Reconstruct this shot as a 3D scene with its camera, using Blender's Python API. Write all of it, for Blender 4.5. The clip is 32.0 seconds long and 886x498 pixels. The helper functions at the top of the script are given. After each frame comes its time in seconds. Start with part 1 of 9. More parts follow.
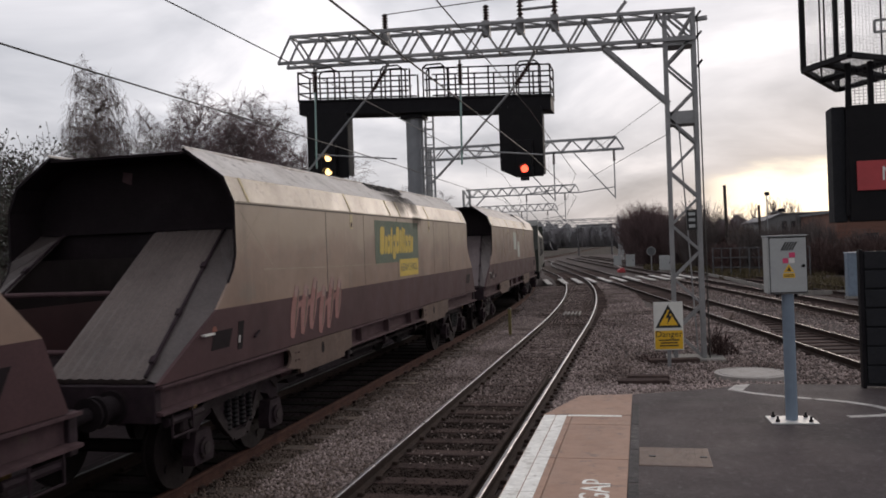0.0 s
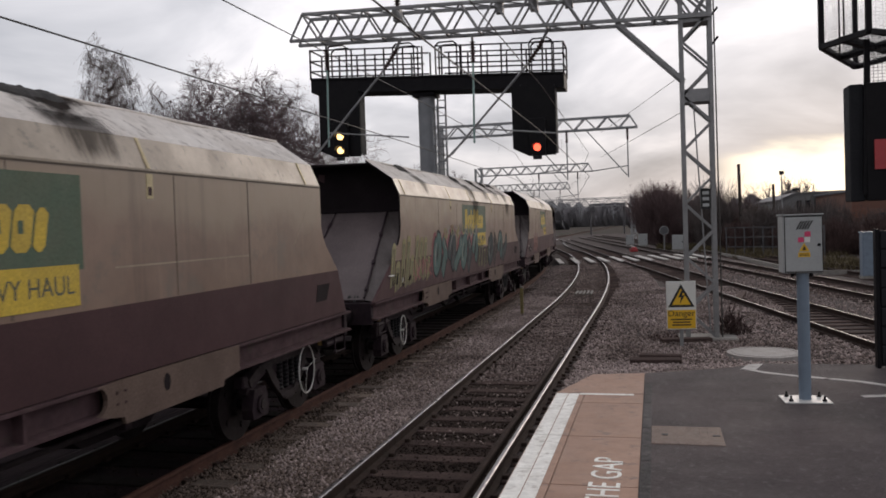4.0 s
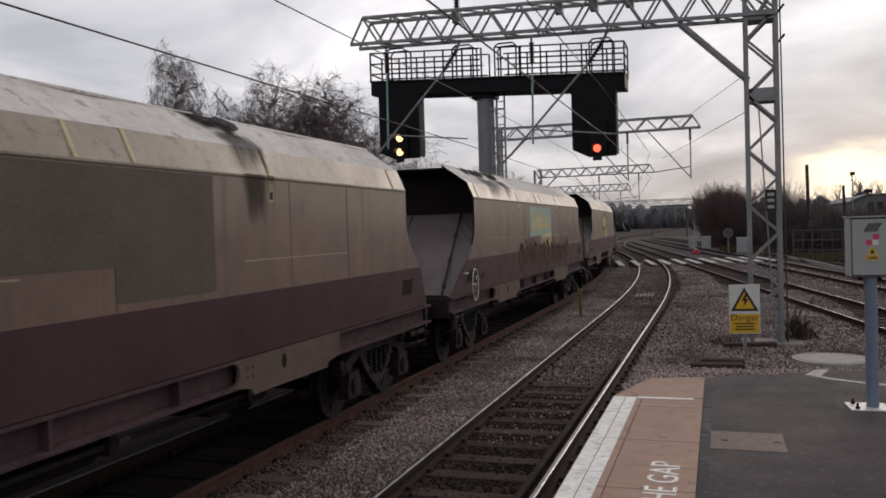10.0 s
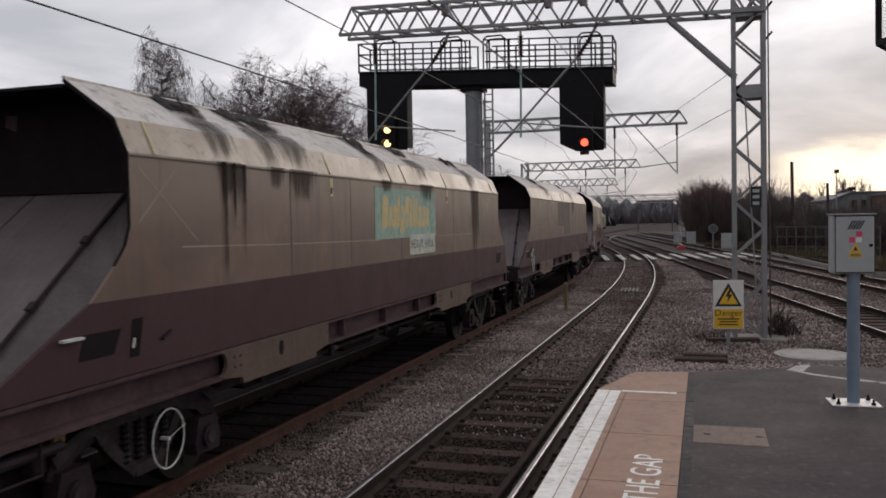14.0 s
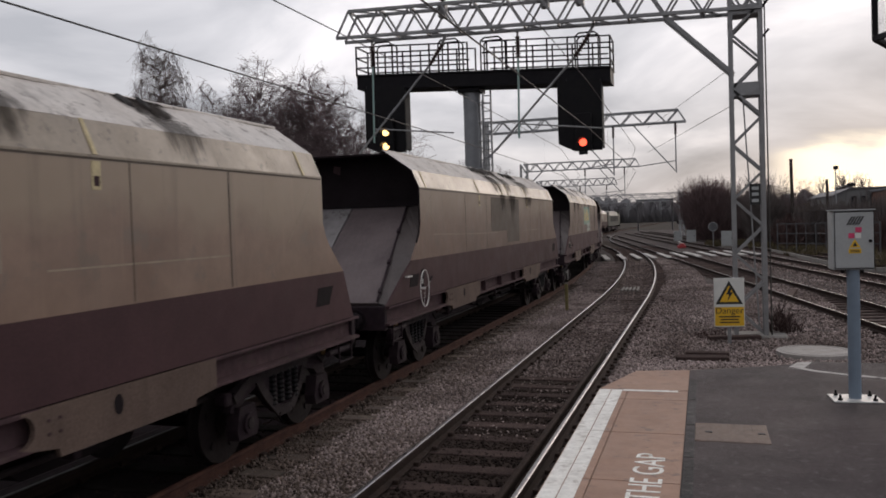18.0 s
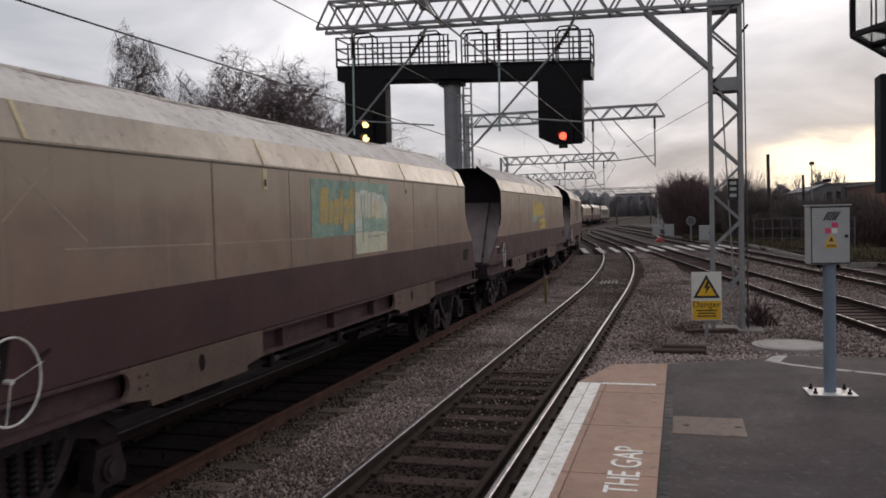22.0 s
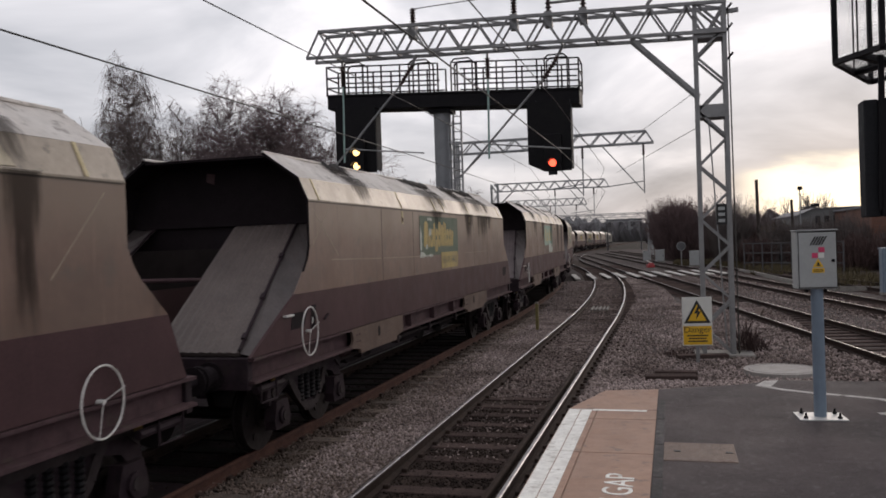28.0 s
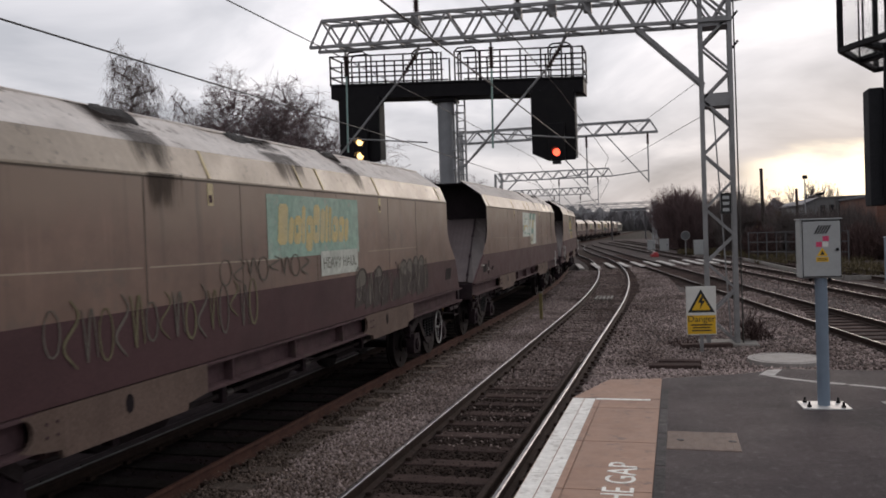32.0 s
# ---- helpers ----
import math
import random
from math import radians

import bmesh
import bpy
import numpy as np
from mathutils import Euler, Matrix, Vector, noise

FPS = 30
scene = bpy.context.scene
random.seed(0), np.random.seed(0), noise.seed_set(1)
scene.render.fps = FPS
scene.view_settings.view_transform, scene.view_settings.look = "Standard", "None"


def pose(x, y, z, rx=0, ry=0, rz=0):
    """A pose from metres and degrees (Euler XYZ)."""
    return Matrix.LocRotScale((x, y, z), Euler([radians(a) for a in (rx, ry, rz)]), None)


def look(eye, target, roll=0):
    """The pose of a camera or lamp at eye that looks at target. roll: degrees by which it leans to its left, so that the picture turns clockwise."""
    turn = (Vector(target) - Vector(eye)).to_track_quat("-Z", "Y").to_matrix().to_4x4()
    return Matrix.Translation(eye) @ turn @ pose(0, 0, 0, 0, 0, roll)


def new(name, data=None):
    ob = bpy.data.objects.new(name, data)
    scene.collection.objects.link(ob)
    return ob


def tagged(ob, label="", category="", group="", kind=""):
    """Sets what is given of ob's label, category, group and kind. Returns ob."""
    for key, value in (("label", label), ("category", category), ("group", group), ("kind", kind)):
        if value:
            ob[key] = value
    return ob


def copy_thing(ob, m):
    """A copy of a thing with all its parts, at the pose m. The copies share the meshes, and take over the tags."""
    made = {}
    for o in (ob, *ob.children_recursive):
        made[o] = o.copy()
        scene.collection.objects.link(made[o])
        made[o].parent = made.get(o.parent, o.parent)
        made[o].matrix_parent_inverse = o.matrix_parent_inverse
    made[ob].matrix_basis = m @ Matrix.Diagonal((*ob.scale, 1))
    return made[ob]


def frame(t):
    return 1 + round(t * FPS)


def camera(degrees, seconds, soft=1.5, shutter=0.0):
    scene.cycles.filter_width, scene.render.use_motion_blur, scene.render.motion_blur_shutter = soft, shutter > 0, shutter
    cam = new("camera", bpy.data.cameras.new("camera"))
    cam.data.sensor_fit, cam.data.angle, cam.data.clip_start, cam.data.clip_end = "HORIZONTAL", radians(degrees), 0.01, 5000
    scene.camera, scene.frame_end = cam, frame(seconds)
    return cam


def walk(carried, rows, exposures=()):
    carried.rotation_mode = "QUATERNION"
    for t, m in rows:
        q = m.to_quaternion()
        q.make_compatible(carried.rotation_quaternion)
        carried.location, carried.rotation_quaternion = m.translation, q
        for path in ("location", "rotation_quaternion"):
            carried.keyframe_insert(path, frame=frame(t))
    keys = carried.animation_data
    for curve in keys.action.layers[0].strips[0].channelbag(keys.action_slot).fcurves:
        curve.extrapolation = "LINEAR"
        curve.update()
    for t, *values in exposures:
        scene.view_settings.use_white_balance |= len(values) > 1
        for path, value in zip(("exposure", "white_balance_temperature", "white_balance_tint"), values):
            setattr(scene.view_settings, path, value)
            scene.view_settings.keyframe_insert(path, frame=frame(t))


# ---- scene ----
cam = camera(56.9, 32.0, soft=1.75, shutter=0.15)
# seconds, eye x y z, pitch, roll, yaw: a hand-held camera on a platform; z = 0 is the platform's top
ROWS = [
    (0.0, -0.005, 0.007, 1.681, -0.15, 2.06, 13.60),
    (0.5, -0.008, 0.009, 1.681, -0.25, 2.09, 13.53),
    (1.0, -0.011, 0.007, 1.680, -0.51, 2.15, 14.23),
    (1.5, -0.012, 0.002, 1.678, -0.93, 2.51, 16.23),
    (2.0, -0.012, 0.000, 1.678, -0.93, 2.39, 16.06),
    (2.5, -0.014, 0.004, 1.677, -1.35, 2.22, 15.07),
    (3.0, -0.016, 0.007, 1.676, -1.53, 1.95, 14.66),
    (3.5, -0.016, 0.011, 1.676, -1.62, 2.04, 14.48),
    (5.5, -0.019, 0.014, 1.677, -1.34, 1.53, 14.28),
    (6.0, -0.017, 0.016, 1.676, -1.26, 1.55, 14.41),
    (6.5, -0.013, 0.018, 1.674, -1.24, 1.54, 14.54),
    (7.0, -0.009, 0.020, 1.673, -1.52, 1.75, 14.55),
    (7.5, -0.004, 0.022, 1.672, -2.02, 1.76, 14.54),
    (8.0, -0.001, 0.021, 1.672, -2.72, 1.77, 14.60),
    (8.5, 0.003, 0.014, 1.674, -2.79, 1.62, 14.86),
    (9.0, 0.007, 0.001, 1.675, -2.53, 1.69, 16.39),
    (9.5, 0.011, -0.012, 1.675, -1.78, 1.59, 17.67),
    (10.0, 0.013, -0.020, 1.673, -1.36, 1.78, 18.55),
    (10.5, 0.012, -0.025, 1.670, -1.12, 1.47, 18.99),
    (11.0, 0.013, -0.027, 1.669, -0.95, 1.30, 18.95),
    (11.5, 0.015, -0.028, 1.669, -0.75, 1.46, 18.65),
    (12.0, 0.018, -0.026, 1.669, -0.64, 1.61, 18.29),
    (12.5, 0.017, -0.024, 1.668, -0.92, 1.31, 18.00),
    (13.0, 0.014, -0.023, 1.668, -1.47, 1.09, 17.84),
    (13.5, 0.010, -0.023, 1.670, -1.75, 1.13, 17.78),
    (14.0, 0.007, -0.024, 1.672, -1.92, 1.06, 17.60),
    (14.5, 0.006, -0.025, 1.673, -2.06, 1.19, 17.45),
    (16.5, 0.014, -0.021, 1.672, -2.42, 1.62, 17.33),
    (17.0, 0.014, -0.021, 1.672, -2.33, 1.80, 17.38),
    (17.5, 0.015, -0.021, 1.671, -2.04, 1.80, 17.49),
    (18.0, 0.015, -0.022, 1.670, -1.79, 1.87, 17.60),
    (18.5, 0.014, -0.022, 1.670, -1.82, 1.78, 17.65),
    (19.0, 0.014, -0.022, 1.671, -2.08, 1.66, 17.48),
    (19.5, 0.014, -0.021, 1.672, -2.11, 1.70, 17.56),
    (20.0, 0.015, -0.019, 1.672, -2.15, 1.67, 17.62),
    (20.5, 0.015, -0.015, 1.671, -2.16, 1.68, 17.43),
    (21.0, 0.013, -0.010, 1.670, -2.29, 1.68, 17.03),
    (21.5, 0.010, -0.005, 1.669, -2.41, 1.53, 16.58),
    (22.0, 0.006, 0.000, 1.669, -2.34, 1.50, 16.18),
    (22.5, 0.003, 0.002, 1.669, -2.17, 1.54, 16.04),
    (23.0, 0.004, 0.000, 1.670, -2.11, 1.49, 15.98),
    (23.5, 0.005, -0.001, 1.672, -1.98, 1.71, 15.82),
    (24.0, 0.006, 0.001, 1.672, -1.94, 1.51, 15.84),
    (24.5, 0.005, 0.004, 1.672, -1.86, 1.57, 15.76),
    (26.5, 0.026, -0.004, 1.676, -0.93, 1.65, 15.55),
    (27.0, 0.027, -0.005, 1.675, -0.68, 1.77, 15.55),
    (27.5, 0.028, -0.005, 1.674, -0.43, 1.83, 15.59),
    (28.0, 0.028, -0.005, 1.673, -0.47, 1.91, 15.58),
    (28.5, 0.027, -0.003, 1.672, -0.51, 1.77, 15.56),
    (29.0, 0.027, -0.002, 1.673, -0.75, 1.79, 15.61),
    (29.5, 0.029, -0.003, 1.672, -0.73, 1.86, 15.80),
    (30.0, 0.031, -0.004, 1.671, -0.81, 1.93, 15.99),
    (30.5, 0.033, -0.004, 1.670, -0.81, 1.95, 16.05),
    (31.0, 0.034, -0.004, 1.670, -1.02, 1.95, 15.96),
    (31.5, 0.034, -0.004, 1.670, -1.15, 1.95, 15.88),
    (32.0, 0.034, -0.004, 1.671, -1.18, 2.01, 15.86),
]
walk(cam, [(t, pose(x, y, z, 90 + pitch, roll, yaw)) for t, x, y, z, pitch, roll, yaw in ROWS],
     exposures=[(t, e + 0.07, 6720, 18.0) for t, e in ((0.0, 0.04), (6.0, 0.0), (9.0, -0.08), (13.0, -0.05), (17.0, -0.07), (24.0, -0.05), (28.0, 0.02), (32.0, 0.03))])

# ---- world and sun: bright overcast, low sun behind thin cloud ahead ----
def make_world():
    w = bpy.data.worlds.new("overcast_sky")
    scene.world = w
    w.use_nodes = True
    nt = w.node_tree
    nt.nodes.clear()
    N = nt.nodes.new

    def link(a, b):
        nt.links.new(a, b)

    def calc(op, a, b=None):
        n = N("ShaderNodeMath")
        n.operation = op
        for i, v in enumerate((a, b)):
            if v is None:
                continue
            if isinstance(v, (int, float)):
                n.inputs[i].default_value = v
            else:
                link(v, n.inputs[i])
        return n.outputs[0]

    coord = N("ShaderNodeTexCoord")
    sep = N("ShaderNodeSeparateXYZ")
    link(coord.outputs["Generated"], sep.inputs[0])
    up = calc("ADD", calc("MAXIMUM", sep.outputs[2], 0.0), 0.30)
    flat = N("ShaderNodeCombineXYZ")
    link(calc("DIVIDE", sep.outputs[0], up), flat.inputs[0])
    link(calc("DIVIDE", sep.outputs[1], up), flat.inputs[1])
    cloud = N("ShaderNodeTexNoise")
    cloud.inputs["Scale"].default_value = 1.5
    cloud.inputs["Detail"].default_value = 6.0
    cloud.inputs["Roughness"].default_value = 0.52
    cloud.inputs["Distortion"].default_value = 0.35
    link(flat.outputs[0], cloud.inputs["Vector"])
    ramp = N("ShaderNodeValToRGB")
    link(cloud.outputs[0], ramp.inputs[0])
    e = ramp.color_ramp.elements
    e[0].position, e[0].color = 0.38, (0.43, 0.470, 0.505, 1)
    e[1].position, e[1].color = 0.68, (1.04, 1.065, 1.07, 1)
    m = ramp.color_ramp.elements.new(0.53)
    m.color = (0.665, 0.705, 0.735, 1)
    # the thin place in the cloud in front of the sun, low over the horizon
    toward = N("ShaderNodeVectorMath")
    toward.operation = "DOT_PRODUCT"
    link(coord.outputs["Generated"], toward.inputs[0])
    toward.inputs[1].default_value = Vector((0.172, 0.984, 0.055)).normalized()
    near = N("ShaderNodeMapRange")
    near.interpolation_type = "SMOOTHERSTEP"
    near.inputs[1].default_value, near.inputs[2].default_value = 0.9930, 0.9996
    link(toward.outputs["Value"], near.inputs[0])
    low = N("ShaderNodeMapRange")
    low.interpolation_type = "SMOOTHERSTEP"
    low.inputs[1].default_value, low.inputs[2].default_value = 0.082, 0.048
    ragged = calc("ADD", sep.outputs[2], calc("MULTIPLY", calc("SUBTRACT", cloud.outputs[0], 0.5), 0.16))
    link(ragged, low.inputs[0])
    glow = calc("MULTIPLY", near.outputs[0], low.outputs[0])
    warm = N("ShaderNodeMix")
    warm.data_type = "RGBA"
    link(glow, warm.inputs["Factor"])
    # the cloud sheet is duller towards the horizon
    haze = N("ShaderNodeMapRange")
    haze.interpolation_type = "SMOOTHSTEP"
    haze.inputs[1].default_value, haze.inputs[2].default_value = 0.0, 0.22
    haze.inputs[3].default_value, haze.inputs[4].default_value = 0.66, 1.02
    link(sep.outputs[2], haze.inputs[0])
    away = N("ShaderNodeMapRange")
    away.interpolation_type = "SMOOTHSTEP"
    away.inputs[1].default_value, away.inputs[2].default_value = -0.7, 0.45
    away.inputs[3].default_value, away.inputs[4].default_value = 0.74, 0.97
    link(sep.outputs[1], away.inputs[0])
    dull = N("ShaderNodeVectorMath")
    dull.operation = "SCALE"
    link(ramp.outputs[0], dull.inputs[0])
    link(calc("MULTIPLY", haze.outputs[0], away.outputs[0]), dull.inputs["Scale"])
    link(dull.outputs[0], warm.inputs[6])
    warm.inputs[7].default_value = (1.10, 1.04, 0.82, 1)
    clouds = N("ShaderNodeBackground")
    link(warm.outputs[2], clouds.inputs[0])
    clouds.inputs[1].default_value = SKY
    sky = N("ShaderNodeTexSky")
    sky.sky_type, sky.sun_disc = "NISHITA", False
    sky.sun_elevation, sky.sun_rotation = radians(9), radians(12)
    clear = N("ShaderNodeBackground")
    link(sky.outputs[0], clear.inputs[0])
    clear.inputs[1].default_value = 0.05
    mix = N("ShaderNodeMixShader")
    mix.inputs[0].default_value = 0.93
    link(clear.outputs[0], mix.inputs[1])
    link(clouds.outputs[0], mix.inputs[2])
    out = N("ShaderNodeOutputWorld")
    link(mix.outputs[0], out.inputs[0])


SKY = 1.2
make_world()
sun_data = bpy.data.lights.new("sun", "SUN")
sun_data.energy, sun_data.angle, sun_data.color = 0.55, radians(24), (1.0, 0.9, 0.76)
sun = new("sun", sun_data)
sun.matrix_world = look((30, 100, 40), (0, 0, 6))


# ---- materials ----
def material(name, base, second=None, scale=6.0, rough=0.8, metal=0.0, bump=0.0, bump_scale=60.0, streak=0.0, streak_colour=(0.03, 0.027, 0.024),
             detail=None, detail_scale=40.0, vary=0.0, glow=None, patch=0.55, island=False, grain=1.0, dust=None):
    """A weathered surface: two colours in soft patches, fine speckle, streaks that run down, and fine relief, in metres of the object."""
    mt = bpy.data.materials.new(name)
    mt.use_nodes = True
    nt = mt.node_tree
    bsdf = nt.nodes["Principled BSDF"]
    N = nt.nodes.new

    def link(a, b):
        nt.links.new(a, b)

    bsdf.inputs["Metallic"].default_value = metal
    bsdf.inputs["Roughness"].default_value = rough
    if glow:
        bsdf.inputs["Base Color"].default_value = (*base, 1)
        bsdf.inputs["Emission Color"].default_value = (*base, 1)
        bsdf.inputs["Emission Strength"].default_value = glow
        return mt
    coord = N("ShaderNodeTexCoord")
    info = N("ShaderNodeObjectInfo")
    shift = N("ShaderNodeVectorMath")
    shift.operation = "MULTIPLY_ADD"
    spread = N("ShaderNodeCombineXYZ")
    link(info.outputs["Random"], spread.inputs[0])
    link(info.outputs["Random"], spread.inputs[1])
    link(spread.outputs[0], shift.inputs[0])
    shift.inputs[1].default_value = (37, 53, 0)
    link(coord.outputs["Object"], shift.inputs[2])
    place = shift.outputs[0]

    def mixed(factor, a, b, kind="MIX"):
        n = N("ShaderNodeMix")
        n.data_type, n.blend_type = "RGBA", kind
        if isinstance(factor, (int, float)):
            n.inputs["Factor"].default_value = factor
        else:
            link(factor, n.inputs["Factor"])
        for i, v in ((6, a), (7, b)):
            if isinstance(v, tuple):
                n.inputs[i].default_value = (*v, 1)
            else:
                link(v, n.inputs[i])
        return n.outputs[2]

    def noise_of(s, rough_=0.6, vec=None, det=5.0):
        n = N("ShaderNodeTexNoise")
        n.inputs["Scale"].default_value, n.inputs["Detail"].default_value, n.inputs["Roughness"].default_value = s, det, rough_
        link(vec if vec is not None else place, n.inputs["Vector"])
        return n.outputs[0]

    def ranged(v, a, b, c=0.0, d=1.0):
        n = N("ShaderNodeMapRange")
        n.inputs[1].default_value, n.inputs[2].default_value, n.inputs[3].default_value, n.inputs[4].default_value = a, b, c, d
        link(v, n.inputs[0])
        return n.outputs[0]

    second = second or tuple(c * 0.7 for c in base)
    colour = mixed(ranged(noise_of(scale), patch - 0.15, patch + 0.15), base, second)
    speck = ranged(noise_of(detail_scale, 0.7), 0.3, 0.7, 1 - 0.28 * grain, 1 + 0.22 * grain)
    colour = mixed(1.0, colour, speck, "MULTIPLY")
    if detail:
        colour = mixed(ranged(noise_of(detail_scale * 0.6, 0.7), 0.56, 0.66), colour, detail)
    if dust:
        # pale dust that has settled over the upper part, with a ragged lower edge
        high = N("ShaderNodeSeparateXYZ")
        link(coord.outputs["Object"], high.inputs[0])
        edge = N("ShaderNodeMath")
        edge.operation = "ADD"
        link(high.outputs[2], edge.inputs[0])
        link(ranged(noise_of(0.7), 0.3, 0.7, -0.22, 0.22), edge.inputs[1])
        colour = mixed(ranged(edge.outputs[0], dust[1], dust[2], 0.0, 0.75), colour, dust[0])
    if streak:
        squash = N("ShaderNodeMapping")
        squash.inputs["Scale"].default_value = (3.2, 3.2, 0.16)
        link(place, squash.inputs[0])
        runs = noise_of(1.0, 0.65, squash.outputs[0], 6.0)
        colour = mixed(ranged(runs, 0.57, 0.72, 0.0, streak), colour, streak_colour)
        runs2 = noise_of(4.0, 0.6, squash.outputs[0], 4.0)
        colour = mixed(ranged(runs2, 0.6, 0.72, 0.0, streak * 0.5), colour, tuple(min(1, c * 1.5) for c in base))
    if vary or island:
        if island:
            geo = N("ShaderNodeNewGeometry")
            seed = geo.outputs["Random Per Island"]
        else:
            seed = info.outputs["Random"]
        colour = mixed(1.0, colour, ranged(seed, 0, 1, 1 - vary, 1 + vary), "MULTIPLY")
    link(colour, bsdf.inputs["Base Color"])
    r = ranged(noise_of(scale * 2.3), 0.3, 0.7, max(0.05, rough - 0.1), min(1.0, rough + 0.1))
    link(r, bsdf.inputs["Roughness"])
    if bump:
        b = N("ShaderNodeBump")
        b.inputs["Strength"].default_value = bump
        b.inputs["Distance"].default_value = 0.02
        link(noise_of(bump_scale, 0.7), b.inputs["Height"])
        link(b.outputs[0], bsdf.inputs["Normal"])
    return mt


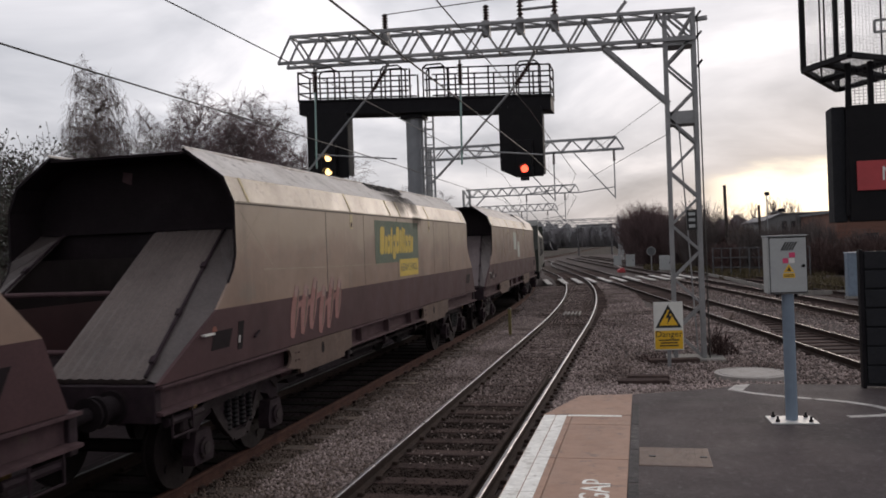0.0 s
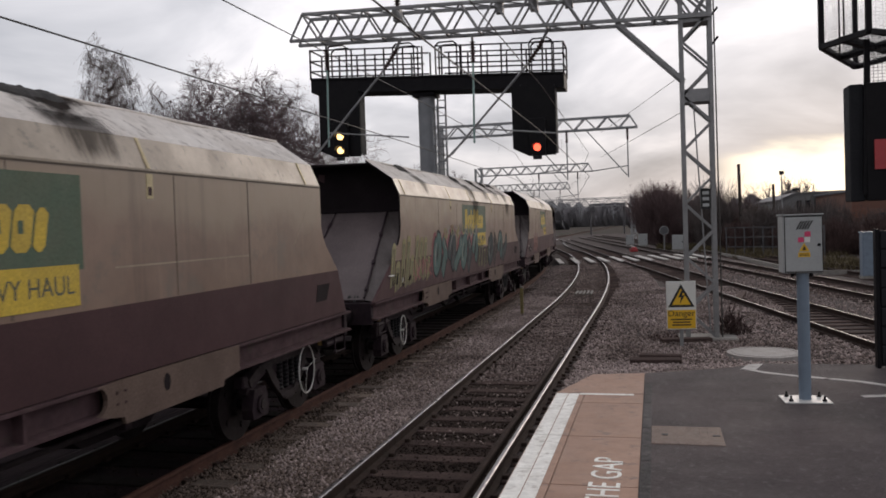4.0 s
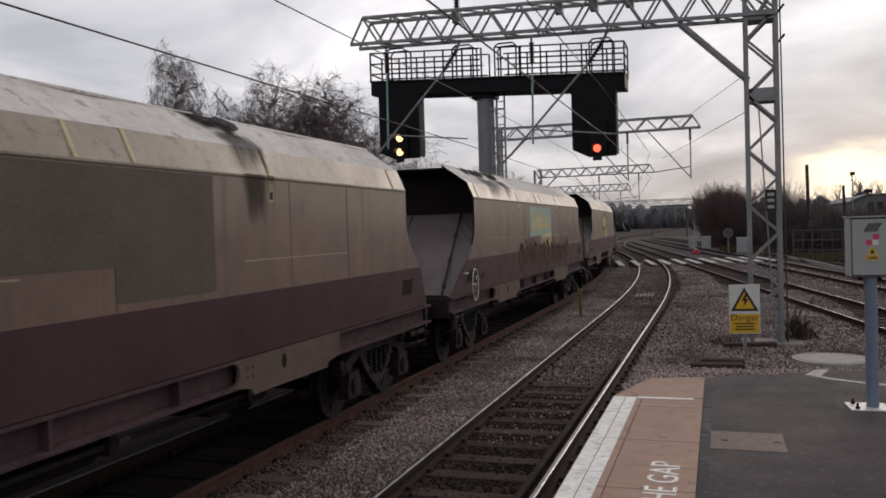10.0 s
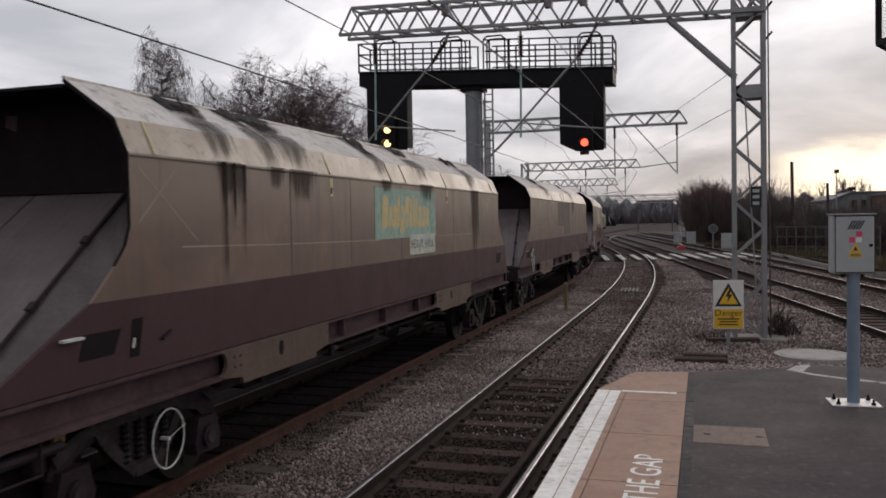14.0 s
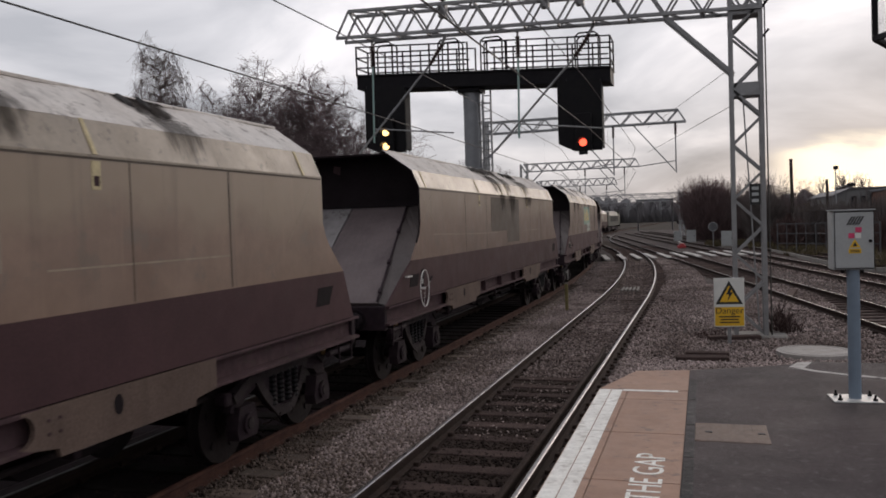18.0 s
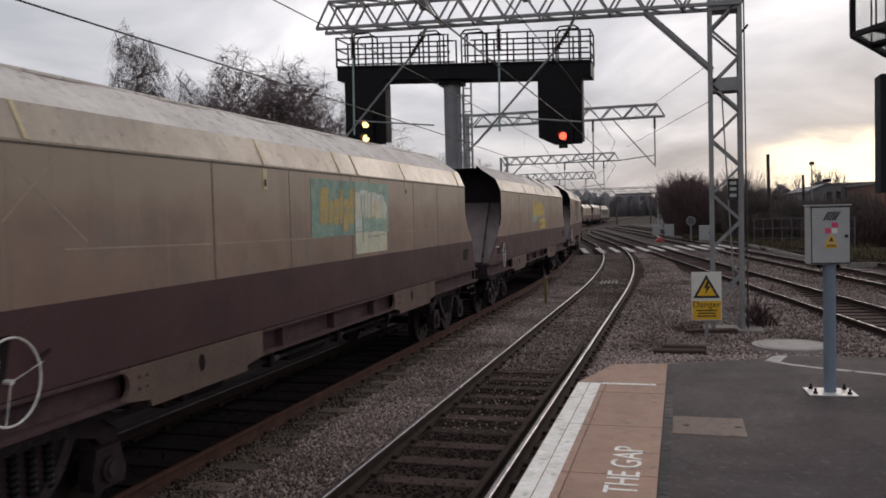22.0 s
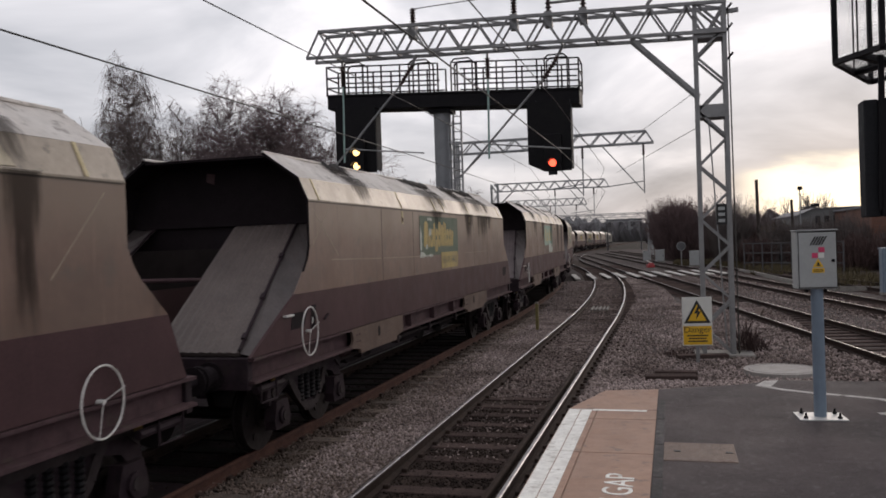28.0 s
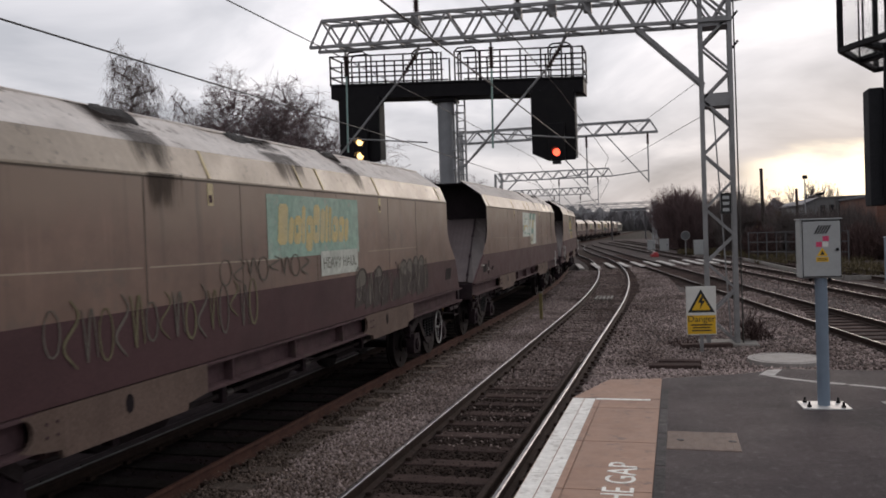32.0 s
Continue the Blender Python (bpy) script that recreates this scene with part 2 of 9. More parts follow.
M = {
    "asphalt": material("platform_asphalt", (0.0535, 0.0385, 0.0402), (0.033, 0.0240, 0.0258), 0.9, 0.85, bump=0.35, bump_scale=160, detail=(0.085, 0.078, 0.075), detail_scale=26),
    "coping": material("brown_platform_paint", (0.355, 0.219, 0.16), (0.285, 0.176, 0.13), 1.6, 0.75, bump=0.2, bump_scale=120, detail=(0.20, 0.14, 0.115), detail_scale=9, grain=0.45),
    "white_paint": material("worn_white_paint", (0.82, 0.81, 0.77), (0.68, 0.66, 0.62), 5.0, 0.7, detail=(0.46, 0.43, 0.39), detail_scale=16, grain=0.6),
    "kerb": material("dirty_kerb_stone", (0.060, 0.054, 0.055), (0.026, 0.024, 0.024), 4.0, 0.9, bump=0.5, bump_scale=40, vary=0.3, detail=(0.10, 0.095, 0.085), detail_scale=18),
    "dull_line": material("dirty_pale_line_paint", (0.42, 0.40, 0.385), (0.28, 0.265, 0.255), 4.0, 0.8, detail=(0.14, 0.125, 0.12), detail_scale=9),
    "pale_concrete": material("pale_concrete_lid", (0.37, 0.345, 0.325), (0.29, 0.27, 0.255), 3.5, 0.9, bump=0.2, bump_scale=90),
    # shade under the train is put into this bed's near-black colour
    "bed_dark": material("train_shade_bed", (0.0248, 0.0165, 0.0185), (0.0170, 0.0119, 0.0133), 2.5, 0.95, bump=0.8, bump_scale=24),
    "bed_brown": material("brown_four_foot_bed", (0.050, 0.036, 0.030), (0.034, 0.025, 0.022), 2.5, 0.95, bump=0.8, bump_scale=24),
    "wing": material("scoured_wing_plate", (0.082, 0.066, 0.064), (0.058, 0.047, 0.046), 2.0, 0.6),
    "walk_board": material("worn_white_boards", (0.50, 0.48, 0.46), (0.36, 0.345, 0.33), 2.0, 0.8, detail=(0.22, 0.2, 0.19), detail_scale=5),
    "concrete": material("weathered_concrete", (0.264, 0.248, 0.228), (0.192, 0.180, 0.164), 3.5, 0.9, bump=0.25, bump_scale=90),
    "hatch": material("hatch_cover_steel", (0.145, 0.098, 0.078), (0.108, 0.076, 0.062), 6.0, 0.7, bump=0.25, bump_scale=70),
    "ballast": material("ballast_ground", (0.095, 0.078, 0.075), (0.05, 0.041, 0.039), 3.0, 0.95, bump=1.0, bump_scale=26, detail=(0.19, 0.165, 0.155), detail_scale=24, patch=0.5),
    "ballast_stone": material("ballast_stone", (0.33, 0.268, 0.252), (0.14, 0.108, 0.098), 0.6, 0.92, vary=0.5, island=True),
    "dark_stone": material("oily_ballast_stone", (0.036, 0.026, 0.023), (0.022, 0.0165, 0.015), 0.6, 0.9, vary=0.45, island=True),
    "brown_stone": material("rust_stained_stone", (0.150, 0.115, 0.098), (0.075, 0.058, 0.048), 0.8, 0.92, vary=0.45, island=True),
    "dirt": material("trackside_dirt", (0.046, 0.038, 0.034), (0.03, 0.027, 0.022), 0.25, 0.97, bump=0.6, bump_scale=12, detail=(0.12, 0.10, 0.075), detail_scale=3),
    "sleeper": material("timber_sleeper", (0.076, 0.053, 0.048), (0.05, 0.036, 0.033), 4.0, 0.9, bump=0.5, bump_scale=50, vary=0.3),
    "sleeper_end": material("weathered_sleeper_end", (0.118, 0.086, 0.068), (0.072, 0.052, 0.043), 4.0, 0.92, bump=0.5, bump_scale=50, vary=0.35, detail=(0.045, 0.034, 0.03), detail_scale=10),
    # freight sleepers are darkened to paint the shade under the train
    "sleeper_concrete": material("train_shade_sleeper", (0.0170, 0.0138, 0.0125), (0.0112, 0.0092, 0.0085), 4.0, 0.92, bump=0.3, vary=0.25),
    "rail_top": material("polished_rail_head", (0.33, 0.32, 0.33), (0.2, 0.19, 0.2), 3.0, 0.34, metal=1.0),
    # dark rail head colour stands for the shade under the train
    "rail_shade": material("shaded_rail_head", (0.045, 0.041, 0.041), (0.028, 0.025, 0.025), 3.0, 0.6, metal=0.3),
    "logo_sheet": material("whitened_covering_sheet", (0.60, 0.66, 0.60), (0.52, 0.57, 0.51), 1.5, 0.6, streak=0.25, detail=(0.46, 0.50, 0.43), detail_scale=6),
    "logo_teal": material("dull_teal_panel", (0.17, 0.30, 0.24), (0.22, 0.33, 0.27), 1.8, 0.65, streak=0.35, detail=(0.28, 0.34, 0.28), detail_scale=9),
    "logo_cream": material("cream_bleached_print", (0.60, 0.60, 0.46), (0.52, 0.52, 0.40), 2.0, 0.65, streak=0.3, detail=(0.56, 0.47, 0.26), detail_scale=4),
    "fresh_plate": material("newer_beige_plate", (0.50, 0.43, 0.31), (0.42, 0.36, 0.26), 1.0, 0.33, bump=0.05, bump_scale=6),
    "rail_dull": material("dull_rail_head", (0.13, 0.12, 0.12), (0.08, 0.073, 0.072), 3.0, 0.42, metal=0.8),
    "logo_ink": material("worn_dark_lettering", (0.085, 0.092, 0.068), (0.13, 0.13, 0.1), 4.0, 0.7),
    "tag_slate": material("slate_spray_paint", (0.065, 0.08, 0.085), (0.04, 0.055, 0.06), 3.0, 0.7),
    "rail_side": material("rusty_rail_side", (0.042, 0.028, 0.0235), (0.028, 0.02, 0.018), 5.0, 0.85, bump=0.2),
    "rail_rust": material("rust_red_rail", (0.088, 0.044, 0.034), (0.058, 0.03, 0.025), 4.0, 0.85, bump=0.2),
    "galv": material("galvanised_steel", (0.2714, 0.2714, 0.2755), (0.2034, 0.2034, 0.2075), 3.0, 0.55, metal=0.35, bump=0.05, grain=0.5),
    # paler, bluer copy of galv: haze is put into the far steel's colour
    "galv_far": material("haze_paled_galvanised_steel", (0.33, 0.34, 0.35), (0.28, 0.29, 0.30), 1.0, 0.7),
    "tube_green": material("verdigris_tube", (0.24, 0.36, 0.33), (0.2, 0.3, 0.28), 5.0, 0.6),
    "insulator": material("brown_insulator", (0.045, 0.022, 0.02), (0.03, 0.02, 0.018), 8.0, 0.3),
    "wire": material("overhead_wire", (0.07, 0.065, 0.06), (0.05, 0.045, 0.04), 2.0, 0.5, metal=0.5),
    "black": material("black_painted_steel", (0.006, 0.0055, 0.007), (0.009, 0.008, 0.009), 3.0, 0.55),
    "gantry": material("dark_gantry_steel", (0.007, 0.006, 0.008), (0.011, 0.01, 0.012), 2.0, 0.6),
    "post_grey": material("grey_tubular_post", (0.230, 0.238, 0.255), (0.178, 0.187, 0.204), 1.5, 0.5, streak=0.3, grain=0.25),
    "cabinet": material("pale_grey_cabinet", (0.36, 0.375, 0.375), (0.315, 0.328, 0.328), 4.0, 0.45, grain=0.25),
    "cabinet_post": material("blue_grey_post", (0.170, 0.221, 0.281), (0.136, 0.178, 0.230), 5.0, 0.45, streak=0.25, grain=0.25),
    "plate": material("galvanised_base_plate", (0.527, 0.527, 0.518), (0.425, 0.425, 0.425), 8.0, 0.5, metal=0.2, grain=0.25),
    "sign_white": material("sign_white", (0.666, 0.666, 0.630), (0.612, 0.612, 0.585), 5.0, 0.5, grain=0.25),
    "sign_yellow": material("sign_yellow", (0.720, 0.423, 0.018), (0.666, 0.387, 0.018), 5.0, 0.5, grain=0.25),
    "sign_red": material("sign_red", (0.42, 0.045, 0.05), (0.35, 0.04, 0.045), 4.0, 0.5, grain=0.25),
    "pink_label": material("red_label", (0.62, 0.05, 0.14), (0.55, 0.05, 0.12), 5.0, 0.5),
    "ink": material("sign_black", (0.012, 0.012, 0.012), (0.02, 0.02, 0.02), 5.0, 0.6),
    "lamp_yellow": material("lit_yellow_lens", (1.0, 0.66, 0.26), glow=2.6),
    "lamp_red": material("lit_red_lens", (1.0, 0.10, 0.05), glow=2.8),
    "panel_dark": material("slatted_dark_panel", (0.021, 0.022, 0.025), (0.017, 0.017, 0.020), 4.0, 0.7),
    "mesh_wire": material("cage_mesh_wire", (0.05, 0.05, 0.055), (0.04, 0.04, 0.045), 6.0, 0.6, metal=0.3),
    "rust_yellow": material("faded_yellow_marker", (0.2, 0.165, 0.06), (0.15, 0.12, 0.05), 8.0, 0.8),
    "bark": material("bare_tree_bark", (0.075, 0.055, 0.050), (0.05, 0.036, 0.034), 2.0, 0.95),
    "twig": material("bare_twigs", (0.150, 0.106, 0.110), (0.105, 0.076, 0.079), 1.0, 0.95),
    "birch": material("birch_bark", (0.150, 0.118, 0.112), (0.100, 0.078, 0.075), 2.0, 0.95),
    "scrub": material("brown_winter_scrub", (0.1, 0.066, 0.062), (0.066, 0.045, 0.043), 0.5, 0.97, vary=0.35, island=True),
    # scrub brown for far off, lightened by haze put into the colour
    "scrub_far": material("haze_paled_brushwood", (0.150, 0.105, 0.105), (0.105, 0.075, 0.076), 0.5, 0.97, vary=0.3, island=True),
    "scrub_grey": material("grey_winter_brush", (0.13, 0.11, 0.105), (0.09, 0.078, 0.075), 0.5, 0.97, vary=0.3, island=True),
    "grass": material("rough_winter_grass", (0.105, 0.085, 0.05), (0.065, 0.055, 0.032), 0.8, 0.97, vary=0.35, island=True),
    "brick": material("red_brick_wall", (0.175, 0.085, 0.062), (0.125, 0.065, 0.05), 0.7, 0.9, bump=0.2, vary=0.15),
    "render_wall": material("pale_shed_cladding", (0.1890, 0.1890, 0.1890), (0.1485, 0.1485, 0.1507), 0.4, 0.8, streak=0.3, grain=0.25),
    # far gantry steel, greyed with haze in its colour
    "far_steel": material("hazy_far_steelwork", (0.085, 0.08, 0.085), (0.07, 0.066, 0.07), 1.0, 0.8),
    "roof": material("grey_shed_roof", (0.1600, 0.1600, 0.1720), (0.1200, 0.1200, 0.1280), 0.5, 0.8, grain=0.25),
    "glass_dark": material("dark_window_glass", (0.02, 0.023, 0.027), (0.03, 0.03, 0.035), 2.0, 0.12),
    # far trees are pale grey: distance haze is painted into the colour
    "far_wood": material("haze_paled_trees", (0.26, 0.25, 0.262), (0.19, 0.185, 0.195), 0.02, 0.98, vary=0.2, island=True),
    "timber_post": material("dark_timber_pole", (0.045, 0.033, 0.028), (0.03, 0.024, 0.02), 3.0, 0.9),
    # the train
    "hopper": material("weathered_hopper_paint", (0.2546, 0.1695, 0.1248), (0.1888, 0.1227, 0.0915), 0.8, 0.40, bump=0.06, bump_scale=7, streak=0.55, streak_colour=(0.095, 0.070, 0.055), detail=(0.185, 0.138, 0.108), detail_scale=3, vary=0.06, grain=0.5, dust=((0.31, 0.240, 0.172), 2.58, 2.86)),
    "hopper_brown": material("coal_browned_hopper_paint", (0.1968, 0.1240, 0.0943), (0.1384, 0.0880, 0.0689), 0.7, 0.42, bump=0.06, bump_scale=7, streak=0.7, streak_colour=(0.070, 0.050, 0.042), detail=(0.14, 0.10, 0.08), detail_scale=3, vary=0.06, grain=0.5, dust=((0.235, 0.172, 0.128), 2.60, 2.95)),
    # dusty slopes, made paler still to carry the sky's sheen in the colour
    "hopper_top": material("dusty_skylit_hopper_slope", (0.60, 0.555, 0.515), (0.44, 0.39, 0.35), 1.1, 0.45, bump=0.10, bump_scale=8, streak=0.55, streak_colour=(0.095, 0.078, 0.068), detail=(0.22, 0.185, 0.16), detail_scale=9, vary=0.08, grain=0.5),
    "hopper_shoulder": material("dusty_skylit_hopper_shoulder", (0.3, 0.245, 0.185), (0.22, 0.178, 0.136), 0.9, 0.40, bump=0.08, bump_scale=8, streak=0.4, streak_colour=(0.085, 0.07, 0.06), detail=(0.15, 0.122, 0.095), detail_scale=13, vary=0.08, grain=0.5),
    "hopper_low": material("brown_grimed_hopper_side", (0.0758, 0.0400, 0.0430), (0.0572, 0.0307, 0.0333), 0.9, 0.55, bump=0.08, bump_scale=9, streak=0.2, streak_colour=(0.03, 0.024, 0.02), vary=0.1, grain=0.5),
    # near-black puts the shade of insides, hollows and underside into the colour
    "hopper_in": material("shade_black_hopper_inside", (0.0148, 0.0104, 0.0123), (0.0106, 0.0074, 0.0088), 1.5, 0.85),
    "slope_sheet": material("scoured_steel_slope_sheet", (0.1398, 0.1122, 0.1141), (0.0902, 0.0718, 0.0741), 1.2, 0.55, metal=0.15, bump=0.15, bump_scale=20, streak=0.25, streak_colour=(0.10, 0.085, 0.08), vary=0.12, grain=0.7),
    # darker copy of slope_sheet, with the shade of the open end painted in
    "sooty_sheet": material("shaded_ribbed_slope_sheet", (0.122, 0.097, 0.090), (0.082, 0.064, 0.060), 1.2, 0.7, bump=0.2, bump_scale=20, streak=0.35, streak_colour=(0.03, 0.025, 0.024), vary=0.12),
    "frame": material("grimy_wagon_frame", (0.0854, 0.0513, 0.0558), (0.0606, 0.0370, 0.0413), 1.5, 0.8, bump=0.15, bump_scale=18, detail=(0.075, 0.054, 0.050), detail_scale=7),
    "bogie": material("oily_bogie_steel", (0.0304, 0.0193, 0.0243), (0.0208, 0.0136, 0.0172), 4.0, 0.75, bump=0.25, bump_scale=30, detail=(0.032, 0.024, 0.024), detail_scale=9),
    "bogie_dust": material("dusty_bogie_casting", (0.0416, 0.0324, 0.0336), (0.0252, 0.0192, 0.0204), 4.0, 0.8, bump=0.2, bump_scale=30, detail=(0.055, 0.046, 0.045), detail_scale=7),
    "sole_paint": material("dust_browned_sole_plate", (0.1374, 0.0963, 0.0792), (0.0990, 0.0694, 0.0582), 1.6, 0.75, bump=0.1, bump_scale=18, streak=0.3),
    "wheel": material("wheel_steel", (0.0240, 0.0180, 0.0185), (0.0165, 0.0125, 0.0130), 5.0, 0.6, metal=0.3),
    "white_wheel": material("white_handwheel_paint", (0.70, 0.69, 0.66), (0.55, 0.54, 0.52), 12.0, 0.6),
    "logo_green": material("dark_green_panel", (0.07, 0.115, 0.075), (0.09, 0.115, 0.075), 2.0, 0.65, streak=0.3),
    "logo_mint": material("bleached_green_panel", (0.25, 0.4, 0.325), (0.31, 0.43, 0.36), 1.6, 0.65, streak=0.45, detail=(0.33, 0.38, 0.32), detail_scale=8),
    "logo_pale": material("flaking_white_panel", (0.52, 0.545, 0.49), (0.4, 0.44, 0.38), 1.5, 0.7, streak=0.4, detail=(0.3, 0.3, 0.25), detail_scale=8),
    "logo_yellow": material("yellow_logo_paint", (0.60, 0.42, 0.045), (0.50, 0.35, 0.05), 2.0, 0.6, streak=0.25),
    "logo_faded": material("faded_yellow_logo_paint", (0.6, 0.475, 0.2), (0.48, 0.43, 0.26), 2.0, 0.65, streak=0.35),
    "logo_amber": material("dull_amber_logo_paint", (0.47, 0.345, 0.11), (0.36, 0.27, 0.11), 2.0, 0.65, streak=0.35),
    "patch_brown": material("brown_overpaint_patch", (0.092, 0.069, 0.052), (0.080, 0.061, 0.047), 1.2, 0.7, streak=0.2),
    "tag_teal": material("teal_spray_paint", (0.085, 0.15, 0.14), (0.05, 0.1, 0.097), 3.0, 0.7),
    "tag_pink": material("pink_spray_paint", (0.33, 0.17, 0.155), (0.26, 0.13, 0.115), 3.0, 0.7),
    "tag_pale_pink": material("pale_pink_spray_paint", (0.36, 0.235, 0.215), (0.27, 0.165, 0.145), 3.0, 0.7, patch=0.5),
    "tag_rust": material("rust_red_spray_paint", (0.085, 0.034, 0.024), (0.058, 0.027, 0.021), 3.0, 0.7),
    "tag_gold": material("dull_gold_spray_paint", (0.165, 0.112, 0.06), (0.125, 0.085, 0.05), 3.0, 0.7),
    "tag_white": material("pale_spray_paint", (0.30, 0.28, 0.25), (0.22, 0.20, 0.18), 3.0, 0.7),
    "tag_dim": material("dim_spray_paint", (0.15, 0.135, 0.115), (0.11, 0.10, 0.085), 3.0, 0.7),
    "tag_olive_dim": material("dim_olive_spray_paint", (0.14, 0.125, 0.065), (0.11, 0.10, 0.05), 3.0, 0.7),
    "tag_black": material("black_spray_paint", (0.03, 0.03, 0.033), (0.045, 0.045, 0.045), 3.0, 0.7),
    "tag_mark": material("faded_red_spot", (0.26, 0.085, 0.055), (0.18, 0.06, 0.045), 8.0, 0.7),
    "mark_amber": material("grimy_amber_paint", (0.30, 0.19, 0.05), (0.16, 0.10, 0.04), 9.0, 0.7),
    "tag_lemon": material("pale_lemon_spray_paint", (0.34, 0.31, 0.17), (0.25, 0.225, 0.12), 3.0, 0.7, grain=1.4),
    "tag_rose": material("rose_spray_paint", (0.30, 0.115, 0.125), (0.22, 0.09, 0.10), 3.0, 0.7, grain=1.4),
    "tag_ash": material("ash_grey_spray_paint", (0.085, 0.072, 0.067), (0.060, 0.050, 0.047), 3.0, 0.75, grain=1.6),
    "weld_pale": material("pale_ground_weld", (0.36, 0.30, 0.225), (0.27, 0.22, 0.165), 3.0, 0.6),
    "pale_sheet": material("whitened_slope_sheet", (0.23, 0.215, 0.218), (0.15, 0.138, 0.14), 0.8, 0.6, bump=0.15, bump_scale=20, streak=0.3, streak_colour=(0.09, 0.08, 0.08), detail=(0.06, 0.052, 0.05), detail_scale=5, grain=0.7),
    "mark_yellow": material("faded_yellow_stripe", (0.5980, 0.5060, 0.2990), (0.4600, 0.3795, 0.2300), 5.0, 0.7),
    "loco_green": material("green_locomotive_paint", (0.018, 0.024, 0.017), (0.014, 0.019, 0.014), 0.6, 0.5),
    "loco_yellow": material("yellow_locomotive_end", (0.62, 0.42, 0.05), (0.5, 0.35, 0.06), 0.8, 0.5),
    "coal": material("coal_dust_heap", (0.03, 0.028, 0.028), (0.02, 0.02, 0.02), 2.0, 0.9, bump=0.5),
}


def stain_material(name, most, stretch=(1.0, 4.2, 0.40)):
    """Spilled load that has run down: dark, ragged, thinning towards its sides and lower end."""
    mt = bpy.data.materials.new(name)
    mt.use_nodes = True
    nt = mt.node_tree
    N = nt.nodes.new
    bsdf = nt.nodes["Principled BSDF"]
    bsdf.inputs["Base Color"].default_value = (0.022, 0.017, 0.015, 1)
    bsdf.inputs["Roughness"].default_value = 0.8
    coord = N("ShaderNodeTexCoord")
    info = N("ShaderNodeObjectInfo")
    move = N("ShaderNodeVectorMath")
    move.operation = "ADD"
    nt.links.new(coord.outputs["Object"], move.inputs[0])
    nt.links.new(info.outputs["Random"], move.inputs[1])
    squash = N("ShaderNodeMapping")
    squash.inputs["Scale"].default_value = stretch
    nt.links.new(move.outputs[0], squash.inputs[0])
    n = N("ShaderNodeTexNoise")
    n.inputs["Scale"].default_value, n.inputs["Detail"].default_value, n.inputs["Roughness"].default_value = 2.3, 8.0, 0.70
    nt.links.new(squash.outputs[0], n.inputs["Vector"])
    sep = N("ShaderNodeSeparateXYZ")
    nt.links.new(coord.outputs["Generated"], sep.inputs[0])

    def calc(op, a, b):
        m = N("ShaderNodeMath")
        m.operation = op
        m.use_clamp = op == "MULTIPLY"
        for i, v in enumerate((a, b)):
            if isinstance(v, (int, float)):
                m.inputs[i].default_value = v
            else:
                nt.links.new(v, m.inputs[i])
        return m.outputs[0]
    y, z = sep.outputs[1], sep.outputs[2]
    side = calc("MULTIPLY", calc("MULTIPLY", y, calc("SUBTRACT", 1.0, y)), 4.0)
    fade = calc("MULTIPLY", calc("ADD", z, 0.02), 3.2)
    dense = calc("ADD", calc("MULTIPLY", side, 0.34), calc("MULTIPLY", z, 0.26))
    body = calc("MULTIPLY", calc("SUBTRACT", calc("ADD", n.outputs[0], dense), 0.80), 5.5)
    amount = calc("MULTIPLY", calc("MULTIPLY", body, fade), most)
    clear = N("ShaderNodeBsdfTransparent")
    mix = N("ShaderNodeMixShader")
    nt.links.new(amount, mix.inputs[0])
    nt.links.new(clear.outputs[0], mix.inputs[1])
    nt.links.new(bsdf.outputs[0], mix.inputs[2])
    nt.links.new(mix.outputs[0], nt.nodes["Material Output"].inputs[0])
    return mt


M["run_stain"] = stain_material("black_spill_stain", 0.90, (1.6, 1.7, 1.6))
M["streak_stain"] = stain_material("narrow_black_run", 0.88)
M["faint_stain"] = stain_material("thin_dark_run_stain", 0.55)
for _k in ("dirt", "ballast", "ballast_stone", "brown_stone", "dark_stone", "bed_dark", "bed_brown", "far_wood", "scrub", "scrub_far", "scrub_grey", "grass", "sleeper", "sleeper_concrete"):
    M[_k].node_tree.nodes["Principled BSDF"].inputs["Specular IOR Level"].default_value = 0.06
for _k in ("black", "gantry", "panel_dark", "hopper_in", "bogie"):
    M[_k].node_tree.nodes["Principled BSDF"].inputs["Specular IOR Level"].default_value = 0.15
for _k, _s in (("hopper_low", 0.12), ("frame", 0.12), ("hopper", 0.65), ("hopper_brown", 0.5), ("bogie_dust", 0.15), ("sole_paint", 0.15), ("faint_stain", 0.05), ("slope_sheet", 0.25), ("hopper_shoulder", 0.7), ("wheel", 0.2), ("rail_rust", 0.1), ("rail_side", 0.1), ("run_stain", 0.05), ("streak_stain", 0.05), ("tag_rust", 0.1), ("tag_gold", 0.1), ("tag_slate", 0.1), ("tag_teal", 0.15), ("tag_pink", 0.15), ("tag_black", 0.1), ("tag_dim", 0.15), ("tag_ash", 0.1), ("tag_rose", 0.15), ("tag_lemon", 0.15)):
    M[_k].node_tree.nodes["Principled BSDF"].inputs["Specular IOR Level"].default_value = _s
M["hopper_top"].node_tree.nodes["Principled BSDF"].inputs["Specular IOR Level"].default_value = 0.8


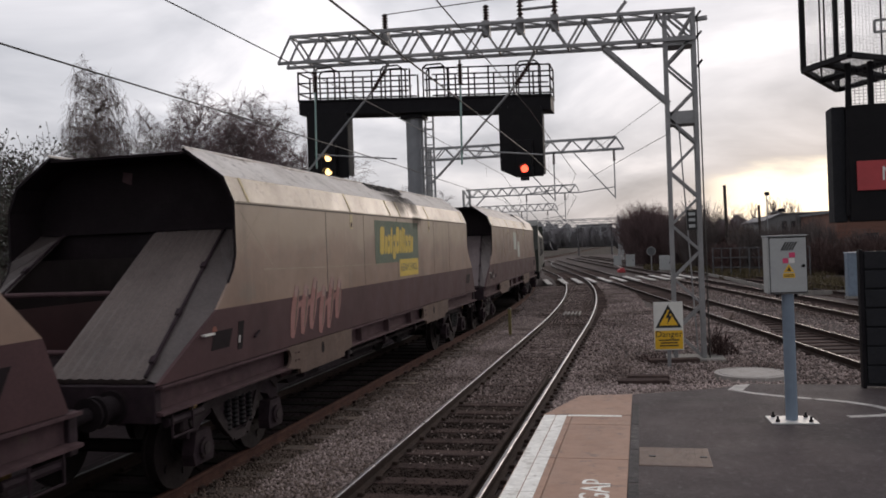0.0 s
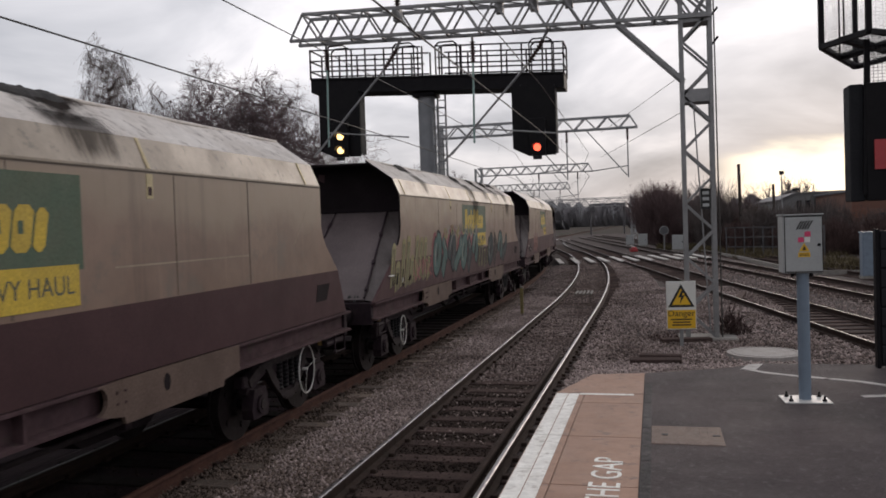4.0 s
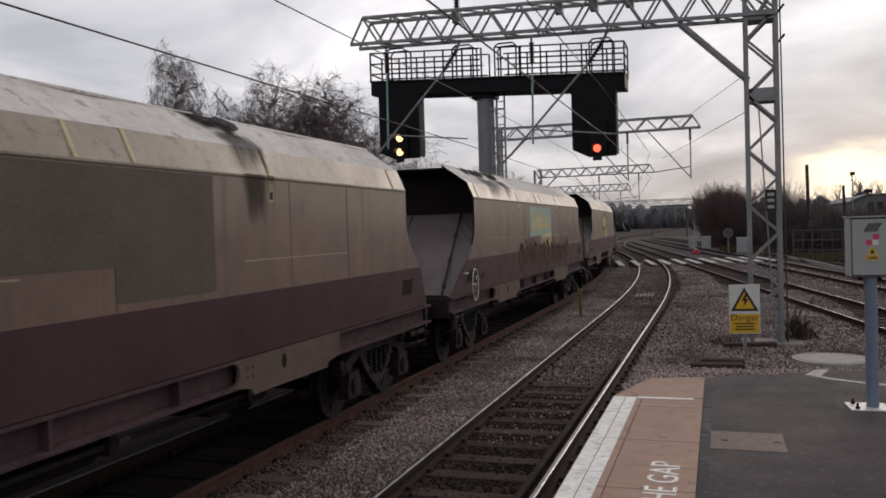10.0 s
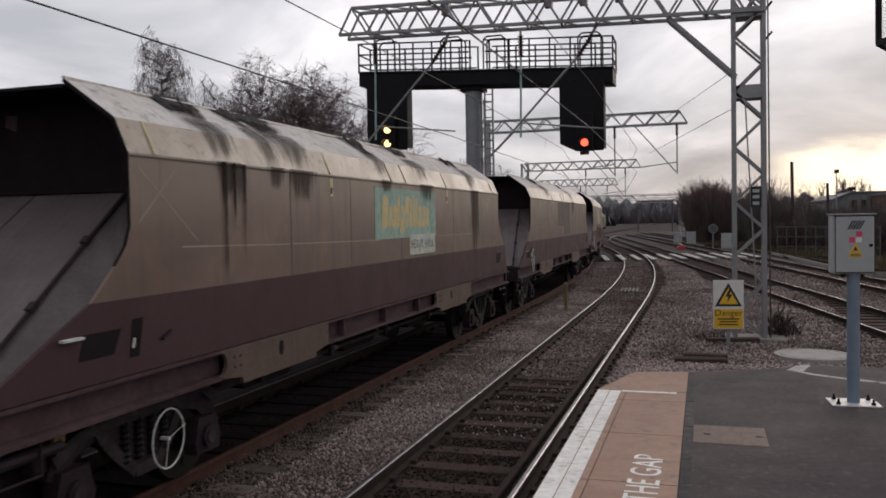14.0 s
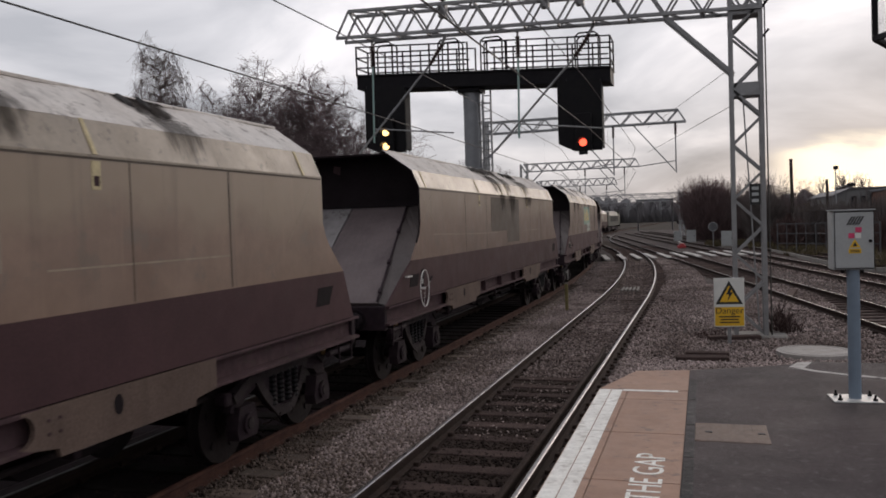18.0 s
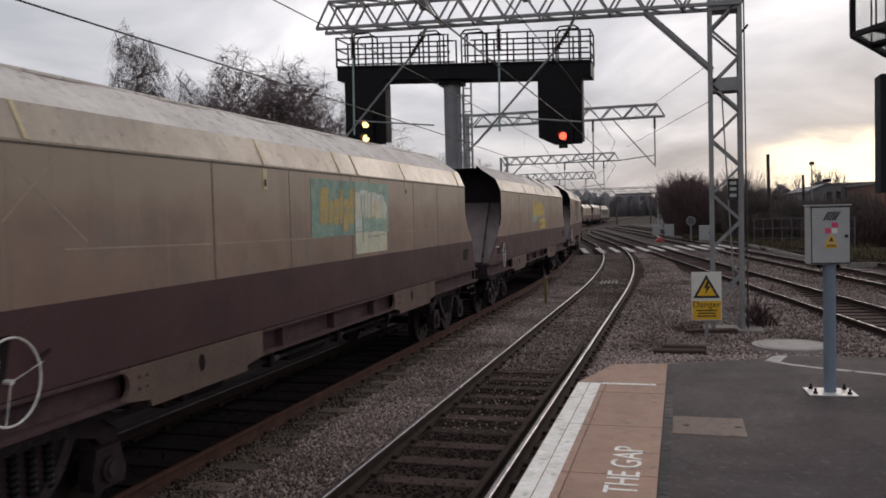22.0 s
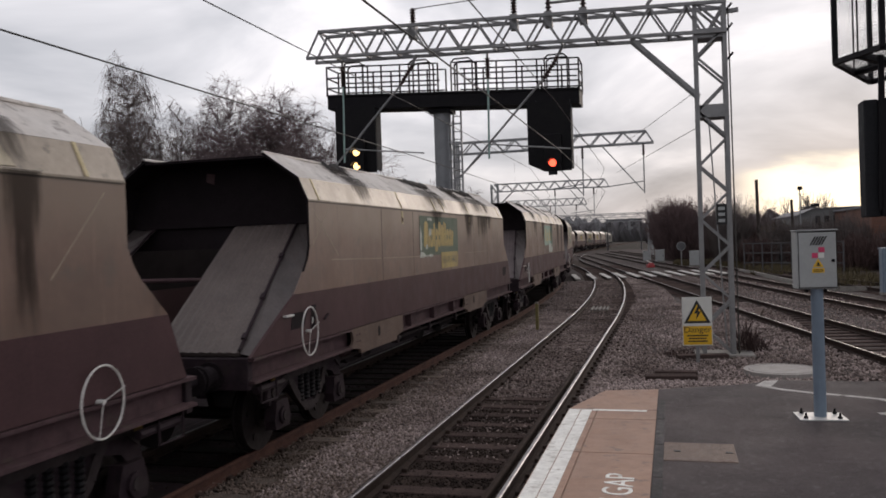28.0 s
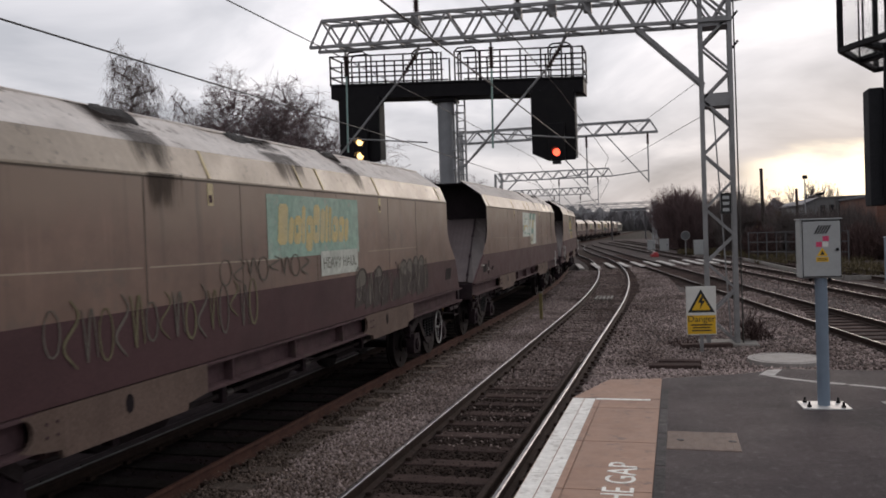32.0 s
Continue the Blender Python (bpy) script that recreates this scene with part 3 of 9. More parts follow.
# ---- mesh helpers ----
def link_mesh(name, bm, mat, parent=None, label="", smooth=False):
    me = bpy.data.meshes.new(name)
    bm.normal_update()
    bm.to_mesh(me)
    bm.free()
    mats = mat if isinstance(mat, (list, tuple)) else [mat]
    for m_ in mats:
        me.materials.append(M[m_] if isinstance(m_, str) else m_)
    if smooth:
        for p in me.polygons:
            p.use_smooth = True
    ob = new(name, me)
    if parent is not None:
        ob.parent = parent
    if label:
        ob["label"] = label
    return ob


def part(name, bm, mat, parent, label="", smooth=False):
    return link_mesh(name, bm, mat, parent, label, smooth)


def thing(name, label, category, group="", m=None):
    ob = new(name)
    tagged(ob, label, category, group)
    if m is not None:
        ob.matrix_basis = m
    return ob


def box(bm, x0, y0, z0, x1, y1, z1, bevel=0.0):
    r = bmesh.ops.create_cube(bm, size=1.0, matrix=Matrix.Translation(((x0 + x1) / 2, (y0 + y1) / 2, (z0 + z1) / 2)) @ Matrix.Diagonal((abs(x1 - x0), abs(y1 - y0), abs(z1 - z0), 1)))
    if bevel:
        es = list({e for v in r["verts"] for e in v.link_edges})
        bmesh.ops.bevel(bm, geom=es, offset=bevel, segments=1, affect="EDGES", clamp_overlap=True)
    return bm


def tube(bm, a, b, r, sides=8, r2=None, cap=True):
    a, b = Vector(a), Vector(b)
    d = b - a
    m = Matrix.Translation((a + b) / 2) @ d.to_track_quat("Z", "Y").to_matrix().to_4x4()
    bmesh.ops.create_cone(bm, cap_ends=cap, segments=sides, radius1=r, radius2=r if r2 is None else r2, depth=d.length, matrix=m)
    return bm


def bar(bm, a, b, w, h=None):
    """A square bar from a to b."""
    a, b = Vector(a), Vector(b)
    d = b - a
    m = Matrix.Translation((a + b) / 2) @ d.to_track_quat("Z", "Y").to_matrix().to_4x4() @ Matrix.Diagonal((w, h or w, d.length, 1))
    bmesh.ops.create_cube(bm, size=1.0, matrix=m)
    return bm


def ring(bm, centre, axis, radius, thick, seg=28, sides=6):
    q = Vector(axis).to_track_quat("Z", "Y").to_matrix()
    c = Vector(centre)
    loops = []
    for i in range(seg):
        a = 2 * math.pi * i / seg
        out = q @ Vector((math.cos(a), math.sin(a), 0))
        upv = q @ Vector((0, 0, 1))
        loops.append([bm.verts.new(c + out * radius + (out * math.cos(b) + upv * math.sin(b)) * thick) for b in (2 * math.pi * k / sides for k in range(sides))])
    for i in range(seg):
        l0, l1 = loops[i], loops[(i + 1) % seg]
        for k in range(sides):
            bm.faces.new((l0[k], l1[k], l1[(k + 1) % sides], l0[(k + 1) % sides]))
    return bm


def slab(bm, poly, z0, z1, plane="xy"):
    """A polygon given in a plane, made solid between two levels of the third axis."""
    def at(p, k):
        if plane == "xy":
            return (p[0], p[1], k)
        if plane == "yz":
            return (k, p[0], p[1])
        return (p[0], k, p[1])
    lo = [bm.verts.new(at(p, z0)) for p in poly]
    hi = [bm.verts.new(at(p, z1)) for p in poly]
    fs = [bm.faces.new(lo[::-1]), bm.faces.new(hi)]
    n = len(poly)
    for i in range(n):
        fs.append(bm.faces.new((lo[i], lo[(i + 1) % n], hi[(i + 1) % n], hi[i])))
    bmesh.ops.recalc_face_normals(bm, faces=fs)
    return bm


def mesh_object(name, verts, faces, mat, parent=None, label=""):
    me = bpy.data.meshes.new(name)
    me.from_pydata(verts, [], faces)
    me.materials.append(M[mat])
    me.update()
    ob = new(name, me)
    if parent is not None:
        ob.parent = parent
    if label:
        ob["label"] = label
    return ob


def text_mesh(name, words, size, mat, parent, m, squeeze=1.0, depth=0.002):
    c = bpy.data.curves.new(name, "FONT")
    c.body, c.size, c.extrude = words, size, depth
    c.align_x, c.align_y = "CENTER", "CENTER"
    tmp = bpy.data.objects.new(name, c)
    me = bpy.data.meshes.new_from_object(tmp)
    bpy.data.objects.remove(tmp)
    bpy.data.curves.remove(c)
    me.transform(Matrix.Diagonal((squeeze, 1, 1, 1)))
    me.materials.append(M[mat])
    ob = new(name, me)
    if parent is not None:
        ob.parent = parent
    ob.matrix_basis = m
    return ob

# ---- tracks: centre lines ----
RT = -0.915           # top of the rails
BED = -1.10           # ballast level


def slope_near(y):
    """dx/dy of the two curved lines: straight, a left curve, then back."""
    if y < 25:
        return 0.0
    m = -(min(y, 75.0) - 25) / 250
    return m * max(0.0, (135 - y) / 60) if y > 75 else m


def curved(x0, y0, y1, step=1.0):
    pts, x, y = [], x0, 0.0
    if y0 < 0:
        pts.append((x0, y0))
    pts.append((x, 0.0))
    while y < y1:
        x += slope_near(y + step / 2) * step
        y += step
        pts.append((x, y))
    return pts


def straight(x_at, y_at, m, y0, y1, step=4.0, bend=0.0):
    pts, y = [], y0
    while y <= y1:
        pts.append((x_at + m * (y - y_at) + bend * (y - y_at) ** 2, y))
        y += step
    return pts


def headings(pts):
    out = []
    for i in range(len(pts)):
        a, b = pts[max(0, i - 1)], pts[min(len(pts) - 1, i + 1)]
        d = Vector((b[0] - a[0], b[1] - a[1])).normalized()
        out.append((d.x, d.y))
    return out


RAIL_HALF = [(0.017, 0.0), (0.031, -0.007), (0.036, -0.034), (0.009, -0.052), (0.009, -0.125), (0.068, -0.146), (0.070, -0.159)]


def rail(name, pts, offset, parent, side="rail_side", worn=True):
    prof = RAIL_HALF + [(-x, z) for x, z in RAIL_HALF[::-1]]
    hs = headings(pts)
    verts, faces, n = [], [], len(prof)
    for (x, y), (dx, dy) in zip(pts, hs):
        nx, ny = dy, -dx
        for px, pz in prof:
            verts.append((x + nx * (offset + px), y + ny * (offset + px), RT + pz))
    for i in range(len(pts) - 1):
        for k in range(n):
            a, b = i * n + k, i * n + (k + 1) % n
            faces.append((a, b, b + n, a + n))
    me = bpy.data.meshes.new(name)
    me.from_pydata(verts, [], faces)
    me.materials.append(M[("rail_top" if worn is True else worn) if worn else side])
    me.materials.append(M[side])
    me.update()
    for p in me.polygons:
        if p.index % n not in (n - 1, 0):
            p.material_index = 1
    ob = new(name, me)
    ob.parent = parent
    return ob


def along(pts, spacing, y0, y1):
    """Places and headings at even steps of a line."""
    out, carry = [], 0.0
    for (ax, ay), (bx, by) in zip(pts, pts[1:]):
        d = math.hypot(bx - ax, by - ay)
        s = carry
        while s < d:
            k = s / d
            y = ay + (by - ay) * k
            if y0 <= y <= y1:
                out.append((ax + (bx - ax) * k, y, math.atan2(-(bx - ax), by - ay)))
            s += spacing
        carry = s - d
    return out


TRACKS = {}


def track(name, pts, label, y0, y1, sleeper="sleeper", left="rail_side", right="rail_side", worn=True, worn_left=None):
    root = thing(name, label, "railway track")
    root["kind"] = "structure"
    TRACKS[name] = (root, pts, y0, y1, sleeper)
    rail("rail", pts, -0.7525, root, left, worn if worn_left is None else worn_left)
    rail("rail", pts, 0.7525, root, right, worn)
    return root


NEAR = curved(-2.485, -25, 128)
FAR_LINE = curved(-5.955, -60, 420)
track("track_platform", NEAR, "worn running line beside the platform, bright rail heads", -7, 75)
rail("guard_rail", [(-2.485, 2), (-2.485, 15.6), (-2.53, 16.6)], 0.60, TRACKS["track_platform"][0], "rail_side", False).location.z = -0.012
track("track_freight", FAR_LINE, "freight line under the train, rust-red rail side", -6, 52, "sleeper_concrete", "rail_side", "rail_rust", False, "rail_shade")
BR1 = straight(4.31, 21.3, -0.170, -12, 120)
BR2 = straight(6.75, 31.0, -0.170, 2, 138)
BR3 = straight(10.6, 31.0, -0.172, 2, 150)
track("track_branch", BR1, "branch line curving across to the junction", 10, 80, worn="rail_dull")
track("track_yard", BR2, "second branch line with worn rails", 18, 66, worn="rail_dull")
track("track_siding", BR3, "dark rusty siding line beyond the branch", 24, 70, worn=False)


# ---- ground ----
def make_ground():
    bm = bmesh.new()
    slab(bm, [(-1800, -600), (1800, -600), (1800, 3000), (-1800, 3000)], BED - 1.0, BED - 0.03)
    g = link_mesh("ground", bm, "dirt")
    tagged(g, "flat brown trackside earth reaching the horizon", "ground", kind="structure")
    bm = bmesh.new()
    w = 4
    xs = [-10.5, -6, -4.1, -1, 3, 8, 14]
    ys = [-30 + i * w for i in range(52)]
    grid = [[None] * len(xs) for _ in ys]
    for j, y in enumerate(ys):
        for i, x in enumerate(xs):
            shift = slope_near(min(y, 75)) * 0
            xx = x
            if y > 40 and i < 3:
                xx = x - (y - 40) * 0.12
            z = BED - 0.015 if i in (0, len(xs) - 1) else BED + 0.012 * noise.noise((x * 0.7, y * 0.4, 0))
            grid[j][i] = bm.verts.new((xx + shift, y, z - 0.012))
    for j in range(len(ys) - 1):
        for i in range(len(xs) - 1):
            bm.faces.new((grid[j][i], grid[j][i + 1], grid[j + 1][i + 1], grid[j + 1][i]))
    for nm, line, w0, mat, lb, y1 in (("freight_bed", FAR_LINE, 1.42, "bed_dark", "ballast under the freight line, darkened for the train's shade", 110), ("platform_line_bed", NEAR, 0.70, "bed_brown", "dark brown ballast between the platform line's rails", 100)):
        verts, faces = [], []
        pts_ = [p for p in line if p[1] <= y1]
        for i, ((x, y), (dx, dy)) in enumerate(zip(pts_, headings(pts_))):
            verts += [(x - dy * w0, y + dx * w0, BED + 0.004), (x + dy * w0, y - dx * w0, BED + 0.004)]
            if i:
                faces.append((2 * i - 2, 2 * i - 1, 2 * i + 1, 2 * i))
        tagged(mesh_object(nm, verts, faces, mat), lb, "ballast", kind="structure")
    # dark strip painting the train's shade on the cess behind it
    verts, faces = [], []
    pts_ = [p for p in FAR_LINE if p[1] <= 110]
    for i, ((x, y), (dx, dy)) in enumerate(zip(pts_, headings(pts_))):
        verts += [(x - dy * 3.1, y + dx * 3.1, BED + 0.006), (x - dy * 1.43, y + dx * 1.43, BED + 0.006)]
        if i:
            faces.append((2 * i - 2, 2 * i - 1, 2 * i + 1, 2 * i))
    tagged(mesh_object("freight_cess", verts, faces, "bed_dark"), "cess beyond the freight line, darkened for the train's shade", "ballast", kind="structure")
    b = link_mesh("ballast_bed", bm, "ballast")
    tagged(b, "grey-brown crushed stone ballast between the tracks", "ballast", kind="structure")


make_ground()


# mostly hidden by the train; added to keep light from under the wagons
def make_bank():
    bm = bmesh.new()
    rows_ = []
    prof = [(-8.6, BED - 0.05), (-9.4, -0.7), (-10.6, 0.15), (-12.0, 0.75), (-16.0, 0.9), (-19.5, 0.2), (-23.0, BED - 0.05)]
    for j in range(40):
        y = -40 + j * 2.6
        drift = 0.0 if y < 30 else -(y - 30) ** 2 / 420
        rows_.append([bm.verts.new((x + drift + 0.25 * noise.noise((x, y * 0.3, 3)), y, z + (0.2 * noise.noise((x * 0.6, y * 0.25, 1)) if 0 < i < 6 else 0))) for i, (x, z) in enumerate(prof)])
    for a, b in zip(rows_, rows_[1:]):
        for i in range(len(prof) - 1):
            bm.faces.new((a[i], a[i + 1], b[i + 1], b[i]))
    bmesh.ops.recalc_face_normals(bm, faces=bm.faces[:])
    tagged(link_mesh("earth_bank", bm, "dirt"), "low earth bank added behind the train to block light", "bank", kind="structure")


make_bank()


# ---- platform ----
def make_platform():
    bm = bmesh.new()
    slab(bm, [(-0.15, -30), (9.0, -30), (9.0, 9.6), (1.15, 9.85), (0.72, 9.52), (-0.15, 9.14)], -1.2, 0.0)
    p = link_mesh("platform", bm, "asphalt")
    tagged(p, "dark grey asphalt platform end", "platform", kind="structure")
    # brown edge strip with scored joints, built slab by slab
    edge = thing("platform_edge", "brown painted platform edge slabs with white line", "platform edge")
    edge["kind"] = "structure"
    bm = bmesh.new()
    slab(bm, [(-0.98, -30), (-0.15, -30), (-0.15, 9.13), (-0.70, 9.02), (-0.98, 8.0)], -1.2, -0.012)
    part("platform_wall", bm, "concrete", edge)
    y = -8.0
    first = True
    while y < 8.0:
        y2 = min(y + 1.2, 8.02)
        bm = bmesh.new()
        box(bm, -0.70, y + 0.006, -0.02, -0.152, y2 - 0.006, 0.004)
        part("edge_slab", bm, "coping", edge)
        bm = bmesh.new()
        box(bm, -0.985, y + 0.006, -0.06, -0.708, y2 - 0.006, 0.004, 0.006)
        part("coping_stone", bm, "coping", edge)
        y += 1.2
    bm = bmesh.new()
    slab(bm, [(-0.98, 8.03), (-0.152, 8.03), (-0.152, 9.13), (-0.70, 9.02)], -0.02, 0.0035)
    part("end_slab", bm, "coping", edge)
    # white lines
    y = -8.0
    while y < 8.0:
        y2 = min(y + 0.9, 8.0)
        for x0, x1, n in ((-0.975, -0.865, "edge_line"), (-0.857, -0.757, "edge_line")):
            bm = bmesh.new()
            slab(bm, [(x0, y + 0.004), (x1, y + 0.004), (x1, y2 - 0.004), (x0, y2 - 0.004)], 0.004, 0.0065)
            part(n, bm, "white_paint", edge)
        y += 0.9
    bm = bmesh.new()
    slab(bm, [(-0.75, 7.95), (-0.24, 7.95), (-0.24, 8.01), (-0.75, 8.01)], 0.004, 0.0065)
    part("cross_line", bm, "white_paint", edge)
    # painted warning, read from the platform side
    for word, y0, y1 in (("MIND", 4.10, 4.72), ("THE", 4.85, 5.27), ("GAP", 5.35, 5.83)):
        ob = text_mesh("lettering", word, 0.28, "white_paint", edge, Matrix(), 1.0, 0.0015)
        co = [v.co for v in ob.data.vertices]
        w_, h_ = max(c.x for c in co) - min(c.x for c in co), max(c.y for c in co) - min(c.y for c in co)
        ob.data.transform(Matrix.Diagonal(((y1 - y0) / w_, 0.20 / h_, 1, 1)))
        ob.matrix_basis = Matrix.Translation((-0.35, (y0 + y1) / 2, 0.0055)) @ Matrix.Rotation(radians(90), 4, "Z")
    # stone kerb row between the brown slabs and the asphalt
    for i in range(18):
        bm = bmesh.new()
        y = -8.0 + i * 0.92
        if y > 8.2:
            break
        box(bm, -0.147, y + 0.008, -0.05, -0.075, y + 0.9, 0.003, 0.004)
        part("kerb_stone", bm, "kerb", edge)
    # hatch cover
    h = thing("hatch_cover", "worn brown steel hatch cover set in asphalt", "hatch")
    bm = bmesh.new()
    box(bm, -0.075, 6.25, -0.03, 0.455, 6.80, 0.005, 0.004)
    part("lid", bm, "hatch", h)
    for i in range(9):
        bm = bmesh.new()
        box(bm, -0.06 + i * 0.058, 6.27, 0.005, -0.048 + i * 0.058, 6.78, 0.0075)
        part("rib", bm, "hatch", h)
    for x in (0.0, 0.38):
        bm = bmesh.new()
        box(bm, x, 6.50, 0.0052, x + 0.05, 6.54, 0.009)
        part("lifting_eye", bm, "ink", h)
    # painted line on the asphalt
    def stroke(points, w):
        bm = bmesh.new()
        l, r = [], []
        for i, p in enumerate(points):
            a, b = Vector(points[max(0, i - 1)]), Vector(points[min(len(points) - 1, i + 1)])
            d = (b - a).normalized()
            nrm = Vector((-d.y, d.x)) * w / 2
            l.append((p[0] + nrm.x, p[1] + nrm.y))
            r.append((p[0] - nrm.x, p[1] - nrm.y))
        for i in range(len(points) - 1):
            slab(bm, [l[i], r[i], r[i + 1], l[i + 1]], 0.0, 0.0045)
        ob = link_mesh("painted_line", bm, "dull_line")
        tagged(ob, "worn pale line painted on the asphalt", "painted line", kind="structure")
    stroke([(0.93, 9.42), (1.10, 9.24), (1.35, 9.08), (1.62, 8.96), (1.93, 8.80), (2.12, 8.62), (2.22, 8.42), (2.18, 8.24), (2.05, 8.16), (1.78, 8.10)], 0.085)
    bm = bmesh.new()
    slab(bm, [(0.86, 9.43), (1.02, 9.41), (1.14, 9.80), (0.98, 9.74)], 0.0, 0.005)
    tagged(link_mesh("painted_square", bm, "dull_line"), "pale square painted at the platform end", "painted mark", kind="structure")


make_platform()


# ---- sign, cabinet, covers near the platform end ----
def warning_triangle(bm_y, bm_k, cx, cz, h, plane_y):
    w = h * 1.12
    slab(bm_k, [(cx - w / 2, cz - h / 2), (cx + w / 2, cz - h / 2), (cx, cz + h / 2)], plane_y, plane_y - 0.003, "xz")
    k = 0.70
    z0 = cz - h / 2 + h * 0.10
    slab(bm_y, [(cx - w / 2 * k, z0), (cx + w / 2 * k, z0), (cx, z0 + h * k)], plane_y - 0.003, plane_y - 0.005, "xz")


def make_danger_sign():
    s = thing("warning_sign", "white and yellow electrical danger sign on a short post", "sign")
    s.matrix_basis = pose(0.515, 18.30, -1.08, 0, 0, 8)
    bm = bmesh.new()
    bar(bm, (0, 0.03, 0), (0, 0.03, 1.35), 0.07, 0.05)
    part("post", bm, "galv", s)
    bm = bmesh.new()
    box(bm, -0.31, -0.012, 0.36, 0.31, 0.0, 1.40, 0.004)
    part("board", bm, "sign_white", s)
    bm = bmesh.new()
    box(bm, -0.295, -0.016, 0.38, 0.295, -0.0125, 0.78)
    part("yellow_panel", bm, "sign_yellow", s)
    a, b = bmesh.new(), bmesh.new()
    warning_triangle(a, b, 0, 1.09, 0.50, -0.0125)
    part("triangle_border", b, "ink", s)
    part("triangle", a, "sign_yellow", s)
    bm = bmesh.new()
    slab(bm, [(0.030, 1.235), (-0.062, 1.05), (0.0, 1.05), (-0.035, 0.905), (0.082, 1.095), (0.02, 1.095), (0.078, 1.225)], -0.0176, -0.0195, "xz")
    part("lightning_flash", bm, "ink", s)
    text_mesh("lettering", "Danger", 0.185, "ink", s, Matrix.Translation((0, -0.017, 0.70)) @ Matrix.Rotation(radians(90), 4, "X"), 1.05)
    for z, w in ((0.575, 0.44), (0.515, 0.36), (0.455, 0.40)):
        bm = bmesh.new()
        box(bm, -w / 2, -0.0185, z - 0.014, w / 2, -0.0165, z + 0.014)
        part("text_bar", bm, "ink", s)


def make_cabinet():
    c = thing("control_cabinet", "pale grey control cabinet on a blue-grey post", "cabinet")
    c.matrix_basis = pose(1.265, 7.90, 0, 0, 0, 3)
    bm = bmesh.new()
    box(bm, -0.20, -0.16, 0.0, 0.20, 0.16, 0.012, 0.003)
    part("base_plate", bm, "plate", c)
    for x in (-0.14, 0.14):
        for y in (-0.10, 0.10):
            bm = bmesh.new()
            tube(bm, (x, y, 0.012), (x, y, 0.06), 0.010, 6)
            tube(bm, (x, y, 0.012), (x, y, 0.03), 0.02, 6)
            part("bolt", bm, "black", c)
    bm = bmesh.new()
    tube(bm, (0, 0, 0.012), (0, 0, 1.16), 0.052, 20)
    part("post", bm, "cabinet_post", c, smooth=False)
    bm = bmesh.new()
    box(bm, -0.175, -0.07, 1.15, 0.155, 0.14, 1.665, 0.008)
    part("body", bm, "cabinet", c)
    bm = bmesh.new()
    box(bm, -0.155, -0.085, 1.165, 0.150, -0.0705, 1.652, 0.005)
    # black plate behind the door paints the dark gap round it
    gap_plate = bmesh.new()
    box(gap_plate, -0.161, -0.0725, 1.159, 0.156, -0.0695, 1.658)
    part("door_seal", gap_plate, "black", c)
    door = part("door", bm, "cabinet", c)
    bm = bmesh.new()
    box(bm, -0.185, -0.095, 1.665, 0.165, 0.15, 1.676, 0.003)
    part("rain_lid", bm, "cabinet", c)
    bm = bmesh.new()
    tube(bm, (0.122, -0.085, 1.40), (0.122, -0.10, 1.40), 0.014, 12)
    part("lock", bm, "black", door)
    bm = bmesh.new()
    for i in range(5):
        x = -0.055 + i * 0.022
        slab(bm, [(x - 0.012, 1.540), (x + 0.003, 1.540), (x + 0.045, 1.615), (x + 0.030, 1.615)], -0.0855, -0.087, "xz")
    part("stripe_label", bm, "ink", door)
    bm = bmesh.new()
    box(bm, 0.005, -0.087, 1.475, 0.055, -0.0853, 1.520)
    part("red_label", bm, "pink_label", door)
    bm = bmesh.new()
    box(bm, -0.05, -0.087, 1.425, -0.002, -0.0853, 1.470)
    part("red_label", bm, "pink_label", door)
    bm = bmesh.new()
    box(bm, 0.003, -0.0868, 1.425, 0.05, -0.0852, 1.47)
    part("white_label", bm, "sign_white", door)
    bm = bmesh.new()
    slab(bm, [(-0.045, 1.345), (0.045, 1.345), (0.0, 1.42)], -0.0853, -0.087, "xz")
    box(bm, -0.05, -0.087, 1.295, 0.05, -0.0853, 1.335)
    part("warning_label", bm, "sign_yellow", door)
    bm = bmesh.new()
    slab(bm, [(-0.018, 1.355), (0.018, 1.355), (0.0, 1.395)], -0.0875, -0.0885, "xz")
    for z in (1.306, 1.318):
        box(bm, -0.04, -0.0885, z, 0.04, -0.0872, z + 0.006)
    part("warning_print", bm, "ink", door)
    for x in (-0.08, 0.0, 0.08):
        bm = bmesh.new()
        tube(bm, (x, 0.03, 1.15), (x, 0.03, 1.115), 0.016, 8)
        part("cable_gland", bm, "black", c)


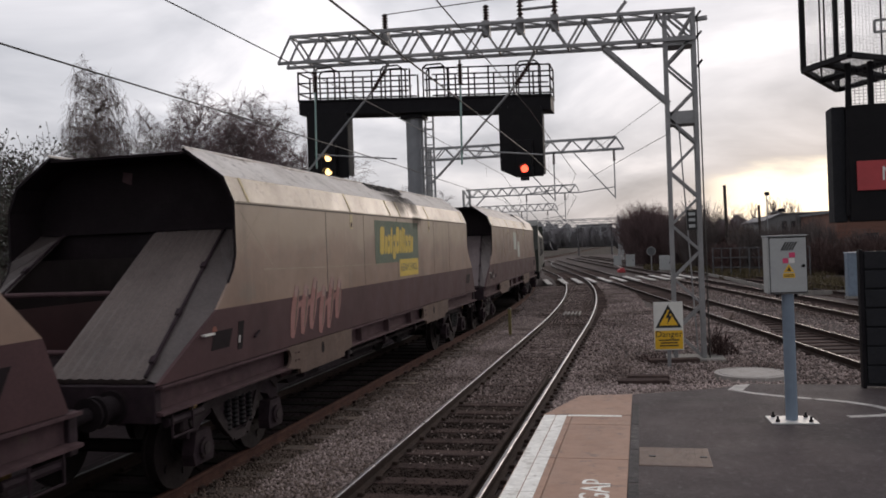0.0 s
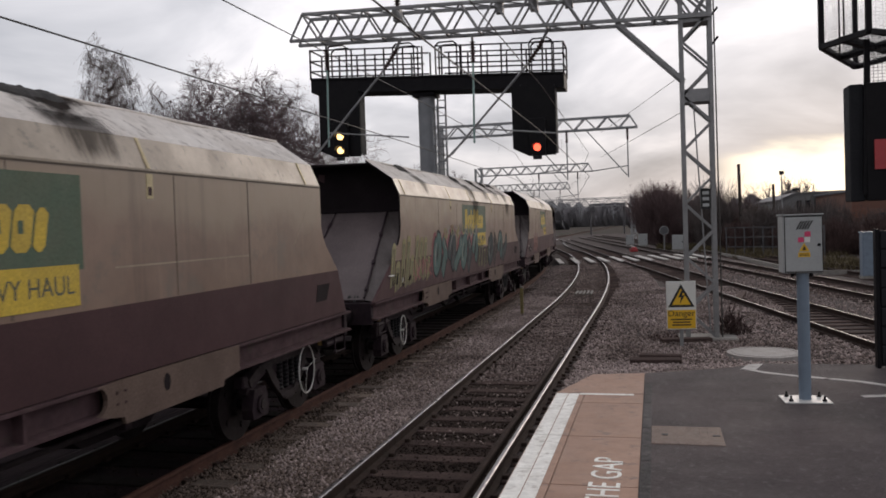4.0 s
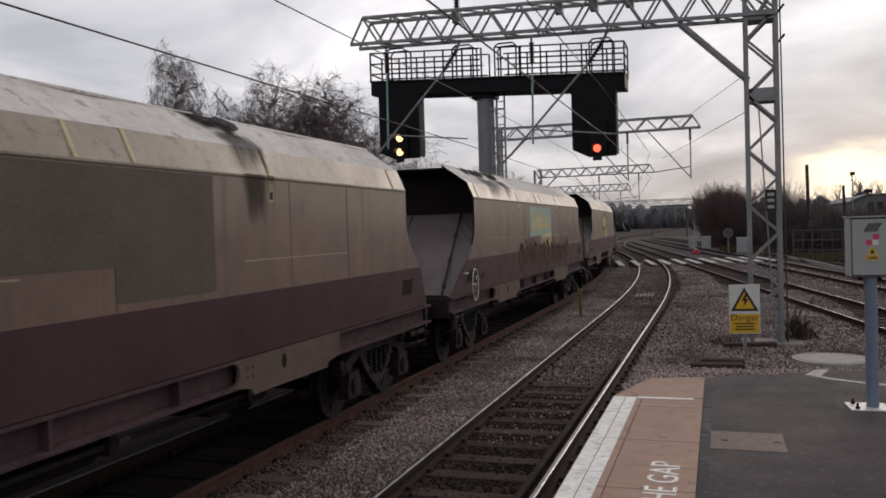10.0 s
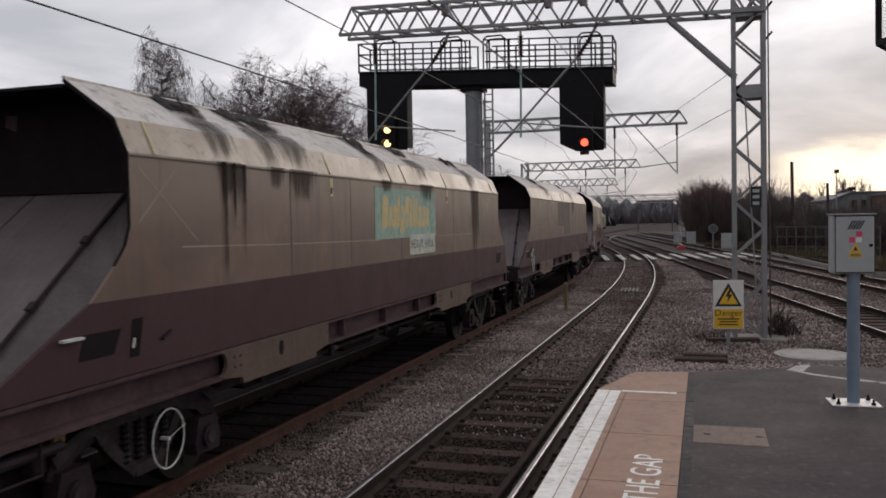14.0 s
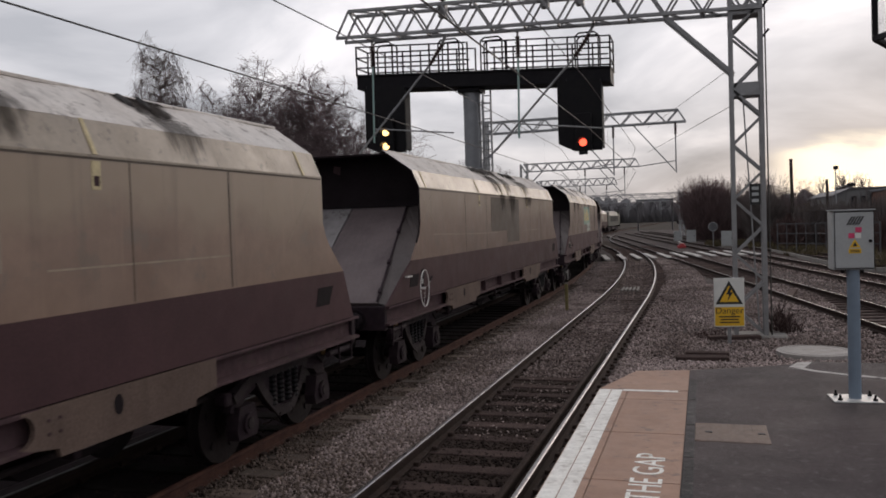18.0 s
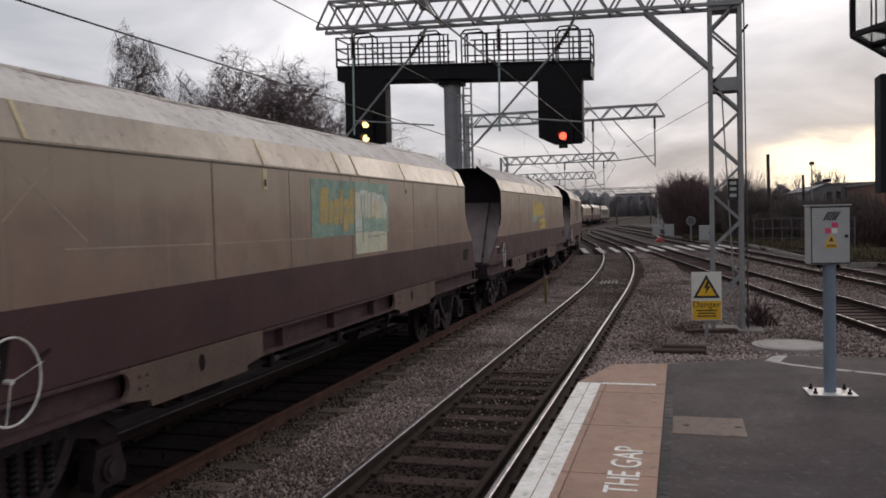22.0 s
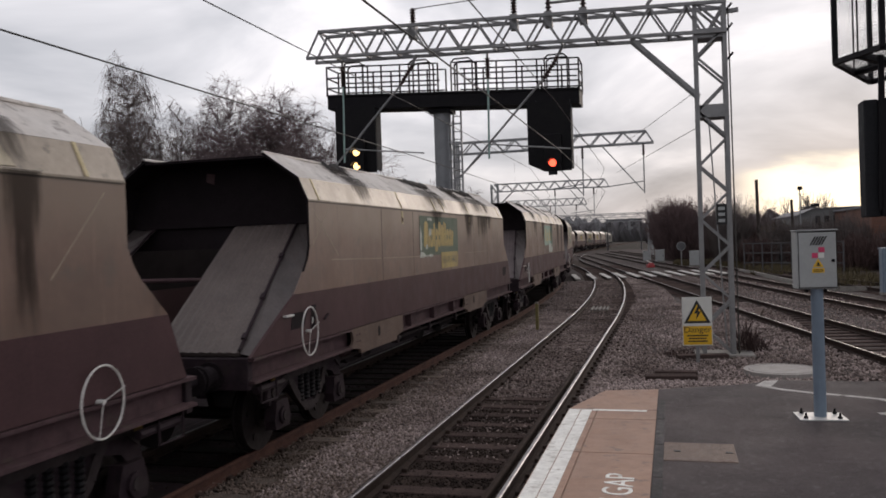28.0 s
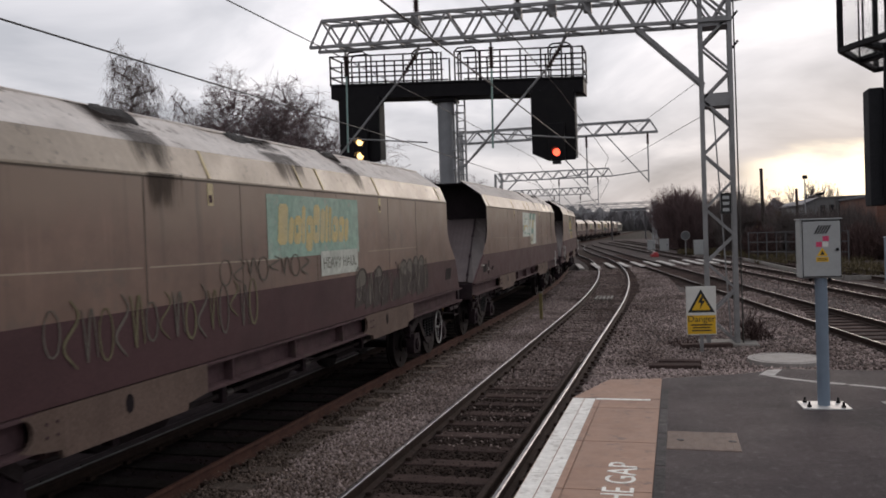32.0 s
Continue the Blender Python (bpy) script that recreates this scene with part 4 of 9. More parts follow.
def make_small_ground_things():
    lid = thing("chamber_lid", "round pale concrete chamber lid in the ballast", "manhole")
    lid.matrix_basis = pose(2.02, 17.0, BED)
    bm = bmesh.new()
    tube(bm, (0, 0, -0.05), (0, 0, 0.10), 0.70, 36)
    part("cover", bm, "pale_concrete", lid)
    bm = bmesh.new()
    ring(bm, (0, 0, 0.10), (0, 0, 1), 0.60, 0.012, 36)
    part("rim", bm, "pale_concrete", lid)
    base = thing("mast_footing", "low concrete footing under the lattice mast", "footing")
    bm = bmesh.new()
    box(bm, 0.45, 19.1, BED - 0.2, 1.75, 19.95, BED + 0.07, 0.03)
    part("block", bm, "concrete", base)
    for (x, y, a, w, l, lb) in ((-0.05, 16.1, 4, 0.95, 0.32, "old timber plank lying in the ballast"), (0.05, 16.6, -3, 0.8, 0.22, "grey timber offcut lying in the ballast"),
                                (0.62, 18.9, 12, 1.1, 0.25, "weathered board lying by the mast"), (2.75, 29.2, -9, 0.25, 3.0, "short length of old rail on the ballast")):
        p = thing("loose_plank", lb, "plank")
        p.matrix_basis = pose(x, y, BED + 0.02, 0, 0, a)
        bm = bmesh.new()
        box(bm, -w / 2, -l / 2, 0, w / 2, l / 2, 0.09, 0.01)
        part("board", bm, "sleeper", p)
    m = thing("marker_post", "faded yellow marker post between the tracks", "marker post")
    m.matrix_basis = pose(-3.95, 24.6, BED)
    bm = bmesh.new()
    box(bm, -0.045, -0.03, 0, 0.045, 0.03, 0.82, 0.006)
    part("post", bm, "rust_yellow", m)
    bm = bmesh.new()
    box(bm, -0.05, -0.035, 0.82, 0.05, 0.035, 0.86, 0.006)
    part("cap", bm, "concrete", m)
    # white walkway boards laid across the tracks
    walkway = thing("board_crossing", "row of white boards laid across the tracks", "crossing")
    for i in range(11):
        yy = 54.5 + i * 0.35
        x = -6.1 + i * 0.90
        if i == 0:
            x -= 0.1
        bm = bmesh.new()
        box(bm, -0.16, -3.4, 0, 0.16, 3.4, 0.06)
        b = part("board", bm, "walk_board", walkway)
        b.matrix_basis = pose(x, yy + 0.6, RT - 0.05, 0, 0, 9.0)
    # foot grille between the rails
    grille = thing("track_grille", "small pale grille between the rails", "grille")
    grille.matrix_basis = pose(-2.62, 31.3, RT - 0.13, 0, 0, 1)
    for i in range(5):
        bm = bmesh.new()
        box(bm, -0.32 + i * 0.14, -0.7, 0, -0.26 + i * 0.14, 0.7, 0.05)
        part("slat", bm, "concrete", grille)


make_danger_sign()
make_cabinet()
make_small_ground_things()


# ---- overhead line structures ----
def box_truss(root, a, b, h, d, panels, mat="galv", chord=0.075, lace=0.045, taper_end=True):
    """A boom of four chords with zigzag lacing from a to b (both at its top edge, mid depth)."""
    a, b = Vector(a), Vector(b)
    run = b - a
    side = Vector((run.y, -run.x, 0)).normalized() * d / 2
    down = Vector((0, 0, -h))
    k0 = 0.035 if taper_end else 0.0
    for s_, dz, n in ((side, Vector(), "top_chord"), (-side, Vector(), "top_chord"), (side, down, "bottom_chord"), (-side, down, "bottom_chord")):
        bm = bmesh.new()
        start = a + run * (k0 if dz.length == 0 else 0.0)
        bar(bm, start + s_ + dz, b + s_ + dz, chord)
        part(n, bm, mat, root)
    for s_ in (side, -side):
        for i in range(panels):
            p = a + run * (k0 + (1 - k0) * i / panels)
            q = a + run * (k0 + (1 - k0) * (i + 0.5) / panels)
            r = a + run * (k0 + (1 - k0) * (i + 1) / panels)
            bm = bmesh.new()
            if i == 0 and taper_end:
                bar(bm, p + s_, a + s_ + down, lace)
            bar(bm, p + s_, q + s_ + down, lace)
            bar(bm, q + s_ + down, r + s_, lace)
            part("lacing", bm, mat, root)
    bm = bmesh.new()
    for i in range(panels + 1):
        p = a + run * (k0 + (1 - k0) * i / panels)
        q = a + run * (k0 + (1 - k0) * min(1, (i + 0.5) / panels))
        bar(bm, p + side, p - side, lace)
        bar(bm, q + side + down, q - side + down, lace)
        if i < panels:
            r = a + run * (k0 + (1 - k0) * (i + 1) / panels)
            bar(bm, q + side + down, r - side + down, lace * 0.8)
            bar(bm, p + side, r - side, lace * 0.7)
    tagged(part("cross_lacing", bm, mat, root), kind="stuff")


def lattice_mast(root, x, y, z0, z1, w, d, panels, mat="galv", leg=0.09, lace=0.05):
    for sx in (-1, 1):
        for sy in (-1, 1):
            bm = bmesh.new()
            bar(bm, (x + sx * w / 2, y + sy * d / 2, z0), (x + sx * w / 2, y + sy * d / 2, z1), leg)
            part("leg", bm, mat, root)
    step = (z1 - z0) / panels
    for sy in (-1, 1):
        for i in range(panels):
            za, zb = z0 + i * step, z0 + (i + 1) * step
            bm = bmesh.new()
            s_ = 1 if i % 2 else -1
            bar(bm, (x - s_ * w / 2, y + sy * d / 2, za), (x + s_ * w / 2, y + sy * d / 2, zb), lace)
            part("brace", bm, mat, root)
    bm = bmesh.new()
    for i in range(panels):
        za, zb = z0 + i * step, z0 + (i + 1) * step
        for sx in (-1, 1):
            s_ = 1 if i % 2 else -1
            bar(bm, (x + sx * w / 2, y - s_ * d / 2, za), (x + sx * w / 2, y + s_ * d / 2, zb), lace * 0.8)
    tagged(part("side_bracing", bm, mat, root), kind="stuff")


def insulator(root, a, b, r=0.075, sheds=8):
    """A ribbed insulator turned about the line from a to b."""
    a, b = Vector(a), Vector(b)
    d = (b - a).normalized()
    u = d.orthogonal().normalized()
    v = d.cross(u)
    prof = [(0.0, r * 0.45)]
    for i in range(sheds):
        k = (i + 0.5) / sheds
        h = 0.30 / sheds
        prof += [(k - h, r * 0.45), (k - h * 0.6, r), (k + h, r * 0.55)]
    prof.append((1.0, r * 0.45))
    n = 10
    verts, faces = [], []
    for k, q in prof:
        c = a.lerp(b, k)
        for i in range(n):
            t = 2 * math.pi * i / n
            verts.append(tuple(c + (u * math.cos(t) + v * math.sin(t)) * q))
    for j in range(len(prof) - 1):
        for i in range(n):
            faces.append((j * n + i, j * n + (i + 1) % n, (j + 1) * n + (i + 1) % n, (j + 1) * n + i))
    faces += [tuple(range(n))[::-1], tuple((len(prof) - 1) * n + i for i in range(n))]
    mesh_object("insulator", verts, faces, "insulator", root)


def registration(root, xt, y, ztop, reach=1.9, scale=1.0, far=False):
    """Drop tube, raking strut with insulator and the arm that holds the wire over one track at xt."""
    mat = "galv_far" if far else "tube_green"
    xd = xt - reach
    lo = ztop - 2.55 * scale
    if not far:
        insulator(root, (xd, y, ztop - 0.10), (xd, y, ztop - 0.62))
        insulator(root, (xt - 0.12, y, ztop - 0.22), (xt - 0.48, y, ztop - 0.72))
        bm = bmesh.new()
        bar(bm, (xd, y, ztop), (xd, y, ztop - 0.12), 0.05)
        part("hanger", bm, "galv", root)
        bm = bmesh.new()
        bar(bm, (xt, y, ztop + 0.02), (xt - 0.14, y, ztop - 0.22), 0.06)
        part("hanger", bm, "galv", root)
    bm = bmesh.new()
    tube(bm, (xd, y, ztop - (0.6 if not far else 0.0)), (xd - 0.03, y, lo), 0.026 if not far else 0.035, 8)
    part("drop_tube", bm, mat, root)
    bm = bmesh.new()
    tube(bm, (xt - 0.46, y, ztop - 0.70), (xt - 2.45 * scale, y, lo - 0.25 * scale if not far else lo + 0.2), 0.028, 8)
    part("raking_strut", bm, "galv" if not far else mat, root)
    bm = bmesh.new()
    tube(bm, (xd - 0.02, y, lo + 0.35), (xt + 0.1, y, lo + 0.12), 0.018, 6)
    part("registration_arm", bm, "galv", root)


def make_first_mast():
    y = 19.5
    root = thing("overhead_line_mast", "galvanised lattice mast with a boom over both tracks", "overhead line mast", "overhead line masts")
    lattice_mast(root, 1.0, y, BED + 0.05, 6.86, 0.62, 0.45, 13)
    box_truss(root, (-8.78, y, 7.12), (1.34, y, 6.81), 0.65, 0.55, 12)
    for z0, z1 in ((6.04, 6.26), (4.26, 4.56)):
        bm = bmesh.new()
        box(bm, 0.72, y - 0.25, z0, 1.29, y + 0.25, z1, 0.01)
        part("collar_plate", bm, "galv", root)
    for dy in (-0.2, 0.2):
        bm = bmesh.new()
        bar(bm, (-0.70, y + dy, 6.18), (0.74, y + dy, 4.76), 0.085)
        part("knee_brace", bm, "galv", root)
    bm = bmesh.new()
    tube(bm, (1.425, y - 0.2, BED), (1.395, y - 0.2, 6.7), 0.016, 6)
    part("earth_cable", bm, "wire", root)
    bm = bmesh.new()
    tube(bm, (1.17, y - 0.24, BED + 0.2), (0.92, y - 0.24, 4.2), 0.016, 6)
    part("down_cable", bm, "galv", root)
    for z in (5.5, 6.15, 6.6):
        bm = bmesh.new()
        bar(bm, (1.33, y - 0.2, z), (1.48, y - 0.2, z + 0.18), 0.045)
        part("cable_bracket", bm, "black", root)
    bm = bmesh.new()
    bar(bm, (1.34, y - 0.1, 6.62), (1.62, y - 0.1, 6.64), 0.09)
    part("end_bracket", bm, "galv", root)
    # number plate with plain bars
    bm = bmesh.new()
    box(bm, 1.02, y - 0.30, 1.86, 1.24, y - 0.28, 2.32)
    plate = part("plate", bm, "ink", root)
    for z in (2.22, 2.09, 1.95):
        bm = bmesh.new()
        box(bm, 1.06, y - 0.305, z - 0.035, 1.20, y - 0.301, z + 0.035)
        part("text_bar", bm, "cabinet", plate)
    registration(root, -5.92, y, 6.34, 2.0)
    registration(root, -2.30, y, 6.22, 1.84)
    for x, z, n in ((-6.0, 7.06, 1), (-3.45, 7.02, 1), (-2.62, 7.0, 0), (-1.80, 7.0, 0)):
        bm = bmesh.new()
        box(bm, x - 0.09, y - 0.12, z - 0.30, x + 0.09, y + 0.12, z + 0.06)
        part("bracket", bm, "galv", root)
        insulator(root, (x, y, z + 0.04), (x, y, z + (0.46 if n else 0.62)), 0.085, 6)
    bm = bmesh.new()
    for z in (7.28, 7.5):
        tube(bm, (-2.62, y, z), (-1.80, y, z), 0.035, 8)
    part("switch_bar", bm, "galv", root)
    bm = bmesh.new()
    tube(bm, (-6.05, y, 7.50), (-2.62, y, 7.62), 0.012, 6)
    part("jumper", bm, "wire", root)
    # a pigeon-sized clamp on the top chord
    bm = bmesh.new()
    bar(bm, (-0.35, y, 6.98), (-0.15, y, 7.22), 0.07)
    part("clamp", bm, "galv", root)


def far_cantilever(x_mast, x_end, y, ztop, h, drops):
    root = thing("overhead_line_mast", "distant cantilever mast over both tracks", "overhead line mast", "overhead line masts")
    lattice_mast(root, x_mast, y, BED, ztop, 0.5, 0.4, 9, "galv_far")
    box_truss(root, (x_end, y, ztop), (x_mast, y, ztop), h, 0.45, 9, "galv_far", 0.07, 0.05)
    bm = bmesh.new()
    bar(bm, (x_mast + 1.5, y, ztop - h), (x_mast, y, ztop - h - 1.4), 0.09)
    part("knee_brace", bm, "galv_far", root)
    for xd in drops:
        insulator(root, (xd, y, ztop - h), (xd, y, ztop - h - 0.55), 0.08, 5)
        bm = bmesh.new()
        tube(bm, (xd, y, ztop - h - 0.55), (xd, y, ztop - h - 2.3), 0.035, 6)
        part("drop_tube", bm, "galv_far", root)
        bm = bmesh.new()
        bar(bm, (xd - 1.9, y, ztop - h), (xd - 0.05, y, ztop - h - 2.2), 0.05)
        part("raking_strut", bm, "galv_far", root)
        bm = bmesh.new()
        tube(bm, (xd, y, ztop - h - 1.75), (xd - 1.8, y, ztop - h - 1.95), 0.025, 6)
        part("registration_arm", bm, "galv_far", root)


def portal(xa, xb, y, ztop, h):
    root = thing("overhead_line_portal", "distant portal frame spanning the junction tracks", "overhead line portal", "overhead line portals")
    for x in (xa, xb):
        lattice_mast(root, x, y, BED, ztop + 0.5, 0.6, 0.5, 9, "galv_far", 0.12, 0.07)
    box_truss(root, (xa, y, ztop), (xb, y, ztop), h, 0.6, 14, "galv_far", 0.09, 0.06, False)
    for i in range(5):
        x = xa + (xb - xa) * (0.12 + 0.19 * i)
        bm = bmesh.new()
        tube(bm, (x, y, ztop - h), (x, y, ztop - h - 2.0), 0.045, 6)
        bar(bm, (x, y, ztop - h - 1.2), (x + 1.6, y, ztop - h), 0.06)
        part("drop_tube", bm, "galv_far", root)


make_first_mast()
far_cantilever(-10.2, -0.62, 39.0, 6.50, 0.55, (-3.88, -1.08))
far_cantilever(-13.4, -4.45, 64.0, 6.13, 0.60, (-8.6, -5.6))
far_cantilever(-16.8, -8.5, 88.0, 5.90, 0.70, (-12.4, -9.6))
portal(-26.0, -2.7, 118.0, 4.75, 0.95)
portal(-32.0, -3.4, 142.0, 5.6, 1.0)
portal(-38.0, -4.0, 176.0, 5.8, 1.0)


def make_signal_gantry():
    y = 31.0
    root = thing("signal_gantry", "black signal gantry with railed walkway on a grey tubular post", "signal gantry")
    bm = bmesh.new()
    tube(bm, (-8.48, y, BED), (-8.48, y, 6.85), 0.335, 24)
    part("post", bm, "post_grey", root)
    bm = bmesh.new()
    box(bm, -8.92, y - 0.45, 6.72, -8.04, y + 0.45, 6.86, 0.01)
    part("cap_plate", bm, "gantry", root)

    def zc(x):
        return 7.435 - (x + 13.05) * 0.0515
    # box deck, following the slight fall of the beam
    bm = bmesh.new()
    x0, x1 = -13.05, -3.06
    slab(bm, [(x0, zc(x0) - 0.29), (x1, zc(x1) - 0.29), (x1, zc(x1) + 0.25), (x0, zc(x0) + 0.25)], y - 0.6, y + 0.6, "xz")
    part("deck_beam", bm, "gantry", root)
    bm = bmesh.new()
    slab(bm, [(x0 - 0.03, zc(x0) + 0.22), (x1 + 0.03, zc(x1) + 0.22), (x1 + 0.03, zc(x1) + 0.28), (x0 - 0.03, zc(x0) + 0.28)], y - 0.66, y + 0.66, "xz")
    part("deck_edge", bm, "gantry", root)
    # handrails
    for dy in (-0.6, 0.6):
        n = 13
        for i in range(n + 1):
            x = x0 + (x1 - x0) * i / n
            bm = bmesh.new()
            bar(bm, (x, y + dy, zc(x) + 0.25), (x, y + dy, zc(x) + 1.40), 0.055)
            part("rail_post", bm, "gantry", root)
        for hgt in (0.55, 0.95, 1.38):
            for xa, xb in ((x0, -8.5), (-7.85, x1)):
                if dy > 0 and hgt == 0.95:
                    xa, xb = xa + 0.3, xb - 0.2
                bm = bmesh.new()
                bar(bm, (xa, y + dy, zc(xa) + hgt), (xb, y + dy, zc(xb) + hgt), 0.05)
                part("hand_rail", bm, "gantry", root)
    for x in (x0, x1):
        for hgt in (0.55, 0.95, 1.38):
            bm = bmesh.new()
            bar(bm, (x, y - 0.6, zc(x) + hgt), (x, y + 0.6, zc(x) + hgt), 0.05)
            part("end_rail", bm, "gantry", root)
    # guard hoops over the ladder openings
    for xc in (-11.95, -9.2, -7.5, -3.9):
        for dy in (-0.55, 0.0):
            bm = bmesh.new()
            for a, b in (((xc - 0.42, 0.25), (xc - 0.42, 1.42)), ((xc - 0.42, 1.42), (xc - 0.28, 1.54)), ((xc - 0.28, 1.54), (xc + 0.28, 1.54)), ((xc + 0.28, 1.54), (xc + 0.42, 1.42)), ((xc + 0.42, 1.42), (xc + 0.42, 0.25))):
                bar(bm, (a[0], y + dy, zc(xc) + a[1]), (b[0], y + dy, zc(xc) + b[1]), 0.05)
            part("guard_hoop", bm, "gantry", root)
    # access ladder beside the post
    bm = bmesh.new()
    for x in (-8.07, -7.76):
        bar(bm, (x, y + 0.15, BED), (x, y + 0.15, 6.8), 0.06)
    part("ladder_rail", bm, "post_grey", root)
    for i in range(26):
        bm = bmesh.new()
        bar(bm, (-8.07, y + 0.15, BED + 0.3 * i + 0.2), (-7.76, y + 0.15, BED + 0.3 * i + 0.2), 0.035)
        part("rung", bm, "post_grey", root)
    bm = bmesh.new()
    for i in range(8):
        z = 1.2 + i * 0.72
        for a, b in (((-8.09, 0.15), (-8.16, -0.35)), ((-8.16, -0.35), (-7.92, -0.62)), ((-7.92, -0.62), (-7.66, -0.35)), ((-7.66, -0.35), (-7.75, 0.15))):
            bar(bm, (a[0], y + a[1], z), (b[0], y + b[1], z), 0.03)
    for xx, yy in ((-8.16, -0.35), (-7.92, -0.62), (-7.66, -0.35)):
        bar(bm, (xx, y + yy, 1.2), (xx, y + yy, 6.3), 0.03)
    part("ladder_cage", bm, "post_grey", root)

    def head(xa, xb, ztop, zlo, lamps, lamp, xl):
        sg = thing("railway_signal", "black colour-light signal with lit lens under the gantry", "railway signal", "gantry signals")
        bm = bmesh.new()
        slab(bm, [(xa, ztop), (xb, ztop), (xb, zlo), (xl - 0.35, zlo), (xa, zlo + 0.28)], y - 0.78, y - 0.70, "xz")
        part("backboard", bm, "black", sg)
        bm = bmesh.new()
        box(bm, xb - 0.10, y - 0.74, zlo + 0.1, xb + 0.02, y - 0.15, ztop - 0.1)
        part("side_plate", bm, "panel_dark", sg)
        bm = bmesh.new()
        box(bm, xl - 0.30, y - 1.02, zlo - 0.02, xl + 0.30, y - 0.79, zlo + 1.35, 0.02)
        part("lamp_case", bm, "black", sg)
        for sx in (xa, xa + 0.28):
            bm = bmesh.new()
            bar(bm, (sx, y - 0.66, zlo + 0.3), (sx, y - 0.66, ztop + 0.1), 0.06)
            part("hanger", bm, "gantry", sg)
        for i in range(8):
            bm = bmesh.new()
            zz = zlo + 0.4 + i * (ztop - zlo - 0.4) / 8
            bar(bm, (xa, y - 0.66, zz), (xa + 0.28, y - 0.66, zz), 0.04)
            part("rung", bm, "gantry", sg)
        for z in (lamps):
            bm = bmesh.new()
            tube(bm, (xl, y - 1.02, z), (xl, y - 1.045, z), 0.135, 20)
            part("lens", bm, lamp, sg, "lit signal lens")
            bm = bmesh.new()
            segs = 12
            for k in range(segs):
                a0, a1 = math.pi * (k / segs), math.pi * ((k + 1) / segs)
                v = [bm.verts.new((xl + 0.17 * math.cos(a0), y - 1.02, z + 0.17 * math.sin(a0))), bm.verts.new((xl + 0.17 * math.cos(a1), y - 1.02, z + 0.17 * math.sin(a1))),
                     bm.verts.new((xl + 0.17 * math.cos(a1), y - 1.3, z + 0.17 * math.sin(a1))), bm.verts.new((xl + 0.17 * math.cos(a0), y - 1.3, z + 0.17 * math.sin(a0)))]
                bm.faces.new(v)
            bmesh.ops.remove_doubles(bm, verts=bm.verts[:], dist=0.001)
            ob = part("hood", bm, "black", sg)
            sol = ob.modifiers.new("thick", "SOLIDIFY")
            sol.thickness = 0.012
        bm = bmesh.new()
        box(bm, xl - 0.16, y - 1.04, zlo - 0.16, xl + 0.16, y - 1.0, zlo - 0.03)
        part("plate", bm, "panel_dark", sg)
        return sg
    head(-12.67, -11.0, 7.10, 4.52, (5.30, 4.76), "lamp_yellow", -11.73)
    head(-4.98, -3.40, 6.75, 4.17, (4.45,), "lamp_red", -4.06)


make_signal_gantry()


# ---- overhead wires ----
def wire(points, r=0.009, label="thin overhead line wire"):
    """One continuous round wire through the points."""
    verts, faces, n = [], [], 5
    for i, p in enumerate(points):
        d = (Vector(points[min(i + 1, len(points) - 1)]) - Vector(points[max(i - 1, 0)])).normalized()
        u = d.cross(Vector((0, 0, 1))).normalized()
        v = u.cross(d)
        for k in range(n):
            a = 2 * math.pi * k / n
            verts.append(tuple(Vector(p) + (u * math.cos(a) + v * math.sin(a)) * r))
    for i in range(len(points) - 1):
        for k in range(n):
            faces.append((i * n + k, i * n + (k + 1) % n, (i + 1) * n + (k + 1) % n, (i + 1) * n + k))
    ob = mesh_object("overhead_wire", verts, faces, "wire")
    return tagged(ob, label, "wire", "overhead wires")


def centre_at(pts, y):
    for (ax, ay), (bx, by) in zip(pts, pts[1:]):
        if ay <= y <= by:
            return ax + (bx - ax) * (y - ay) / (by - ay)
    return pts[-1][0]


def catenary(pts, ys, zc, zm, sag, name):
    contact, carrier = [], []
    for (ya, yb) in zip(ys, ys[1:]):
        xa, xb = centre_at(pts, ya), centre_at(pts, yb)
        for i in range(8):
            k = i / 8
            x, y = xa + (xb - xa) * k, ya + (yb - ya) * k
            contact.append((x, y, zc))
            carrier.append((x, y, zm - sag * 4 * k * (1 - k)))
    wire(contact, 0.011, "contact wire over the " + name)
    wire(carrier, 0.010, "catenary wire over the " + name)
    for i in range(2, len(contact), 4):
        if contact[i][1] < 16:
            continue
        wire([contact[i], (contact[i][0], contact[i][1] + 0.01, (contact[i][2] + carrier[i][2]) / 2), carrier[i]], 0.004, "thin dropper of the catenary")


catenary(FAR_LINE, (-22, 19.5, 39, 64, 88, 118), 3.80, 5.05, 0.0, "freight line")
catenary(NEAR, (-22, 19.5, 39, 64, 88, 118), 3.80, 4.90, 0.0, "platform line")
wire([(0.62, 19.5, 4.88), (-0.85, 29.2, 5.30), (-2.28, 39, 5.79)], 0.007)
wire([(0.66, 19.5, 4.08), (-0.86, 29.2, 4.33), (-2.32, 39, 4.65)], 0.008)

# ---- the freight train ----
HW = 1.555            # half width over the hopper's sides
SIDEWAYS = -0.155     # the body stands this far off the middle of the line
# side outline, ahead is +y; heights above the rail
SHOULDER, PEAK, WAIST, SILL = 3.21, 3.875, 1.995, 1.36
MID = (1.425, 3.515)    # crease between the two sloping roof panels
TOPX = 0.915
